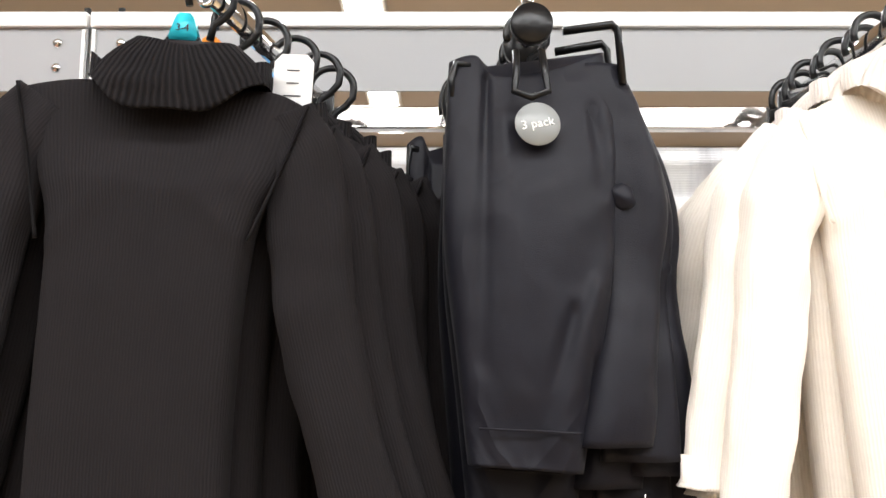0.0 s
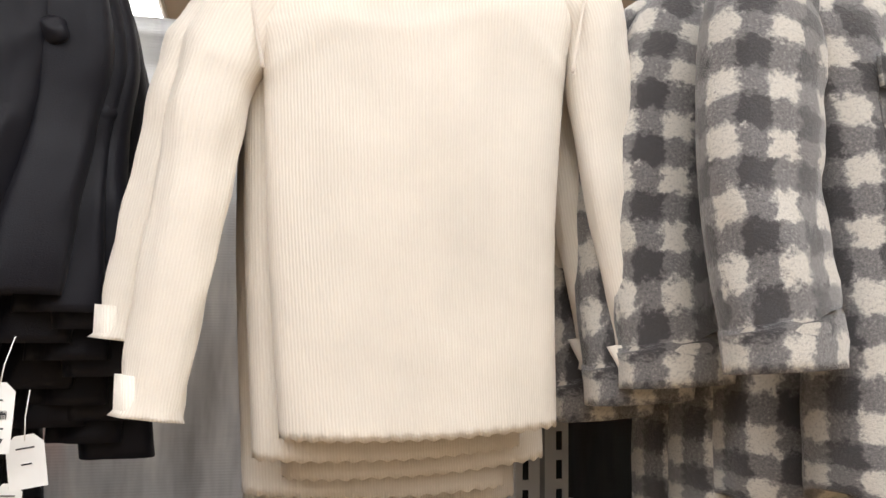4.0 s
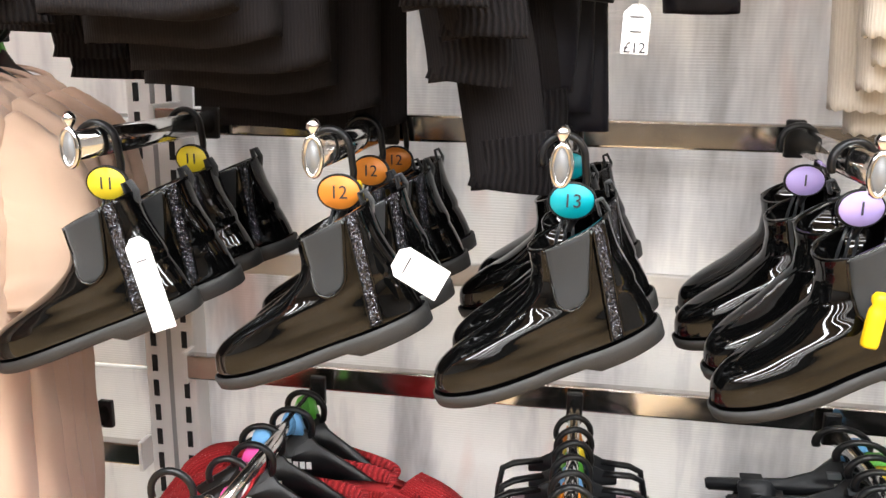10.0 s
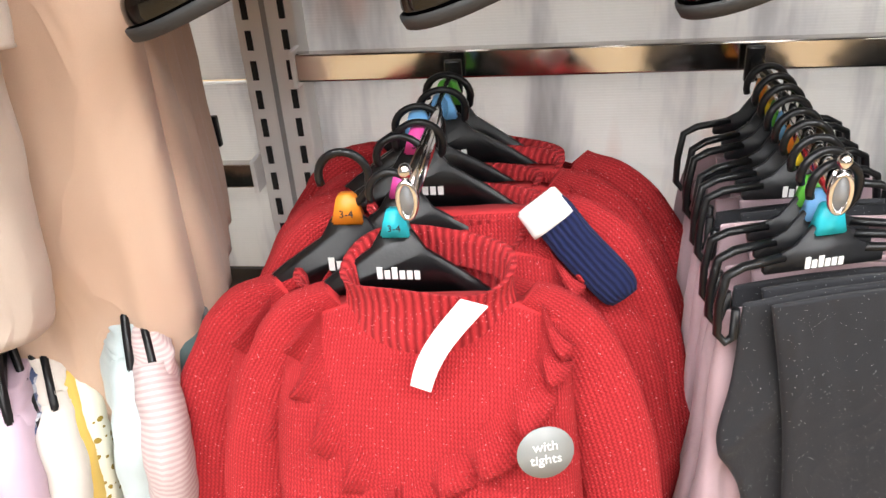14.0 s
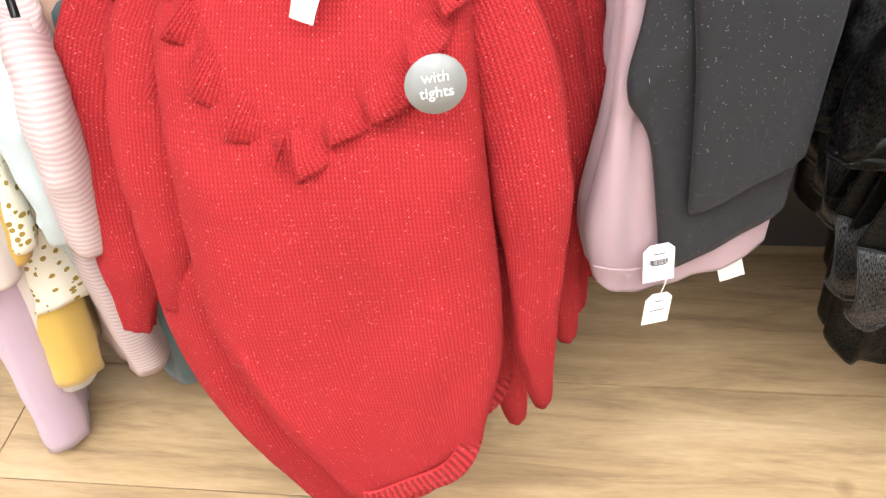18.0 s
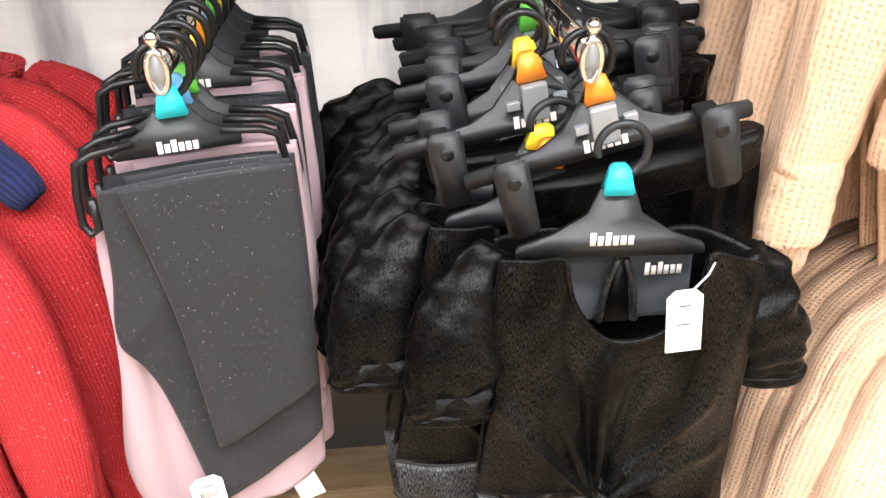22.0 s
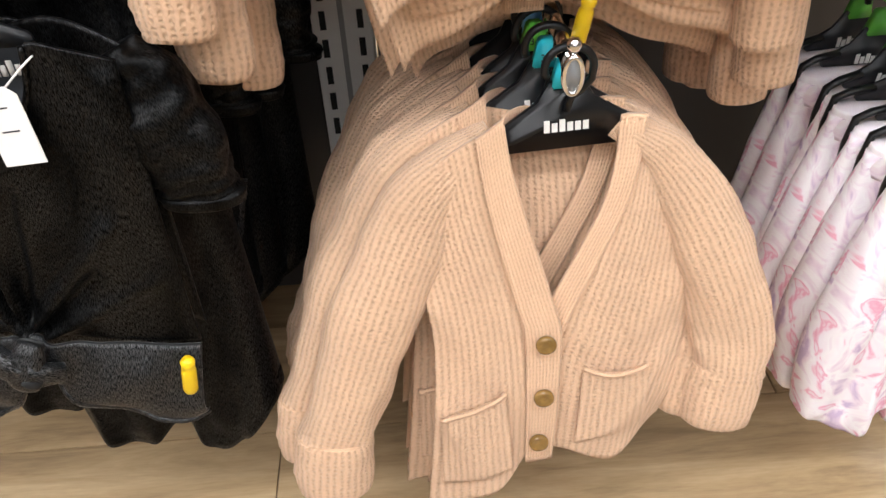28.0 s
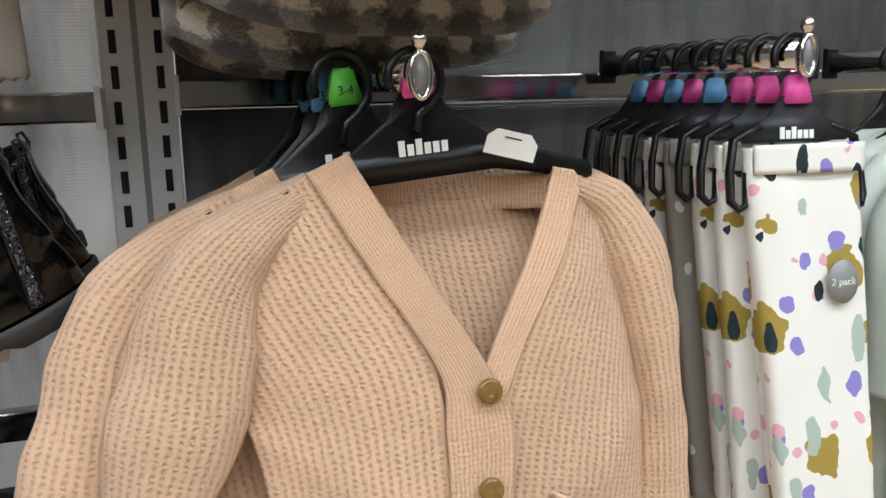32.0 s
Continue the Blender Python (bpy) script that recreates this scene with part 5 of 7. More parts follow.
def make_boot(t, m):
    bm = bmesh.new()
    zs = [0.148 * (i / 44) for i in range(45)]
    rows = [[tuple(m @ boot_point(z, 2 * math.pi * j / 48)) for j in range(48)] for z in zs]
    for off, dz in ((-0.0022, 0.0012), (-0.0034, -0.004), (-0.0045, -0.045)):
        rows.append([tuple(m @ (boot_point(0.148, 2 * math.pi * j / 48, off) + Vector((0, 0, dz)))) for j in range(48)])
    vs = put_grid(bm, rows, True)
    bm.faces.new(vs[-1])
    up = part("boot_upper", bm, M_PATENT, t, "shiny black patent upper")
    bm = bmesh.new()
    rows = []
    for off, z in ((0.0022, 0.0045), (0.0042, 0.003), (0.0045, -0.002), (0.0035, -0.011), (0.0015, -0.0125), (-0.02, -0.0125)):
        row = []
        for j in range(56):
            p = boot_point(0.012, 2 * math.pi * j / 56, off)
            heel = 1.0 if p.x > -0.012 else 0.0
            lift = 0.005 * max(0.0, (-0.105 - p.x) / 0.05) ** 2
            row.append(tuple(m @ Vector((p.x, p.y, z + lift - (0.009 * heel if z < -0.005 else 0.0)))))
        rows.append(row)
    vs = put_grid(bm, rows, True)
    bm.faces.new(vs[-1])
    part("sole", bm, M_SOLE, up, "thick black rubber sole with a low heel")
    for sgn in (-1, 1):
        def gus(u, v, sgn=sgn):
            round_off = math.sqrt(max(0.0, 1 - max(0.0, (v - 0.80) / 0.20) ** 2)) * 0.75 + 0.25
            x = 0.1535 - 0.014 * v + (u - 0.5) * (0.039 - 0.013 * v) * round_off
            return tuple(m @ boot_side(0.147 - 0.080 * v, x, sgn, 0.0016))
        part("elastic_gusset", sheet(12, 16, gus, 0.0012), M_ELASTIC, up, "matt ribbed elastic side panel")

        def rim(k):
            s = k / 34
            if s < 0.4:
                u, v = -0.03, s / 0.4
            elif s < 0.6:
                u, v = -0.03 + 1.06 * (s - 0.4) / 0.2, 1.03
            else:
                u, v = 1.03, 1 - (s - 0.6) / 0.4
            return gus(u, v)
        part("gusset_piping", sweep([rim(k) for k in range(35)], 0.0013, n=6), M_PATENT, up)

        def strip(u, v, sgn=sgn):
            return tuple(m @ boot_side(0.149 - 0.140 * v, 0.1815 - 0.016 * v + (u - 0.5) * 0.0095, sgn, 0.002))
        part("glitter_strip", sheet(6, 30, strip, 0.0012), M_GLITTER, up, "black glitter strip up the side")
        for u in (-0.06, 1.06):
            part("strip_piping", sweep([strip(u, k / 24) for k in range(25)], 0.0010, n=6), M_PATENT, up)
    part("pull_tab", sweep([tuple(m @ Vector(p)) for p in ((0.040, 0, 0.135), (0.0445, 0, 0.152), (0.042, 0, 0.168), (0.037, 0, 0.168), (0.036, 0, 0.150))], 0.0014, 0.006, 8), M_ELASTIC, up)


def boot_pair(colour, size, tag="", tilt=22, price=None, flip=False):
    label = "pair of black patent ankle boots with a %s size %s disc" % (colour, size)
    t = thing("ankle_boots", label, "boots", "hanging ankle boots")
    part("hook", sweep(arc(0, -0.013, 0.0165, 205, 10, 14) + [(0.0185, 0.001, -0.03), (0.017, 0.002, -0.045), (0.012, 0.002, -0.058), (0.006, 0.002, -0.070)], 0.003, 0.0045, 8), M_HANGER, t)
    d = part("size_disc", moved(lathe([(0, -0.0035), (0.0185, -0.003), (0.0195, -0.0015), (0.0195, 0.0015), (0, 0.002)], 30, "y"), Matrix.Translation((0.008, -0.003, -0.046)) @ Matrix.Diagonal((0.88, 1, 0.70, 1))), DISCS[colour], t, colour + " plastic size disc")
    part("disc_rim", sweep([(0.008 + 0.0175 * math.cos(2 * math.pi * k / 30), -0.003, -0.046 + 0.0139 * math.sin(2 * math.pi * k / 30)) for k in range(31)], 0.0012, 0.0025, 6, closed_ends=False), M_HANGER, t)
    part("size_number", lettering(size, 0.0150, pose(0.008, -0.0068, -0.046, 0, 0, 180 if flip else 0)), M_INK, d)
    for x in (-0.006, 0, 0.006):
        part("prong", sweep([(0.006 + x * 0.6, 0.0, -0.058), (0.004 + x, 0.0, -0.074), (x * 1.1, 0.001, -0.105)], 0.0014, n=6), M_HANGER_GREY, t)
    for i, (dx, dy, dz, yaw, ti) in enumerate(((0.0, -0.012, 0.0, 5, tilt), (0.014, 0.058, 0.004, 14, tilt - 3))):
        m = pose(dx, dy, -0.068 + dz, 0, 0, yaw) @ pose(0, 0, 0, 0, -ti, 0) @ Matrix.Diagonal((0.885, 0.92, 0.62, 1)) @ Matrix.Translation((0, 0, -0.148))
        make_boot(t, m)
    if "w" in tag:
        tag_on(t, pose(0.052, -0.050, -0.080, -8, -20, 0), 0.02, 0.075, 1, False, name="swing_tag", barcode=False)
    if "b" in tag:
        tag_on(t, pose(0.060, -0.040, -0.088, -6, -62, 0), 0.026, 0.042, 1, False, price=price, name="swing_tag", barcode=False)
    if "y" in tag:
        security_tag(t, pose(0.004, -0.054, -0.118, 0, 6, 0))
    return t


# ---- dresses, tops, cardigans ----
def tee(name, label, group, material, w=0.15, length=0.5, cube=None, sleeve=0.13, yawed=0.0, category="t-shirt", fold=0.012):
    t = thing(name, label, category, group)
    top_hanger(t, w * 0.8, cube, size="")
    k = [(-0.076, 0.058, 0.022, 0, 0), (-0.090, min(0.10, w * 0.9), 0.028, 0, 0), (-0.112, w * 0.97, 0.030, 0, 0), (-0.16, w, 0.036, 0, -0.004), (-0.23, w * 0.97, 0.04, 0, -0.006), (-0.5 * (length + 0.23), w * 0.98, 0.042, 0, -0.008), (-length, w, 0.044, 0, -0.010)]
    part("body", torso(k, 41, fold, 84, 56, crease=15, drag=1.5), material, t)
    part("neckband", sweep([(0.060 * math.cos(a), -0.004 + 0.027 * math.sin(a), -0.066 - 0.030 * (0.5 - 0.5 * math.sin(a)) - 0.004 * math.cos(a) ** 2) for a in [2 * math.pi * j / 36 for j in range(37)]], 0.0032, 0.0055, 8, closed_ends=False), material, t)
    for s in (-1, 1):
        path = [(s * (w - 0.03), 0, -0.115, 0.036, 0.02), (s * (w + 0.004), -0.004, -0.155, 0.055, 0.026), (s * (w + 0.02), -0.008, -0.11 - sleeve * 0.75, 0.056, 0.026), (s * (w + 0.026), -0.010, -0.115 - sleeve, 0.057, 0.025)]
        part("sleeve", tube(path, 28, 20, 5 + s, 0.006), material, t)
    return t, k


def red_dress(cube="cyan", sticker=True):
    t = thing("knitted_dress", "red sparkly knitted dress with ruffles on a hanger", "dress", "red knitted dresses")
    top_hanger(t, 0.082, cube)
    le = [(-0.085, -0.116), (-0.098, -0.180), (-0.100, -0.290), (-0.100, -0.390), (-0.072, -0.480), (0.000, -0.575)]
    ri = [(0.132, -0.112), (0.140, -0.200), (0.148, -0.290), (0.156, -0.380), (0.156, -0.450), (0.142, -0.512)]
    edges = ([le[0], (-0.04, -0.100), (0.022, -0.098), (0.086, -0.098), ri[0]], [le[-1], (0.030, -0.596), (0.075, -0.572), (0.118, -0.546), ri[-1]], le, ri)
    lean = [(-0.09, -0.008), (-0.16, -0.052), (-0.30, -0.084), (-0.50, -0.118), (-0.65, -0.132)]
    folds = [(-0.09, -0.22, -0.02, -0.30, 0.012, 0.005), (0.14, -0.24, 0.08, -0.32, 0.012, 0.005), (-0.06, -0.42, 0.02, -0.59, 0.016, 0.008), (0.11, -0.36, 0.07, -0.54, 0.016, 0.007), (0.03, -0.38, 0.04, -0.60, 0.014, -0.006)]

    def front(x, z):
        return along(lean, z) - 0.046 * math.sqrt(max(0.0, 1 - min(1.0, abs(x - 0.026) / 0.122) ** 4)) * (0.25 + 0.75 * min(1.0, (-z - 0.1) * 5.0)) - creased(x, z, folds)
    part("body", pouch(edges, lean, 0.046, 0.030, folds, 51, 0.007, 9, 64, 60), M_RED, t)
    low = [(x, z) for x, z in edges[1]]
    up = [(x + 0.12 * (0.04 - x) - 0.003, z + 0.020) for x, z in low]
    rib = coons(up, low, [up[0], low[0]], [up[-1], low[-1]])
    part("hem_rib", sheet(30, 4, lambda u, v: (rib(u, v)[0], along(lean, rib(u, v)[1]) - 0.046 * math.sqrt(max(0.0, 1 - (2 * u - 1) ** 4)) - 0.006, rib(u, v)[1] - 0.002), 0.003), M_RED_RIB, t)
    rows = []
    for kk, z in ((0.80, -0.132), (0.98, -0.120), (1.02, -0.104), (0.99, -0.090), (0.97, -0.078), (1.0, -0.066), (1.02, -0.0635), (0.95, -0.064), (0.90, -0.073), (0.88, -0.093)):
        rows.append([(0.024 + 0.068 * kk * math.cos(a), 0.034 * kk * math.sin(a) - 0.012 - 0.20 * max(0.0, -0.09 - z) * (math.sin(a) < 0), z + 0.012 * math.sin(a) - 0.006 * (math.cos(a) ** 2) * (z > -0.095) + 0.004 * math.sin(3 * a + 1)) for a in [2 * math.pi * j / 60 for j in range(60)]])
    bm = bmesh.new()
    put_grid(bm, rows, True)
    part("collar", bm, M_RED_RIB, t, "high ribbed red collar")
    left = [(-0.050, -0.004, -0.106, 0.018, 0.014), (-0.084, -0.014, -0.136, 0.034, 0.024), (-0.114, -0.032, -0.200, 0.038, 0.026), (-0.126, -0.060, -0.280, 0.034, 0.022), (-0.128, -0.078, -0.350, 0.027, 0.018), (-0.140, -0.088, -0.415, 0.012, 0.010)]
    right = [(0.098, -0.004, -0.103, 0.018, 0.014), (0.132, -0.014, -0.134, 0.034, 0.024), (0.160, -0.034, -0.200, 0.037, 0.026), (0.178, -0.062, -0.280, 0.032, 0.022), (0.184, -0.078, -0.350, 0.026, 0.018), (0.182, -0.090, -0.430, 0.019, 0.014), (0.194, -0.096, -0.525, 0.009, 0.009)]
    for s, path in ((-1, left), (1, right)):
        part("sleeve", tube(path, 32, 48, 6 + s, 0.0055, frill=0.1), M_RED, t)
        line = [(-0.060, -0.098), (-0.056, -0.128), (-0.032, -0.168), (0.006, -0.206)] if s < 0 else [(0.112, -0.096), (0.108, -0.124), (0.078, -0.158), (0.042, -0.186), (0.006, -0.206)]

        def ruffle(u, v, s=s, line=line):
            px, pz = spline(line, u)
            n = u * (5.5 if s > 0 else 4.2) + 0.3 + 0.25 * nz(u * 5, 0.3, 12 + s)
            saw = (0.5 - 0.5 * math.cos(2 * math.pi * n)) ** 0.8
            lift = (0.022 - 0.010 * u) * saw * math.sin(min(1.0, v * 1.3) * math.pi / 2)
            wd = 0.036 + 0.005 * math.sin(u * 13 + s)
            x = px + s * 0.55 * wd * v * (1 - 0.6 * u) + 0.006 * v * math.sin(2 * math.pi * n + 1)
            z = pz - wd * v * (0.55 + 0.45 * u) + 0.004 * v * saw
            return (x, front(max(-0.094, min(0.144, x)), z) - 0.004 - lift - 0.004 * math.sin(v * math.pi), z)
        part("ruffle", sheet(120, 10, ruffle, 0.003), M_RED, t, "gathered red knit ruffle")
    return t


def dress_front(t):
    """What only the front dress carries: a paper strip and a round sticker."""
    part("paper_band", sheet(3, 12, lambda u, v: (0.036 + (0.020 - 0.005 * v) * u + 0.036 * (0.5 - v) - 0.008 * math.sin(3 * v), -0.050 - 0.030 * v - 0.004 * math.sin(3 * v), -0.076 - 0.056 * v - 0.006 * u), 0.0006), M_PAPER, t, "white paper strip", smooth=False)
    m = pose(0.116, -0.112, -0.163, -10, 0, 16)
    d = part("sticker", moved(lathe([(0, -0.0006), (0.0205, -0.0005), (0.0207, 0.0003), (0, 0.0004)], 32, "y"), m), M_STICKER, t, "round grey paper sticker")
    part("sticker_text", lettering("with\ntights", 0.0105, m @ pose(0, -0.0012, 0)), M_LOGO, d)


def fold_legging(name, label, group, top_mat, under_mat, cube):
    """Leggings doubled over a clip-frame hanger."""
    t = thing(name, label, "leggings", group)
    frame_hanger(t, 0.072, cube)
    hang = [(-0.07, -0.004), (-0.2, -0.010), (-0.42, -0.024)]
    over = ([(-0.047, -0.092), (0.015, -0.090), (0.078, -0.092)], [(-0.018, -0.334), (0.03, -0.312), (0.074, -0.288)], [(-0.047, -0.092), (-0.036, -0.150), (-0.026, -0.220), (-0.018, -0.334)], [(0.078, -0.092), (0.079, -0.170), (0.076, -0.230), (0.074, -0.288)])
    part("leg_front", pouch(over, [(z, y - 0.016) for z, y in hang], 0.007, 0.004, [(-0.03, -0.11, -0.01, -0.30, 0.008, 0.002), (0.0, -0.10, 0.04, -0.28, 0.010, -0.0015)], 61, 0.0025, 14, 40, 40), top_mat, t, "sparkly dark legging leg")
    under = ([(-0.062, -0.095), (0.0, -0.092), (0.078, -0.093)], [(-0.030, -0.404), (0.03, -0.374), (0.073, -0.345)], [(-0.062, -0.095), (-0.066, -0.160), (-0.074, -0.221), (-0.052, -0.270), (-0.030, -0.404)], [(0.078, -0.093), (0.080, -0.2), (0.073, -0.345)])
    part("leg_back", pouch(under, [(z, y - 0.004) for z, y in hang], 0.008, 0.004, [(-0.07, -0.222, -0.02, -0.17, 0.010, 0.004), (-0.055, -0.25, -0.02, -0.36, 0.008, 0.004)], 62, 0.004, 16, 40, 40), top_mat, t)
    pink = ([(-0.066, -0.110), (0.0, -0.110), (0.076, -0.110)], [(-0.086, -0.412), (-0.052, -0.432), (0.01, -0.420), (0.073, -0.398)], [(-0.066, -0.110), (-0.074, -0.150), (-0.080, -0.250), (-0.096, -0.350), (-0.086, -0.412)], [(0.076, -0.110), (0.080, -0.22), (0.073, -0.398)])
    part("under_legging", pouch(pink, [(z, y + 0.012) for z, y in hang], 0.012, 0.012, [(-0.076, -0.235, -0.04, -0.235, 0.008, 0.006), (-0.06, -0.25, -0.055, -0.42, 0.007, -0.006), (-0.082, -0.24, -0.080, -0.36, 0.010, 0.005)], 63, 0.006, 18, 48, 44), under_mat, t, "dusty pink legging under it")
    part("cuff_band", sweep([(-0.092 + 0.05 * k / 10, -0.026 - 0.005 * math.sin(math.pi * k / 10), -0.385 - 0.012 * k / 10) for k in range(11)], 0.0012, n=5), under_mat, t)
    return t


def velvet_set():
    """A top on a small hanger that is linked to the clip hanger of its skirt, which hangs askew."""
    t = thing("velvet_outfit", "black velvet twist-front top and skirt on linked hangers", "outfit", "velvet outfits")
    clip_hanger(t, 0.108, "orange")
    askew = pose(0, 0, 0, 0, -13, 0)
    for c in t.children_recursive:
        if not c.name.startswith("hook"):
            c.data.transform(askew)
    skirt = ([(-0.062, -0.120), (0.04, -0.104), (0.138, -0.076)], [(-0.016, -0.585), (0.03, -0.602), (0.075, -0.584), (0.118, -0.606), (0.178, -0.545)], [(-0.062, -0.120), (-0.058, -0.25), (-0.034, -0.45), (-0.016, -0.585)], [(0.138, -0.076), (0.158, -0.18), (0.166, -0.36), (0.178, -0.545)])
    hang = [(-0.07, 0.002), (-0.16, 0.030), (-0.3, 0.030), (-0.6, 0.012)]
    part("skirt", pouch(skirt, hang, 0.024, 0.030, [(0.0, -0.13, 0.0, -0.5, 0.008, 0.005), (0.05, -0.12, 0.06, -0.55, 0.009, -0.007), (0.09, -0.11, 0.11, -0.5, 0.008, 0.006), (0.12, -0.10, 0.145, -0.5, 0.007, -0.006)], 71, 0.013, 30, 64, 44), M_VELVET, t, "gathered black velvet skirt")
    part("waistband", pouch((skirt[0], [(-0.060, -0.150), (0.042, -0.134), (0.142, -0.106)], [(-0.062, -0.120), (-0.060, -0.150)], [(0.138, -0.076), (0.142, -0.106)]), hang, 0.022, 0.026, (), 72, 0.003, 20, 40, 6, top_flat=0.9), M_VELVET, t)
    part("link", moved(boxed(-0.010, 0.010, -0.012, -0.004, -0.080, -0.050, 0.002), askew), M_CLEAR, t, "clear plastic hanger link", smooth=False)
    for x in (-0.022, 0.014):
        part("link_arm", moved(boxed(x, x + 0.010, -0.011, -0.005, -0.068, -0.061, 0.001), askew), M_CLEAR, t, "clear plastic arm of the link", smooth=False)
    tm = pose(0.022, -0.034, -0.055, -2, 2, 0)

    def tp(name, bm, m, label="", parent=None):
        return part(name, bm, m, parent or t, label)
    tp("top_hook", moved(hook_bm(), tm), M_HANGER_GREY)
    out = [(-0.012, -0.045), (0.012, -0.045), (0.020, -0.066), (0.044, -0.082), (0.070, -0.092), (0.072, -0.100), (0.05, -0.101), (-0.05, -0.101), (-0.072, -0.100), (-0.070, -0.092), (-0.044, -0.082), (-0.020, -0.066)]
    tp("top_hanger", moved(slab(out, -0.0035, 0.0035, 0.0012), tm), M_HANGER_GREY, "grey plastic hanger")
    tp("size_cube", moved(cube_bm(), tm), CUBES["cyan"], "cyan plastic size cube")
    tp("logo", moved(logo_bars(0.034, 0.0105, pose(0, -0.0042, -0.085)), tm), M_LOGO)
    lean = [(-0.13, -0.030), (-0.20, -0.036), (-0.30, -0.040), (-0.50, -0.040)]
    folds = [(0.014, -0.378, -0.062, -0.285, 0.006, 0.013), (0.012, -0.374, -0.040, -0.305, 0.0045, -0.011), (0.012, -0.372, -0.024, -0.270, 0.0045, 0.010), (0.014, -0.370, 0.002, -0.255, 0.0045, -0.010), (0.016, -0.370, 0.018, -0.235, 0.0045, 0.012), (0.020, -0.370, 0.044, -0.250, 0.0045, -0.010), (0.024, -0.372, 0.100, -0.290, 0.0065, 0.012), (0.026, -0.376, 0.080, -0.330, 0.0045, -0.009), (0.03, -0.382, 0.12, -0.345, 0.006, 0.008), (-0.06, -0.16, -0.05, -0.26, 0.008, 0.004), (0.13, -0.18, 0.115, -0.28, 0.009, 0.004)]

    def front(x, z):
        return along(lean, z) - 0.026 * max(0.0, 1 - (abs(x - 0.03) / 0.125) ** 3) - creased(x, z, folds) + 0.003 * nz(x * 16, z * 16, 4)
    le, ri = [(-0.065, -0.149), (-0.070, -0.200), (-0.068, -0.262), (-0.076, -0.330), (-0.081, -0.388)], [(0.137, -0.169), (0.138, -0.220), (0.136, -0.290), (0.136, -0.350), (0.136, -0.418)]
    neck = [(-0.065, -0.149), (-0.040, -0.147), (-0.019, -0.146), (-0.011, -0.182), (0.010, -0.212), (0.034, -0.219), (0.062, -0.210), (0.082, -0.182), (0.089, -0.150), (0.112, -0.157), (0.137, -0.169)]
    tp("top_front", drape((neck, [(-0.081, -0.388), (0.014, -0.378), (0.136, -0.418)], le, ri), front, 0.0, 0.0025, 80, 56), M_VELVET)
    tp("neck_binding", sweep([(x, front(x, z) - 0.001, z) for x, z in [spline(neck[2:9], k / 30) for k in range(31)]], 0.0022, n=6), M_VELVET)
    tp("top_back", drape(([(-0.065, -0.147), (-0.019, -0.146), (0.034, -0.160), (0.089, -0.150), (0.137, -0.167)], [(-0.081, -0.390), (0.03, -0.400), (0.136, -0.418)], le, ri), lambda x, z: along(lean, z) + 0.026 - 0.024 * (abs(x - 0.03) / 0.125) ** 3, 0.0, 0.0025, 30, 30), M_VELVET)
    fc = tp("neck_facing", drape(([(-0.016, -0.156), (0.034, -0.166), (0.086, -0.158)], [(-0.016, -0.222), (0.034, -0.230), (0.086, -0.222)], [(-0.016, -0.156), (-0.016, -0.222)], [(0.086, -0.158), (0.086, -0.222)]), lambda x, z: along(lean, z) + 0.018 - 0.012 * (abs(x - 0.034) / 0.05) ** 3, 0.0, 0.001, 20, 8), M_FACING, "grey inner neck facing")
    tp("keyhole", slab([(0.022, -0.228), (0.044, -0.228), (0.037, -0.172), (0.029, -0.172)], -0.0245, -0.022), M_VELVET, parent=fc)
    for x in (0.019, 0.046):
        tp("keyhole_binding", sweep([(0.033 + (x - 0.033) * k, -0.0255, -0.168 - 0.058 * j / 6) for j, k in enumerate((0.2, 0.45, 0.7, 0.85, 0.95, 1.0, 1.05))], 0.003, n=6), M_VELVET_LIT, parent=fc)
    tp("neck_logo", logo_bars(0.030, 0.011, pose(0.066, -0.026, -0.178)), M_LOGO, parent=fc)
    for s, path in ((-1, [(-0.060, -0.018, -0.158, 0.016, 0.012), (-0.078, -0.026, -0.186, 0.032, 0.022), (-0.096, -0.036, -0.225, 0.041, 0.026), (-0.103, -0.042, -0.268, 0.037, 0.022), (-0.102, -0.044, -0.290, 0.034, 0.018)]), (1, [(0.130, -0.016, -0.172, 0.016, 0.012), (0.142, -0.020, -0.196, 0.030, 0.020), (0.154, -0.026, -0.232, 0.036, 0.024), (0.163, -0.030, -0.266, 0.033, 0.020), (0.166, -0.032, -0.284, 0.031, 0.017)])):
        slv = tp("sleeve", tube(path, 34, 36, 7 + s, 0.010), M_VELVET, "short puffed velvet sleeve")
        x, y, z, rx, ry = path[-1]
        tp("sleeve_hem", tube([(x, y, z + 0.004, rx * 1.02, ry * 1.04), (x, y, z - 0.002, rx * 1.03, ry * 1.05), (x, y, z - 0.006, rx * 1.01, ry)], 34, 4, 7 + s, 0.002, close=False), M_VELVET, parent=slv)
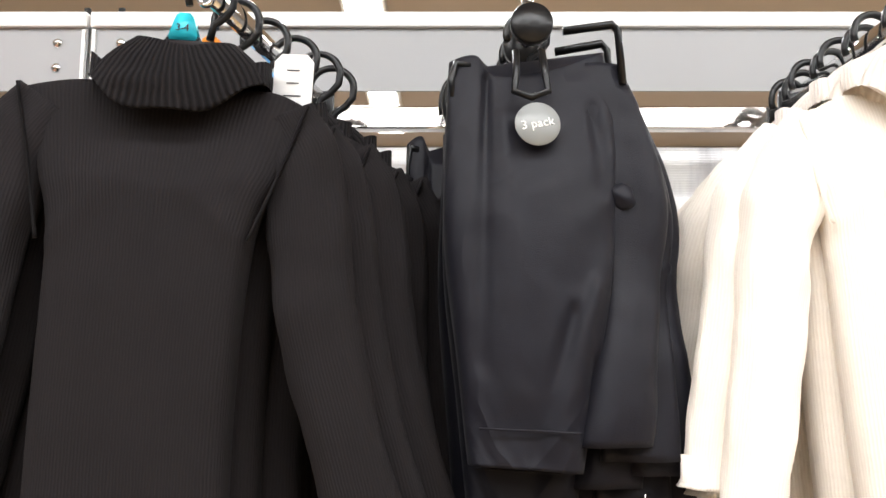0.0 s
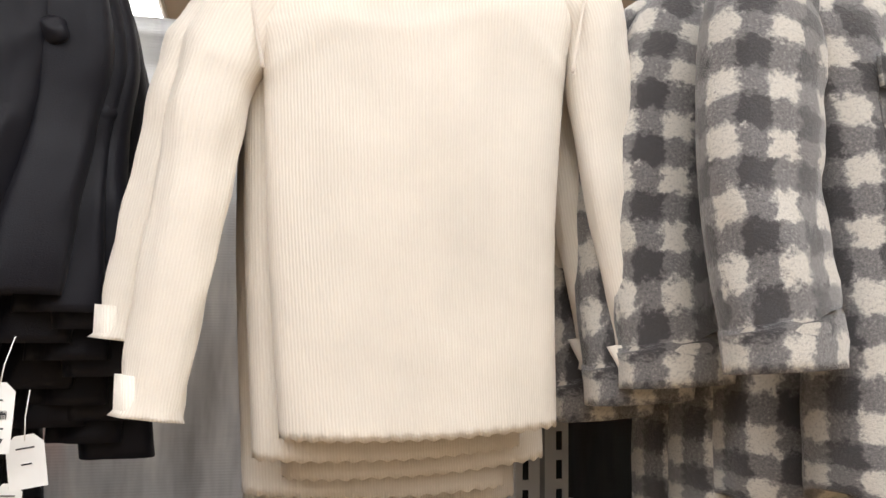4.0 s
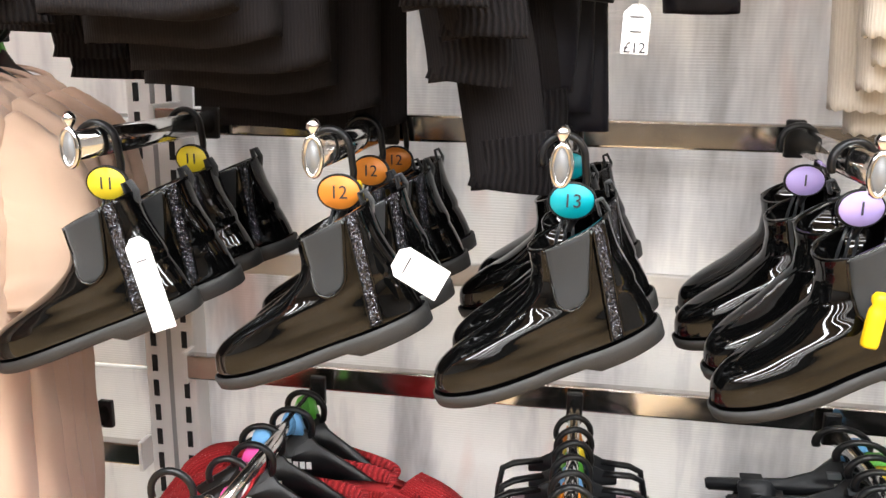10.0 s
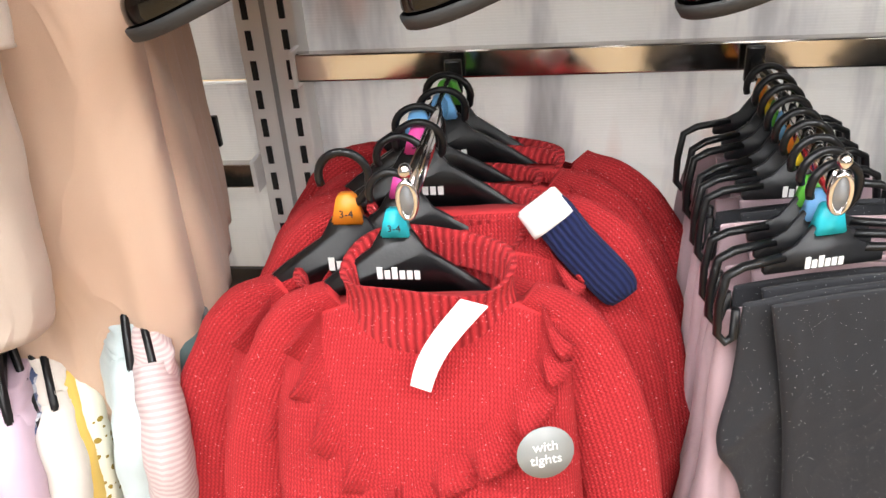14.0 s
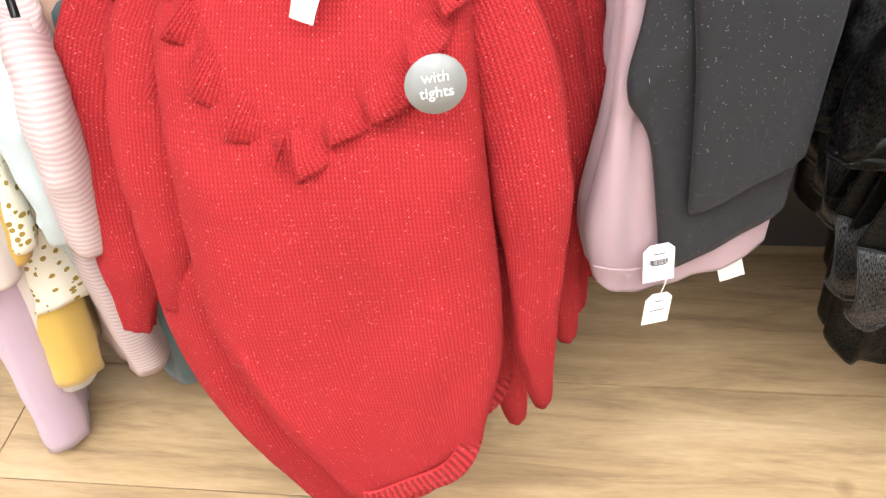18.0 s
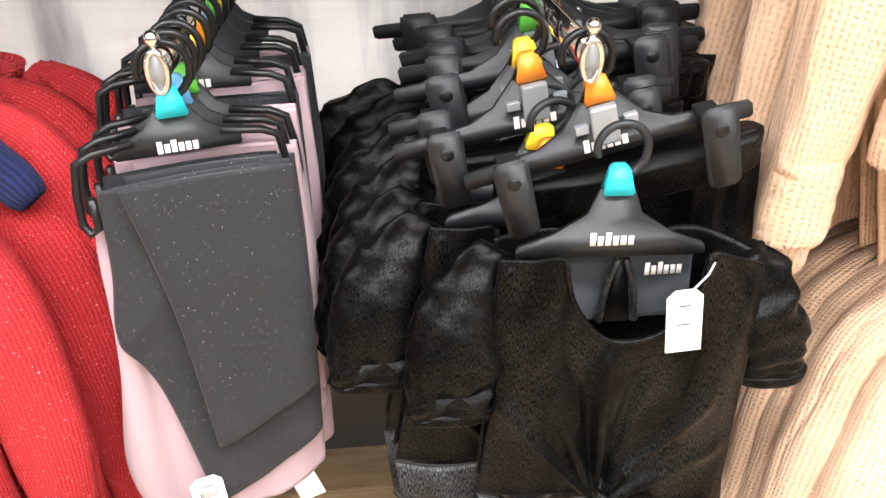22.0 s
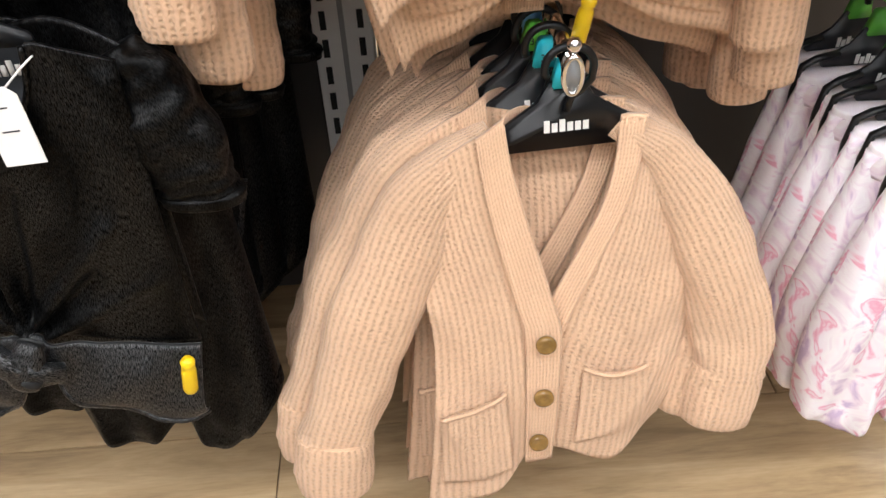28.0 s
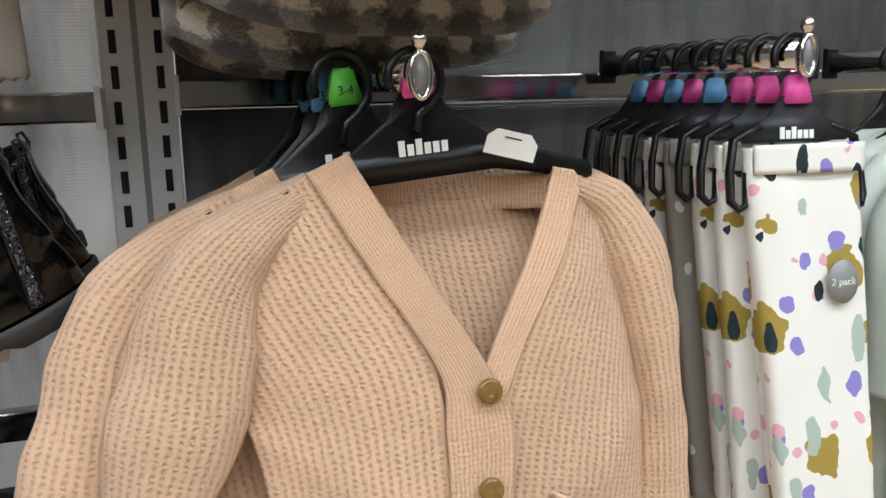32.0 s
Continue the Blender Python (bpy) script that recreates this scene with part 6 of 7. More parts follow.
    for s, tops, low in ((-1, [(-0.083, -0.386), (-0.04, -0.384), (0.012, -0.376)], [(-0.072, -0.454), (-0.045, -0.470), (-0.014, -0.448), (0.010, -0.402)]), (1, [(0.018, -0.376), (0.07, -0.394), (0.138, -0.416)], [(0.020, -0.404), (0.046, -0.452), (0.088, -0.486), (0.128, -0.492)])):
        swag = coons(tops, low, [tops[0], low[0]], [tops[-1], low[-1]])

        def swoop(u, v, swag=swag, s=s):
            x, z = swag(u, v)
            w = u if s > 0 else 1 - u
            return (x, front(x, -0.38) - 0.006 - 0.016 * math.sin(v * math.pi * 0.9) * (0.4 + 0.6 * w) - 0.004 * math.sin(w * 11 + v * 5) * v - 0.003 * nz(x * 40, z * 40, 6), z)
        sw = tp("hem_swag", sheet(34, 16, swoop, 0.003), M_VELVET_LIT, "draped velvet hem, lightened where it catches the light")
        tp("swag_edge", sweep([swoop(k / 30, 1.0) for k in range(31)], 0.0028, n=6), M_VELVET_LIT, parent=sw)
    for a, b in (((-0.004, -0.372), (0.040, -0.402)), ((0.030, -0.366), (0.008, -0.408))):
        path = [(a[0] + (b[0] - a[0]) * k / 8, front(0.014, -0.378) - 0.012 - 0.010 * math.sin(math.pi * k / 8), a[1] + (b[1] - a[1]) * k / 8) for k in range(9)]
        tp("twist_knot", tube([(x, y, z, 0.010 + 0.004 * math.sin(math.pi * k / 8), 0.008) for k, (x, y, z) in enumerate(path)], 18, 16, 3, 0.003), M_VELVET_LIT, "twisted knot at the waist")
    return t


CARD_UP = dict(
    left=([(-0.158, -0.128), (-0.118, -0.100), (-0.072, -0.074)], [(-0.078, -0.428), (-0.047, -0.402), (0.004, -0.388)], [(-0.158, -0.128), (-0.150, -0.180), (-0.121, -0.240), (-0.104, -0.330), (-0.078, -0.428)], [(-0.072, -0.074), (-0.040, -0.130), (-0.002, -0.200), (0.004, -0.290), (0.004, -0.388)]),
    right=([(0.122, -0.084), (0.146, -0.092), (0.166, -0.112)], [(0.026, -0.386), (0.088, -0.404), (0.162, -0.439)], [(0.122, -0.084), (0.092, -0.135), (0.052, -0.200), (0.030, -0.290), (0.026, -0.386)], [(0.166, -0.112), (0.192, -0.180), (0.196, -0.250), (0.186, -0.330), (0.162, -0.439)]),
    back=([(-0.158, -0.126), (-0.050, -0.070), (0.030, -0.082), (0.100, -0.078), (0.166, -0.110)], [(-0.078, -0.430), (0.04, -0.410), (0.162, -0.442)]),
    edge=[(-0.047, -0.062), (-0.018, -0.115), (0.036, -0.208), (0.051, -0.245), (0.047, -0.300), (0.030, -0.389)], seam=[(-0.074, -0.074), (-0.043, -0.130), (0.000, -0.204), (0.003, -0.245), (0.003, -0.300), (0.003, -0.389)],
    far_edge=[(0.101, -0.078), (0.078, -0.130), (0.034, -0.210), (0.018, -0.262)], far_seam=[(0.127, -0.083), (0.102, -0.135), (0.058, -0.206), (0.034, -0.270)],
    lean=[(-0.06, 0.004), (-0.10, -0.006), (-0.20, -0.030), (-0.30, -0.044), (-0.44, -0.050)], centre=0.02,
    buttons=[(0.033, -0.220), (0.030, -0.286), (0.026, -0.352)],
    pockets=[([(-0.090, -0.312), (-0.021, -0.300)], [(-0.070, -0.394), (-0.008, -0.384)]), ([(0.078, -0.300), (0.138, -0.322)], [(0.052, -0.388), (0.140, -0.412)])],
    sleeves=[([(-0.066, 0.016, -0.084, 0.010, 0.014), (-0.112, 0.012, -0.112, 0.022, 0.022), (-0.146, 0.002, -0.156, 0.035, 0.026), (-0.164, -0.014, -0.225, 0.041, 0.026), (-0.187, -0.026, -0.300, 0.031, 0.022), (-0.200, -0.030, -0.375, 0.0225, 0.018)], (-0.204, -0.030, -0.424)), ([(0.108, 0.018, -0.090, 0.010, 0.014), (0.144, 0.016, -0.108, 0.020, 0.020), (0.170, 0.010, -0.155, 0.029, 0.024), (0.188, 0.006, -0.240, 0.024, 0.026), (0.192, 0.000, -0.320, 0.020, 0.024), (0.188, -0.008, -0.395, 0.021, 0.022)], (0.192, -0.010, -0.470))],
    hanger=(0.122, 5.0, (0.0, 0.006, 0.010)), folds=[(-0.12, -0.24, -0.03, -0.29, 0.012, 0.004), (-0.15, -0.16, -0.10, -0.26, 0.014, -0.004), (0.19, -0.25, 0.10, -0.30, 0.016, 0.004), (0.05, -0.22, 0.12, -0.15, 0.016, 0.003), (-0.10, -0.35, -0.03, -0.40, 0.012, 0.004), (0.16, -0.36, 0.09, -0.41, 0.014, 0.004)])
CARD_LOW = dict(
    left=([(-0.128, -0.112), (-0.094, -0.082), (-0.068, -0.066)], [(-0.128, -0.437), (-0.064, -0.400), (-0.034, -0.356)], [(-0.128, -0.112), (-0.122, -0.160), (-0.112, -0.235), (-0.118, -0.330), (-0.128, -0.437)], [(-0.068, -0.066), (-0.060, -0.120), (-0.040, -0.195), (-0.033, -0.270), (-0.034, -0.356)]),
    right=([(0.060, -0.062), (0.078, -0.074), (0.100, -0.110)], [(-0.018, -0.352), (0.045, -0.376), (0.084, -0.330)], [(0.060, -0.062), (0.042, -0.120), (0.010, -0.195), (-0.014, -0.270), (-0.018, -0.352)], [(0.100, -0.110), (0.120, -0.165), (0.120, -0.220), (0.108, -0.270), (0.084, -0.330)]),
    back=([(-0.128, -0.110), (-0.050, -0.062), (0.0, -0.076), (0.044, -0.066), (0.100, -0.108)], [(-0.126, -0.440), (-0.03, -0.38), (0.086, -0.340)]),
    edge=[(-0.048, -0.052), (-0.040, -0.100), (-0.012, -0.196), (-0.006, -0.225), (-0.008, -0.280), (-0.013, -0.358)], seam=[(-0.070, -0.066), (-0.062, -0.120), (-0.043, -0.196), (-0.036, -0.225), (-0.036, -0.280), (-0.037, -0.360)],
    far_edge=[(0.043, -0.058), (0.030, -0.120), (-0.014, -0.198), (-0.026, -0.240)], far_seam=[(0.064, -0.060), (0.050, -0.120), (0.010, -0.196), (-0.012, -0.246)],
    lean=[(-0.05, 0.004), (-0.10, -0.014), (-0.20, -0.050), (-0.30, -0.075), (-0.45, -0.090)], centre=-0.015,
    buttons=[(-0.020, -0.228), (-0.022, -0.280), (-0.026, -0.330)],
    pockets=[([(-0.110, -0.302), (-0.054, -0.276)], [(-0.112, -0.392), (-0.048, -0.368)]), ([(0.014, -0.262), (0.070, -0.268)], [(0.008, -0.346), (0.072, -0.332)])],
    sleeves=[([(-0.056, 0.014, -0.074, 0.010, 0.014), (-0.092, 0.008, -0.100, 0.022, 0.022), (-0.124, -0.008, -0.138, 0.034, 0.026), (-0.156, -0.038, -0.200, 0.037, 0.030), (-0.185, -0.066, -0.270, 0.034, 0.026), (-0.205, -0.084, -0.318, 0.031, 0.024)], (-0.212, -0.092, -0.366)), ([(0.040, 0.014, -0.070, 0.010, 0.014), (0.072, 0.008, -0.094, 0.022, 0.022), (0.102, -0.006, -0.136, 0.033, 0.026), (0.130, -0.030, -0.195, 0.036, 0.030), (0.144, -0.050, -0.245, 0.034, 0.026), (0.140, -0.066, -0.285, 0.030, 0.024)], (0.134, -0.076, -0.330))],
    hanger=(0.085, 3.0, (-0.002, 0.006, 0.006)), folds=[(-0.11, -0.20, -0.05, -0.28, 0.014, 0.005), (-0.10, -0.12, -0.09, -0.24, 0.014, -0.004), (0.11, -0.18, 0.04, -0.26, 0.016, 0.006), (0.02, -0.24, 0.07, -0.13, 0.014, 0.004), (-0.11, -0.30, -0.06, -0.40, 0.012, 0.005), (0.08, -0.27, 0.03, -0.36, 0.012, 0.005)])


def cardigan(spec, cube, label="peach ribbed knit cardigan with horn buttons on a hanger"):
    t = thing("knit_cardigan", label, "cardigan", "peach cardigans")
    hw, roll, at = spec["hanger"]
    top_hanger(t, hw, cube)
    for c in t.children_recursive:
        if not c.name.startswith("hook"):
            c.data.transform(pose(*at) @ pose(0, 0, 0, 0, -roll, 0) @ Matrix.Translation((0, 0, 0.012)))

    def front(x, z):
        side = min(1.4, abs(x - spec["centre"]) / 0.15)
        return along(spec["lean"], z) + 0.034 * side ** 4 - creased(x, z, spec["folds"]) + 0.004 * nz(x * 14, z * 5, 81) + 0.0016 * nz(x * 40, z * 30, 83)
    for key in ("right", "left"):
        top, low, le, ri = spec[key]
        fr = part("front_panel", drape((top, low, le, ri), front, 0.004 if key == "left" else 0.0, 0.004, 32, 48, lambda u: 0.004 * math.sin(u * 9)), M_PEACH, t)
        pt, pb = spec["pockets"][0 if key == "left" else 1]
        pocket = coons(pt, pb, [pt[0], pb[0]], [pt[-1], pb[-1]])

        def laid(u, v, pocket=pocket, extra=0.008 if key == "left" else 0.004):
            x, z = pocket(u, v)
            return (x, front(x, z) - extra - 0.005 * math.sin(math.pi * u) * (1 - v), z - 0.003 * math.sin(math.pi * u) * (1 - v))
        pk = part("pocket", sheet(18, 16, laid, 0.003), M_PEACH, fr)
        part("pocket_edge", sweep([laid(i / 18, 0.0) for i in range(19)], 0.0026, n=6), M_PEACH_BAND, pk)
    for a, b, proud in ((spec["far_edge"], spec["far_seam"], 0.003), (spec["edge"], spec["seam"], 0.0085)):
        if a[0][0] > b[0][0]:
            a, b = b, a
        part("neck_band", drape(([a[0], b[0]], [a[-1], b[-1]], a, b), front, proud, 0.005, 10, 44), M_PEACH_BAND, t, "smooth knitted neck band")
    top, low = spec["back"]
    part("back_panel", drape((top, low, spec["left"][2], spec["right"][3]), lambda x, z: along(spec["lean"], z) + 0.040 + 0.004 * nz(x * 9, z * 4, 85) - 0.008 * min(1.4, abs(x - spec["centre"]) / 0.15) ** 4, 0.0, 0.004, 40, 40), M_PEACH, t)
    (x0, z0), (x1, z1) = spec["edge"][0], spec["far_edge"][0]
    part("back_neck_band", sheet(26, 6, lambda u, v: (x0 + (x1 - x0) * u, 0.030 + 0.008 * math.sin(math.pi * u) - 0.026 * abs(2 * u - 1) ** 3, z0 + (z1 - z0) * u - 0.004 - 0.026 * v - 0.010 * math.sin(math.pi * u)), 0.004), M_PEACH_BAND, t, "folded band at the back of the neck")
    for k, (path, end) in enumerate(spec["sleeves"]):
        slv = part("sleeve", tube(path, 32, 44, 9 + k, 0.0055), M_PEACH, t)
        x, y, z, rx, ry = path[-1]
        dx, dy, dz = end[0] - x, end[1] - y, end[2] - z
        part("cuff", tube([(x + dx * f, y + dy * f, z + dz * f, rx * g, ry * g) for f, g in ((-0.25, 1.06), (0.0, 1.14), (0.35, 1.15), (0.75, 1.13), (1.0, 1.06))], 32, 12, 3 + k, 0.003), M_PEACH, slv, "turned-back cuff")
    for x, z in spec["buttons"]:
        part("button", moved(lathe([(0, -0.0026), (0.0032, -0.0024), (0.0064, -0.0042), (0.0082, -0.0036), (0.0088, -0.001), (0.0082, 0.0012), (0, 0.0014)], 22, "y"), pose(x, front(x, z) - 0.0125, z, -8, 0, 0)), M_BUTTON, t, "marbled horn button")
    return t


def strip_legging(material, label, cube="blue", text=None):
    t = thing("printed_leggings", label, "leggings", "printed leggings")
    frame_hanger(t, 0.052, cube)
    k = [(-0.082, 0.046, 0.010, 0, -0.006), (-0.11, 0.048, 0.012, 0, -0.008), (-0.20, 0.046, 0.014, 0.004, -0.012), (-0.30, 0.043, 0.014, 0.010, -0.016), (-0.40, 0.040, 0.014, 0.016, -0.020)]
    part("legging", torso(k, 91, 0.004, 40, 36, 0.55, crease=20), material, t)
    k2 = [(-0.085, 0.044, 0.008, 0.006, 0.010), (-0.20, 0.045, 0.010, 0.014, 0.010), (-0.32, 0.042, 0.010, 0.022, 0.008), (-0.435, 0.040, 0.010, 0.030, 0.004)]
    part("inner_leg", torso(k2, 92, 0.004, 36, 30, 0.55, crease=20), material, t)
    part("waistband", sheet(16, 5, lambda u, v: (-0.046 + 0.092 * u, -0.020 - 0.004 * math.sin(math.pi * u), -0.080 - 0.022 * v), 0.004), material, t)
    if text:
        d = part("sticker", moved(lathe([(0, -0.0006), (0.0165, -0.0005), (0.0167, 0.0003), (0, 0.0004)], 30, "y"), Matrix.Translation((0.022, -0.0285, -0.185)) @ Matrix.Diagonal((0.8, 1, 1, 1))), M_STICKER, t, "oval grey paper sticker")
        part("sticker_text", lettering(text, 0.008, pose(0.022, -0.0296, -0.185)), M_LOGO, d)
    return t


def print_trousers():
    """Soft printed trousers gathered at the waist, on a clip hanger."""
    t = thing("printed_trousers", "pink and white watercolour print trousers on a clip hanger", "trousers", "watercolour trousers")
    frame_hanger(t, 0.062, "green")
    hang = [(-0.08, -0.006), (-0.2, -0.018), (-0.4, -0.026)]
    for k, (x0, x1) in enumerate(((-0.064, 0.004), (-0.002, 0.066))):
        s = -1 if k == 0 else 1
        edges = ([(x0, -0.084), ((x0 + x1) / 2, -0.082), (x1, -0.084)], [(x0 - 0.034 * (k == 0), -0.340 - 0.03 * k), ((x0 + x1) / 2 + 0.01 * s, -0.372), (x1 + 0.040 * k, -0.345)], [(x0, -0.084), (x0 - 0.022 * (k == 0), -0.16), (x0 - 0.040 * (k == 0), -0.26), (x0 - 0.034 * (k == 0), -0.340 - 0.03 * k)], [(x1, -0.084), (x1 + 0.022 * k, -0.16), (x1 + 0.044 * k, -0.27), (x1 + 0.040 * k, -0.345)])
        folds = [((x0 + x1) / 2 + d, -0.09, (x0 + x1) / 2 + 1.6 * d + 0.01 * s, -0.34, 0.006, a) for d, a in ((-0.022, 0.008), (-0.010, -0.007), (0.004, 0.008), (0.016, -0.007), (0.026, 0.006))]
        part("leg", pouch(edges, hang, 0.022, 0.020, folds, 93 + k, 0.012, 26, 44, 44), M_PINKFLORAL, t)
    part("waistband", pouch(([(-0.064, -0.080), (0.0, -0.078), (0.066, -0.080)], [(-0.068, -0.106), (0.0, -0.104), (0.070, -0.106)], [(-0.064, -0.080), (-0.068, -0.106)], [(0.066, -0.080), (0.070, -0.106)]), hang, 0.018, 0.014, (), 95, 0.006, 60, 60, 6, top_flat=0.9), M_PINKFLORAL, t)
    return t


def soft_bundle(name, label, group, category, material, w, length, seed, cube=None, fold=0.012, crease=20, depth=0.03):
    """A plain hanging garment seen among others."""
    t = thing(name, label, category, group)
    top_hanger(t, min(0.11, w), cube, size="", logo=False)
    k = [(-0.085, min(0.05, w * 0.6), 0.018, 0, 0), (-0.10, w * 0.8, 0.022, 0, 0), (-0.125, w, depth * 0.8, 0, 0), (-0.22, w * 1.02, depth, 0, -0.004), (-0.5 * (0.22 + length), w * 1.02, depth, 0, -0.006), (-length, w * 1.05, depth, 0, -0.006)]
    part("body", torso(k, seed, fold, 60, 40, 0.62, hem=lambda u, s: 0.006 * math.sin(u * 8), crease=crease), material, t)
    for s in (-1, 1):
        path = [(s * (w - 0.03), 0, -0.118, 0.026, 0.018), (s * (w + 0.004), -0.004, -0.165, 0.036, 0.022), (s * (w + 0.012), -0.008, -0.24, 0.034, 0.022), (s * (w + 0.014), -0.010, -0.32, 0.030, 0.02)]
        part("sleeve", tube(path, 22, 22, seed + s, 0.006), material, t)
    return t


# ---- top row ----
def recolour(ob, cube):
    """Another size cube on a copy."""
    for c in ob.children:
        if c.name.startswith("size_cube"):
            c.material_slots[0].link = "OBJECT"
            c.material_slots[0].material = CUBES[cube]
            tagged(c, label=cube + " plastic size cube")


def depth_row(front, arm, gaps, lean=0.0, yaw=0.0, roll=0.0, seed=1, grow=0.0, dx=0.0, cubes=(), spread=5.0, growx=None, back_roll=None, base=(1.0, 1.0), shift=(), drop=0.0):
    """The front thing at the arm's end and copies behind it, gap by gap, each a little askew."""
    rnd = random.Random(seed)
    x, z, y0, y1 = ARMS[arm]
    front.matrix_world = pose(x + dx, y0 + 0.012, z + 0.0005 + drop, -lean, roll, yaw)
    front.matrix_world = front.matrix_world @ Matrix.Diagonal((base[0], 1, base[1], 1))
    out, y = [], y0 + 0.012
    for n, g in enumerate(gaps):
        y += g
        size = Matrix.Diagonal((base[0] + (grow * 0.5 if growx is None else growx) * (n + 1), 1, base[1] + grow * (n + 1), 1))
        xs = x + SKEW.get(arm, 0.0) * (y - y0) / (y1 - y0)
        if y > y1 - 0.035:
            break
        c = copy_thing(front, pose(xs + (shift[n] if n < len(shift) else 0.0) + rnd.uniform(-0.001, 0.001), y, z + 0.0005 + drop, -lean * 0.75 + rnd.uniform(-1.0, 1.0), (roll * 0.3 if back_roll is None else back_roll) + rnd.uniform(-1.5, 1.5), yaw * 0.6 + rnd.uniform(-spread, spread)) @ size)
        if cubes:
            recolour(c, cubes[n % len(cubes)])
        out.append(c)
    return out


def pulled(ob, name, fx=1.0, fy=1.0, fz=1.0, shear=0.0, top=-0.11, side=0):
    """Stretch the parts of that name on a copy, from their upper end down; side: -1 or 1 for one of two."""
    for c in ob.children:
        if c.name.split(".")[0] == name and (not side or side * sum(b[0] for b in c.bound_box) > 0):
            m = Matrix.Diagonal((fx, fy, fz, 1))
            m[0][2] = -shear
            c.matrix_basis = Matrix.Translation((0, 0, top)) @ m @ Matrix.Translation((0, 0, -top)) @ c.matrix_basis


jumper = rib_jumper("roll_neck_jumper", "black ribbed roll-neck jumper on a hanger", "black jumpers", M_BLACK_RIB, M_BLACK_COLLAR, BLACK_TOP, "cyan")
jumpers = depth_row(jumper, "jumper", [0.045, 0.04, 0.04, 0.04, 0.04], 0, 0, 0, 3, 0.036, growx=0.050, cubes=("orange", "blue", "blue", "green", "yellow"), spread=4, shift=(0, 0.008, 0.022, 0.030, 0.032))
for i, j in enumerate(jumpers):
    pulled(j, "sleeve", 1, 1, (1.0, 1.0, 1.0, 1.18, 1.02)[i], (0.0, -0.06, -0.14, -0.13, -0.2)[i], side=1)
tag_on(jumper, pose(0.066, 0.004, -0.060, 8, 6, -12), 0.033, 0.05, 3, False, name="swing_tag", barcode=False)
pack = leggings_pack()
packs = depth_row(pack, "leggings", [0.045, 0.045, 0.04, 0.04], 2, 0, 0, 4, 0.10, growx=0.0)
packs[-1].matrix_world = pose(0.010, 0.860, ARMS["leggings"][1] + 0.0005, -1, 0, 2) @ Matrix.Diagonal((0.72, 1, 1.58, 1))
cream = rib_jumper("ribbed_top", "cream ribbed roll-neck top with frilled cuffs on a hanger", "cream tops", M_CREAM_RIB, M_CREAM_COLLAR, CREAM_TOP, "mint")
creams = depth_row(cream, "cream", [0.03, 0.028, 0.03, 0.028, 0.03, 0.03, 0.028], 0, 0, 0, 5, 0.042, growx=0.015, cubes=("cyan", "orange", "blue", "green"), spread=5, shift=(-0.012, -0.006, -0.014, -0.008, -0.016, -0.01, -0.014))
for i, j in enumerate(creams):
    pulled(j, "sleeve", 1, 1, 0.80 - 0.03 * i, side=-1)
    pulled(j, "sleeve", 1, 1, 0.92 - 0.03 * i, side=1)
plaid = plaid_jacket()
depth_row(plaid, "plaid", [0.065, 0.06, 0.055], 3, 12, 0, 6, 0.04)
salmon = soft_bundle("jersey_top", "salmon pink jersey top on a hanger", "salmon tops", "top", M_SALMON, 0.15, 0.515, 101, None, 0.012, 12, 0.04)
depth_row(salmon, "salmon", [0.06, 0.06, 0.06], 4, 0, 0, 7)

tag_on(pack, pose(0.066, -0.066, -0.425, -3, 2, 8), 0.020, 0.046, 3, True, "\u00a37", name="price_tag")
tag_on(pack, pose(0.076, -0.040, -0.462, -3, -8, 10), 0.024, 0.036, 2, True, name="swing_tag", barcode=False)
tag_on(pack, pose(0.050, 0.030, -0.505, -3, 2, 0), 0.020, 0.036, 2, True, "\u00a312", name="price_tag", barcode=False)

# ---- boots ----
for arm, colour, size, tag, dy, yaw, second in (("b11", "yellow", "11", "w", 0.035, 3, ("yellow", 0.830)), ("b12", "orange", "12", "b", 0.040, 2, ("orange", 0.793)), ("b13", "teal", "13", "", 0.045, 5, ("teal", 0.880)), ("b1", "lilac", "1", "y", 0.055, 8, ("lilac", 0.835)), ("b2", "lilac", "1", "", 0.060, 9, ("green", 0.846))):
    bx, bz, by0, by1 = ARMS[arm]
    b = boot_pair(colour, size, tag)
    b.matrix_world = pose(bx, by0 + dy, bz + 0.0005, 0, 0, yaw)
    if arm == "b2":
        card = part("price_label", moved(slab([(-0.013, -0.008), (0.013, -0.008), (0.013, 0.008), (-0.013, 0.008)], -0.0004, 0.0004), pose(0.010, 0.028, -0.186, -10, 4, -12)), M_PAPER, b, "white price label", smooth=False)
        part("price_text", lettering("\u00a314", 0.010, pose(0.010, 0.0272, -0.186, -10, 4, -12)), M_INK, card)
    second, sy = second
    b2 = boot_pair(second, "2" if second == "green" else size, "", 20, flip=arm == "b13")
    if arm == "b12":
        security_tag(b2, pose(0.015, -0.060, -0.068, 0, -6, 0))
    b2.matrix_world = pose(bx + SKEW.get(arm, 0.0) * (sy - by0) / (by1 - by0) - 0.006, sy, bz + 0.0005, 0, 0, yaw - 6)
    if arm == "b12":
        b3 = boot_pair(colour, size, "", 20)
        b3.matrix_world = pose(bx - 0.002, 0.876, bz + 0.0005, 0, 0, 4)

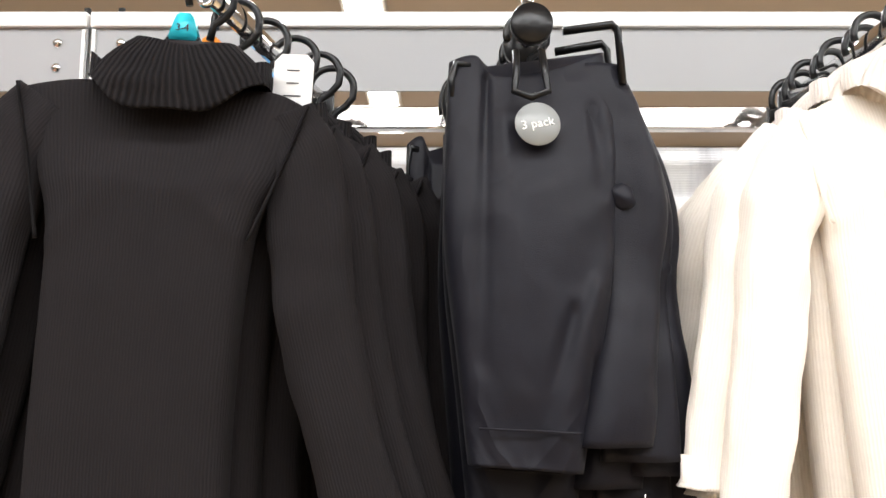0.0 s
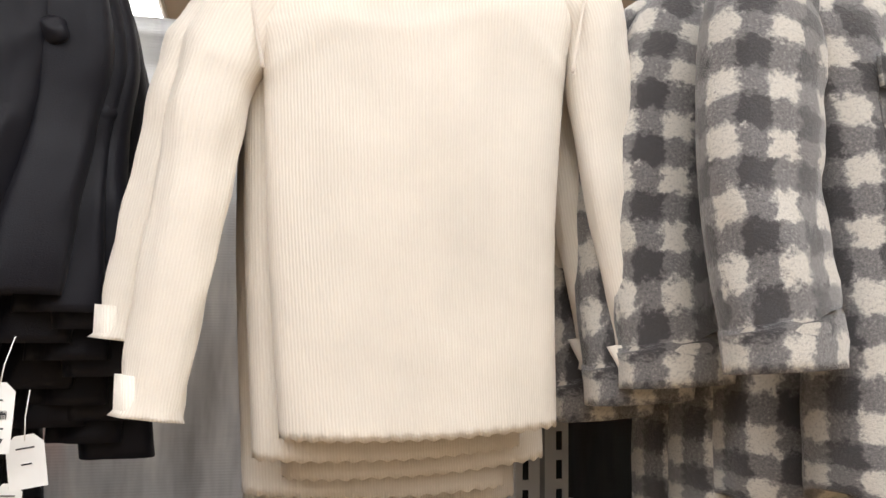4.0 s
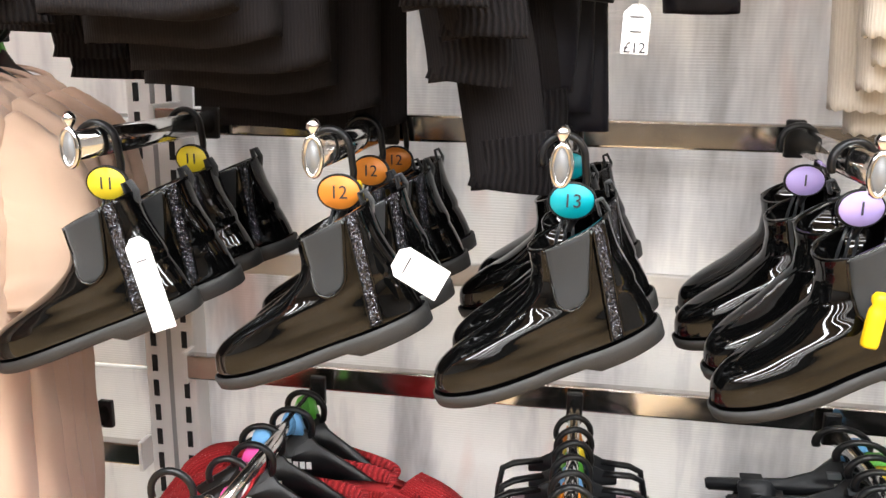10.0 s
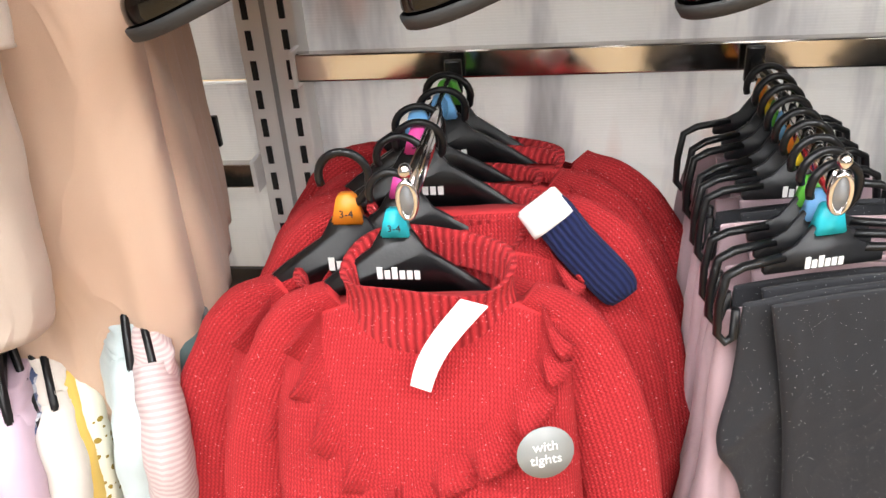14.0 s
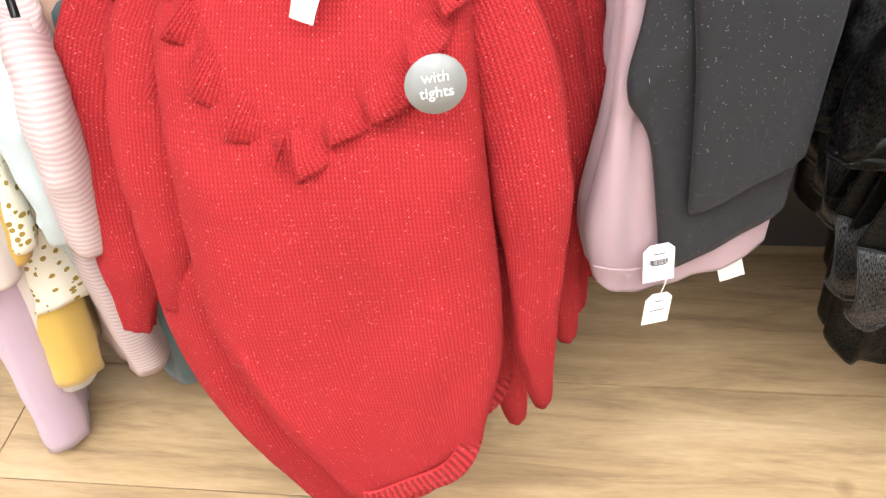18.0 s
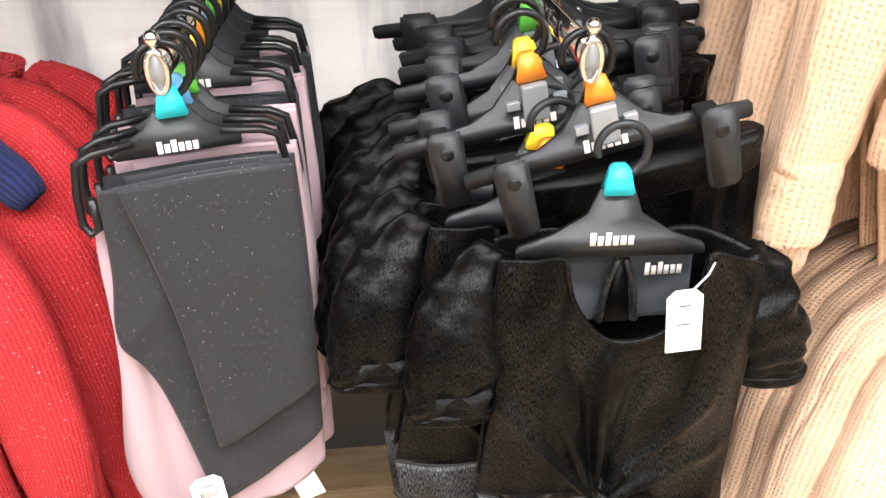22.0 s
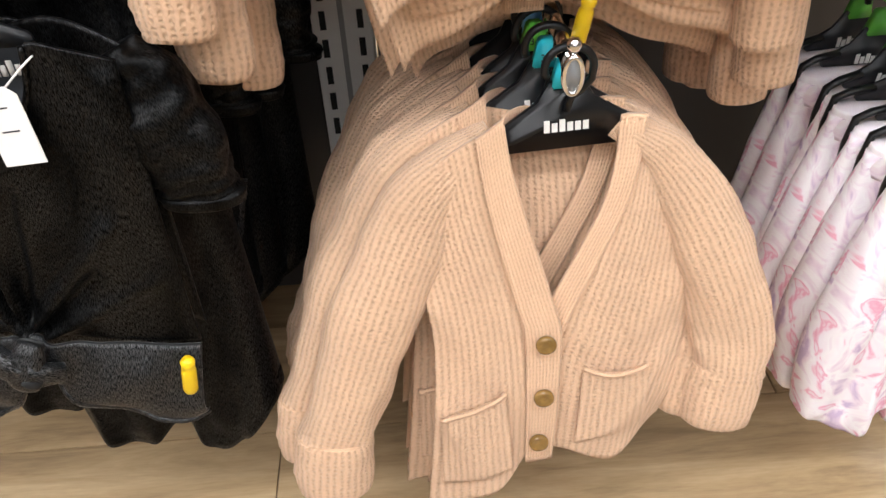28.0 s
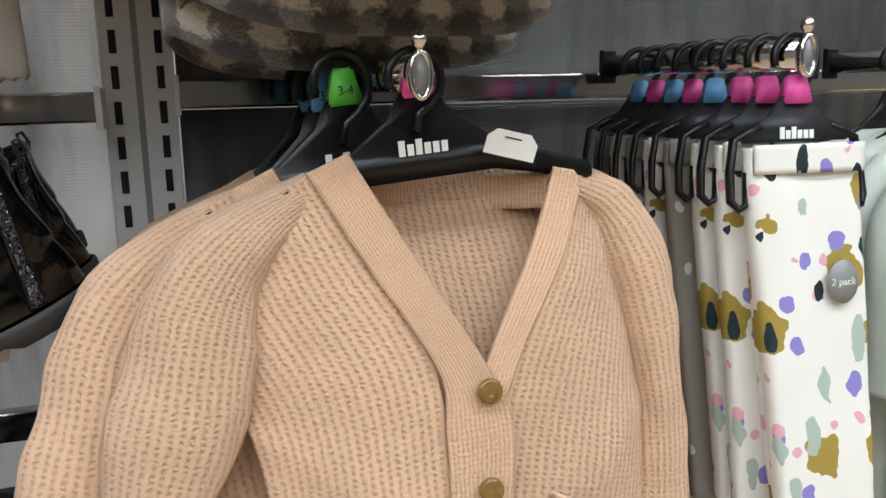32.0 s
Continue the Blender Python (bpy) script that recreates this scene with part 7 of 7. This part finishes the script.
# ---- beige t-shirts and their neighbours ----
beige, _ = tee("long_t_shirt", "beige long cotton t-shirt on a hanger", "beige t-shirts", M_BEIGE, 0.085, 0.66, "orange", 0.15, fold=0.016)
bx, bz, by0, by1 = ARMS["beige"]
beige.matrix_world = pose(bx + 0.064, 0.705, bz, -2, 2, 14)
for i in range(4):
    recolour(copy_thing(beige, pose(bx + 0.040 - 0.004 * i, 0.745 + 0.034 * i, bz, -1, -1 + 0.5 * i, 10 - 3 * i) @ Matrix.Diagonal((1.0 + 0.02 * i, 1, 0.93 - 0.03 * i, 1))), ("cyan", "yellow", "green", "green")[i])
ctee, _ = tee("t_shirt", "cream cotton t-shirt on a hanger", "cream t-shirts", M_CREAM_TEE, 0.15, 0.50, None, 0.17)
ctee.matrix_world = pose(bx - 0.020, 0.675, bz - 0.01, -4, 0, -42)
copy_thing(ctee, pose(bx - 0.065, 0.715, bz - 0.01, -3, 1, -34))
ltee, _ = tee("t_shirt", "lilac cotton t-shirt on a hanger", "lilac t-shirts", M_LILAC, 0.14, 0.42, "green", 0.15)
ltee.matrix_world = pose(bx - 0.17, 0.78, bz + 0.005, -3, 0, -18)
copy_thing(ltee, pose(bx - 0.18, 0.82, bz + 0.005, -3, 0, -15))

# ---- low row ----
red = red_dress()
reds = depth_row(red, "red", [0.040, 0.032, 0.032, 0.04, 0.045, 0.045], 0, 0, 0, 12, 0.012, growx=0.045, dx=-0.014, shift=(-0.03, -0.02, -0.01, -0.016), cubes=("orange", "pink", "pink", "blue", "blue", "green", "cyan"), spread=8)
socks = thing("folded_tights", "navy knitted tights folded in a white paper band", "tights")
socks.matrix_world = pose(-0.078, 0.690, 0.645, -18, -38, 8) @ Matrix.Diagonal((0.85, 0.85, 0.85, 1))
part("tights", torso([(0.055, 0.018, 0.010, 0, 0), (0.04, 0.021, 0.013, 0, 0), (0, 0.022, 0.014, 0, 0), (-0.05, 0.021, 0.013, 0.004, 0), (-0.065, 0.015, 0.009, 0.004, 0)], 5, 0.003, 36, 24), M_NAVY, socks)
part("paper_band", torso([(0.062, 0.0225, 0.0155, -0.004, 0), (0.05, 0.0235, 0.016, -0.004, 0), (0.034, 0.0245, 0.0165, -0.004, 0)], 5, 0.001, 30, 6), M_PAPER, socks, "white paper band")
grey = fold_legging("folded_leggings", "charcoal sparkle and dusty pink leggings on a clip hanger", "folded leggings", M_GREYLEG, M_PINKLEG, "cyan")
greys = depth_row(grey, "grey", [0.022, 0.024, 0.03, 0.026, 0.03, 0.03, 0.03, 0.03], 1, 15, 0, 13, 0.004, cubes=("blue", "green", "yellow", "orange"), spread=7)
for i, g in enumerate(greys):
    if i % 3 != 0:
        for c in g.children:
            if c.name.startswith("leg_"):
                c.material_slots[0].link = "OBJECT"
                c.material_slots[0].material = M_PINKLEG
                tagged(c, label="dusty pink legging leg")
vel = velvet_set()
vels = depth_row(vel, "velvet", [0.050, 0.035, 0.03, 0.03, 0.03, 0.03, 0.03, 0.03], 0, 0, 0, 14, 0.0, growx=0.055, cubes=("orange", "yellow", "green", "blue"), spread=9, shift=(-0.032, -0.028, -0.018, -0.004, 0.004, 0.008, 0.010), back_roll=5)

for row, up in ((reds, 0.026), (greys, 0.020), (vels, 0.020)):
    for g in row[2:]:
        for c in g.children:
            if not c.name.startswith("hook"):
                c.matrix_basis = Matrix.Translation((0, 0, up)) @ c.matrix_basis

# ---- tags on the front things of the low row ----
dress_front(red)
reds[0].matrix_world = pose(-0.266, 0.676, 0.7355, 0, 1, 2) @ Matrix.Diagonal((1.15, 1, 1.18, 1))
for g in reds:
    pulled(g, "collar", 1, 0.7, 0.72, 0, -0.13)
for i, g in enumerate(reds[:4]):
    security_tag(g, pose((0.148, 0.116, 0.06, 0.10)[i], -0.15, (-0.455, -0.50, -0.615, -0.53)[i], 10, 24, 20 * i))
for g in (greys[1], greys[3]):
    tag_on(g, pose(0.030, -0.030, -0.372, -6, -12, 0), 0.026, 0.036, 2, False, name="price_tag")
    tag_on(g, pose(0.036, -0.034, -0.420, -4, -16, 6), 0.024, 0.036, 1, True, barcode=False, name="swing_tag")
tag_on(grey, pose(-0.036, -0.030, -0.368, -6, -3, 0), 0.028, 0.040, 2, False, name="price_tag")
tag_on(grey, pose(-0.030, -0.034, -0.425, -4, 4, 6), 0.026, 0.036, 2, True, barcode=False, name="swing_tag")
tag_on(vel, pose(0.068, -0.068, -0.170, -4, -4, 0), 0.027, 0.054, 2, False, name="swing_tag", barcode=False)
part("tag_loop", sweep([(0.072, -0.067, -0.174), (0.086, -0.062, -0.162), (0.098, -0.048, -0.154)], 0.0008, n=5), M_PAPER, vel)
security_tag(vel, pose(0.128, -0.078, -0.430, 4, 10, 0))

# ---- bay with the cardigans ----
card_low = cardigan(CARD_LOW, "cyan")
depth_row(card_low, "card_low", [0.035, 0.03, 0.03, 0.03, 0.03, 0.03, 0.035], 0, 0, 0, 15, 0.02, growx=0.004, cubes=("cyan", "green", "blue", "orange"), spread=5, shift=(-0.010, -0.014, -0.010, -0.016, -0.012, -0.008, -0.012))
card_up = cardigan(CARD_UP, "pink")
ux, uz, uy0, uy1 = ARMS["card_up"]
card_up.matrix_world = pose(ux, uy0 + 0.012, uz + 0.0005)
rnd = random.Random(61)
for i, (dx, sx, sz) in enumerate(((-0.040, 1.08, 1.18), (-0.034, 1.10, 1.29), (-0.040, 1.12, 1.36), (-0.030, 1.12, 1.40), (-0.036, 1.14, 1.42), (-0.03, 1.14, 1.44))):
    c = copy_thing(card_up, pose(ux + dx, uy0 + 0.055 + 0.038 * i, uz + 0.0005, rnd.uniform(-2, 2), rnd.uniform(-2, 2), rnd.uniform(-5, 5)) @ Matrix.Diagonal((sx, 1, sz, 1)))
    tagged(c, label="peach ribbed knit cardigan of a larger size")
    recolour(c, ("green", "green", "blue", "orange", "blue", "green")[i])
tag_on(card_up, pose(0.066, -0.012, -0.052, 10, 14, -8), 0.036, 0.018, 1, False, name="swing_tag", barcode=False)
security_tag(card_up, pose(0.022, 0.032, -0.525, 12, 8, 0))
fl = strip_legging(M_FLORAL, "white floral print leggings on a clip hanger", "pink", "2 pack")
depth_row(fl, "floral", [0.03, 0.032], 5, -6, 0, 17)
gp = strip_legging(M_GREYPRINT, "grey sprig print leggings on a clip hanger", "blue")
gx, gz, gy0, gy1 = ARMS["floral"]
gp.matrix_world = pose(gx, gy0 + 0.11, gz, -4, 0, -14)
for i in range(4):
    copy_thing(gp if i % 2 else fl, pose(gx, gy0 + 0.14 + 0.03 * i, gz, -3, 0, -16))
mint = soft_bundle("jersey_top", "pale mint jersey top on a hanger", "mint tops", "top", M_MINT, 0.12, 0.44, 111)
mint.matrix_world = pose(1.42, 0.63, 1.0785, -4, 0, 0)
for i in range(4):
    copy_thing(mint, pose(1.42, 0.67 + 0.045 * i, 1.0785, -3, 0, 2 * i))
pf = print_trousers()
depth_row(pf, "pinkfl", [0.035, 0.035, 0.035, 0.035, 0.04, 0.04], 0, 0, 0, 18, 0.02, spread=12)

# ---- mixed clothes at the left of the low row ----
LX, LZ, LY0, LY1 = ARMS["left_low"]
MX, MZ, MY0, MY1 = ARMS["left_mid"]
MIXED = ((M_LILAC, 0.060, 0.640, "pale lilac", LX, LZ, 0.612, 4, -58), (M_GINGHAM, 0.085, 0.440, "blue checked", LX, LZ, 0.630, 14, -48), (M_BWSTRIPE, 0.085, 0.590, "black and white striped", LX, LZ, 0.648, 13, -46), (M_OFFWHITE, 0.090, 0.540, "off-white", LX, LZ, 0.672, 2, -56), (M_MUSTARD, 0.080, 0.530, "mustard yellow", LX, LZ, 0.700, -3, -58),
         (M_SPOT, 0.080, 0.420, "cream spotted", LX, LZ, 0.730, -8, -60), (M_PALEBLUE, 0.075, 0.490, "pale blue", MX, MZ, 0.676, 6, -66), (M_PALEPINK, 0.105, 0.560, "pale pink striped", MX, MZ, 0.694, 4, -58), (M_TEAL, 0.085, 0.630, "dark teal", MX, MZ, 0.745, 0, -46))
for i, (mm, w, ln, lab, gx, gz, gy, roll, yaw) in enumerate(MIXED):
    g = soft_bundle("jersey_top", lab + " jersey top hung among others", "mixed tops", "top", mm, w, ln, 130 + i)
    g.matrix_world = pose(gx, gy, gz + 0.0005, -3, roll, yaw)
    if i in (1, 3, 5):
        tag_on(g, pose(0.05, -0.046, -0.30 + 0.02 * i, -4, 8, 12), 0.030, 0.046, 2, True, name="price_tag")

# ---- floor planks ----
floor_parent = tagged(new("floor"), label="worn oak plank flooring", kind="structure")
PW, PL = 0.18, 1.22
plank_meshes = {}
bmp = boxed(0.0008, PL - 0.0008, 0.0008, PW - 0.0008, -0.004, 0.0, 0.0006)
first = link_mesh("plank", bmp, M_FLOOR, False)
first.parent = floor_parent
first.matrix_world = pose(-0.9, 0.3, 0)
plank_data = first.data
rest = bmesh.new()
rnd = random.Random(9)
for r in range(-52, 32):
    off = rnd.uniform(0, PL)
    for c in range(-5, 6):
        x, y = c * PL + off - 0.6, r * PW
        near = -1.6 < x + PL / 2 < 2.4 and -0.4 < y < 1.3
        if x + PL < -5 or x > 6 or y < -9.4 or y > 6:
            continue
        if near:
            ob = new("plank", plank_data)
            ob.parent = floor_parent
            ob.matrix_world = pose(x, y, 0)
        else:
            box(rest, x + 0.0008, x + PL - 0.0008, y + 0.0008, y + PW - 0.0008, -0.004, 0.0)
bpy.data.objects.remove(first)
far = link_mesh("planks_beyond", rest, M_FLOOR, False)
far.parent = floor_parent
tagged(far, kind="stuff")
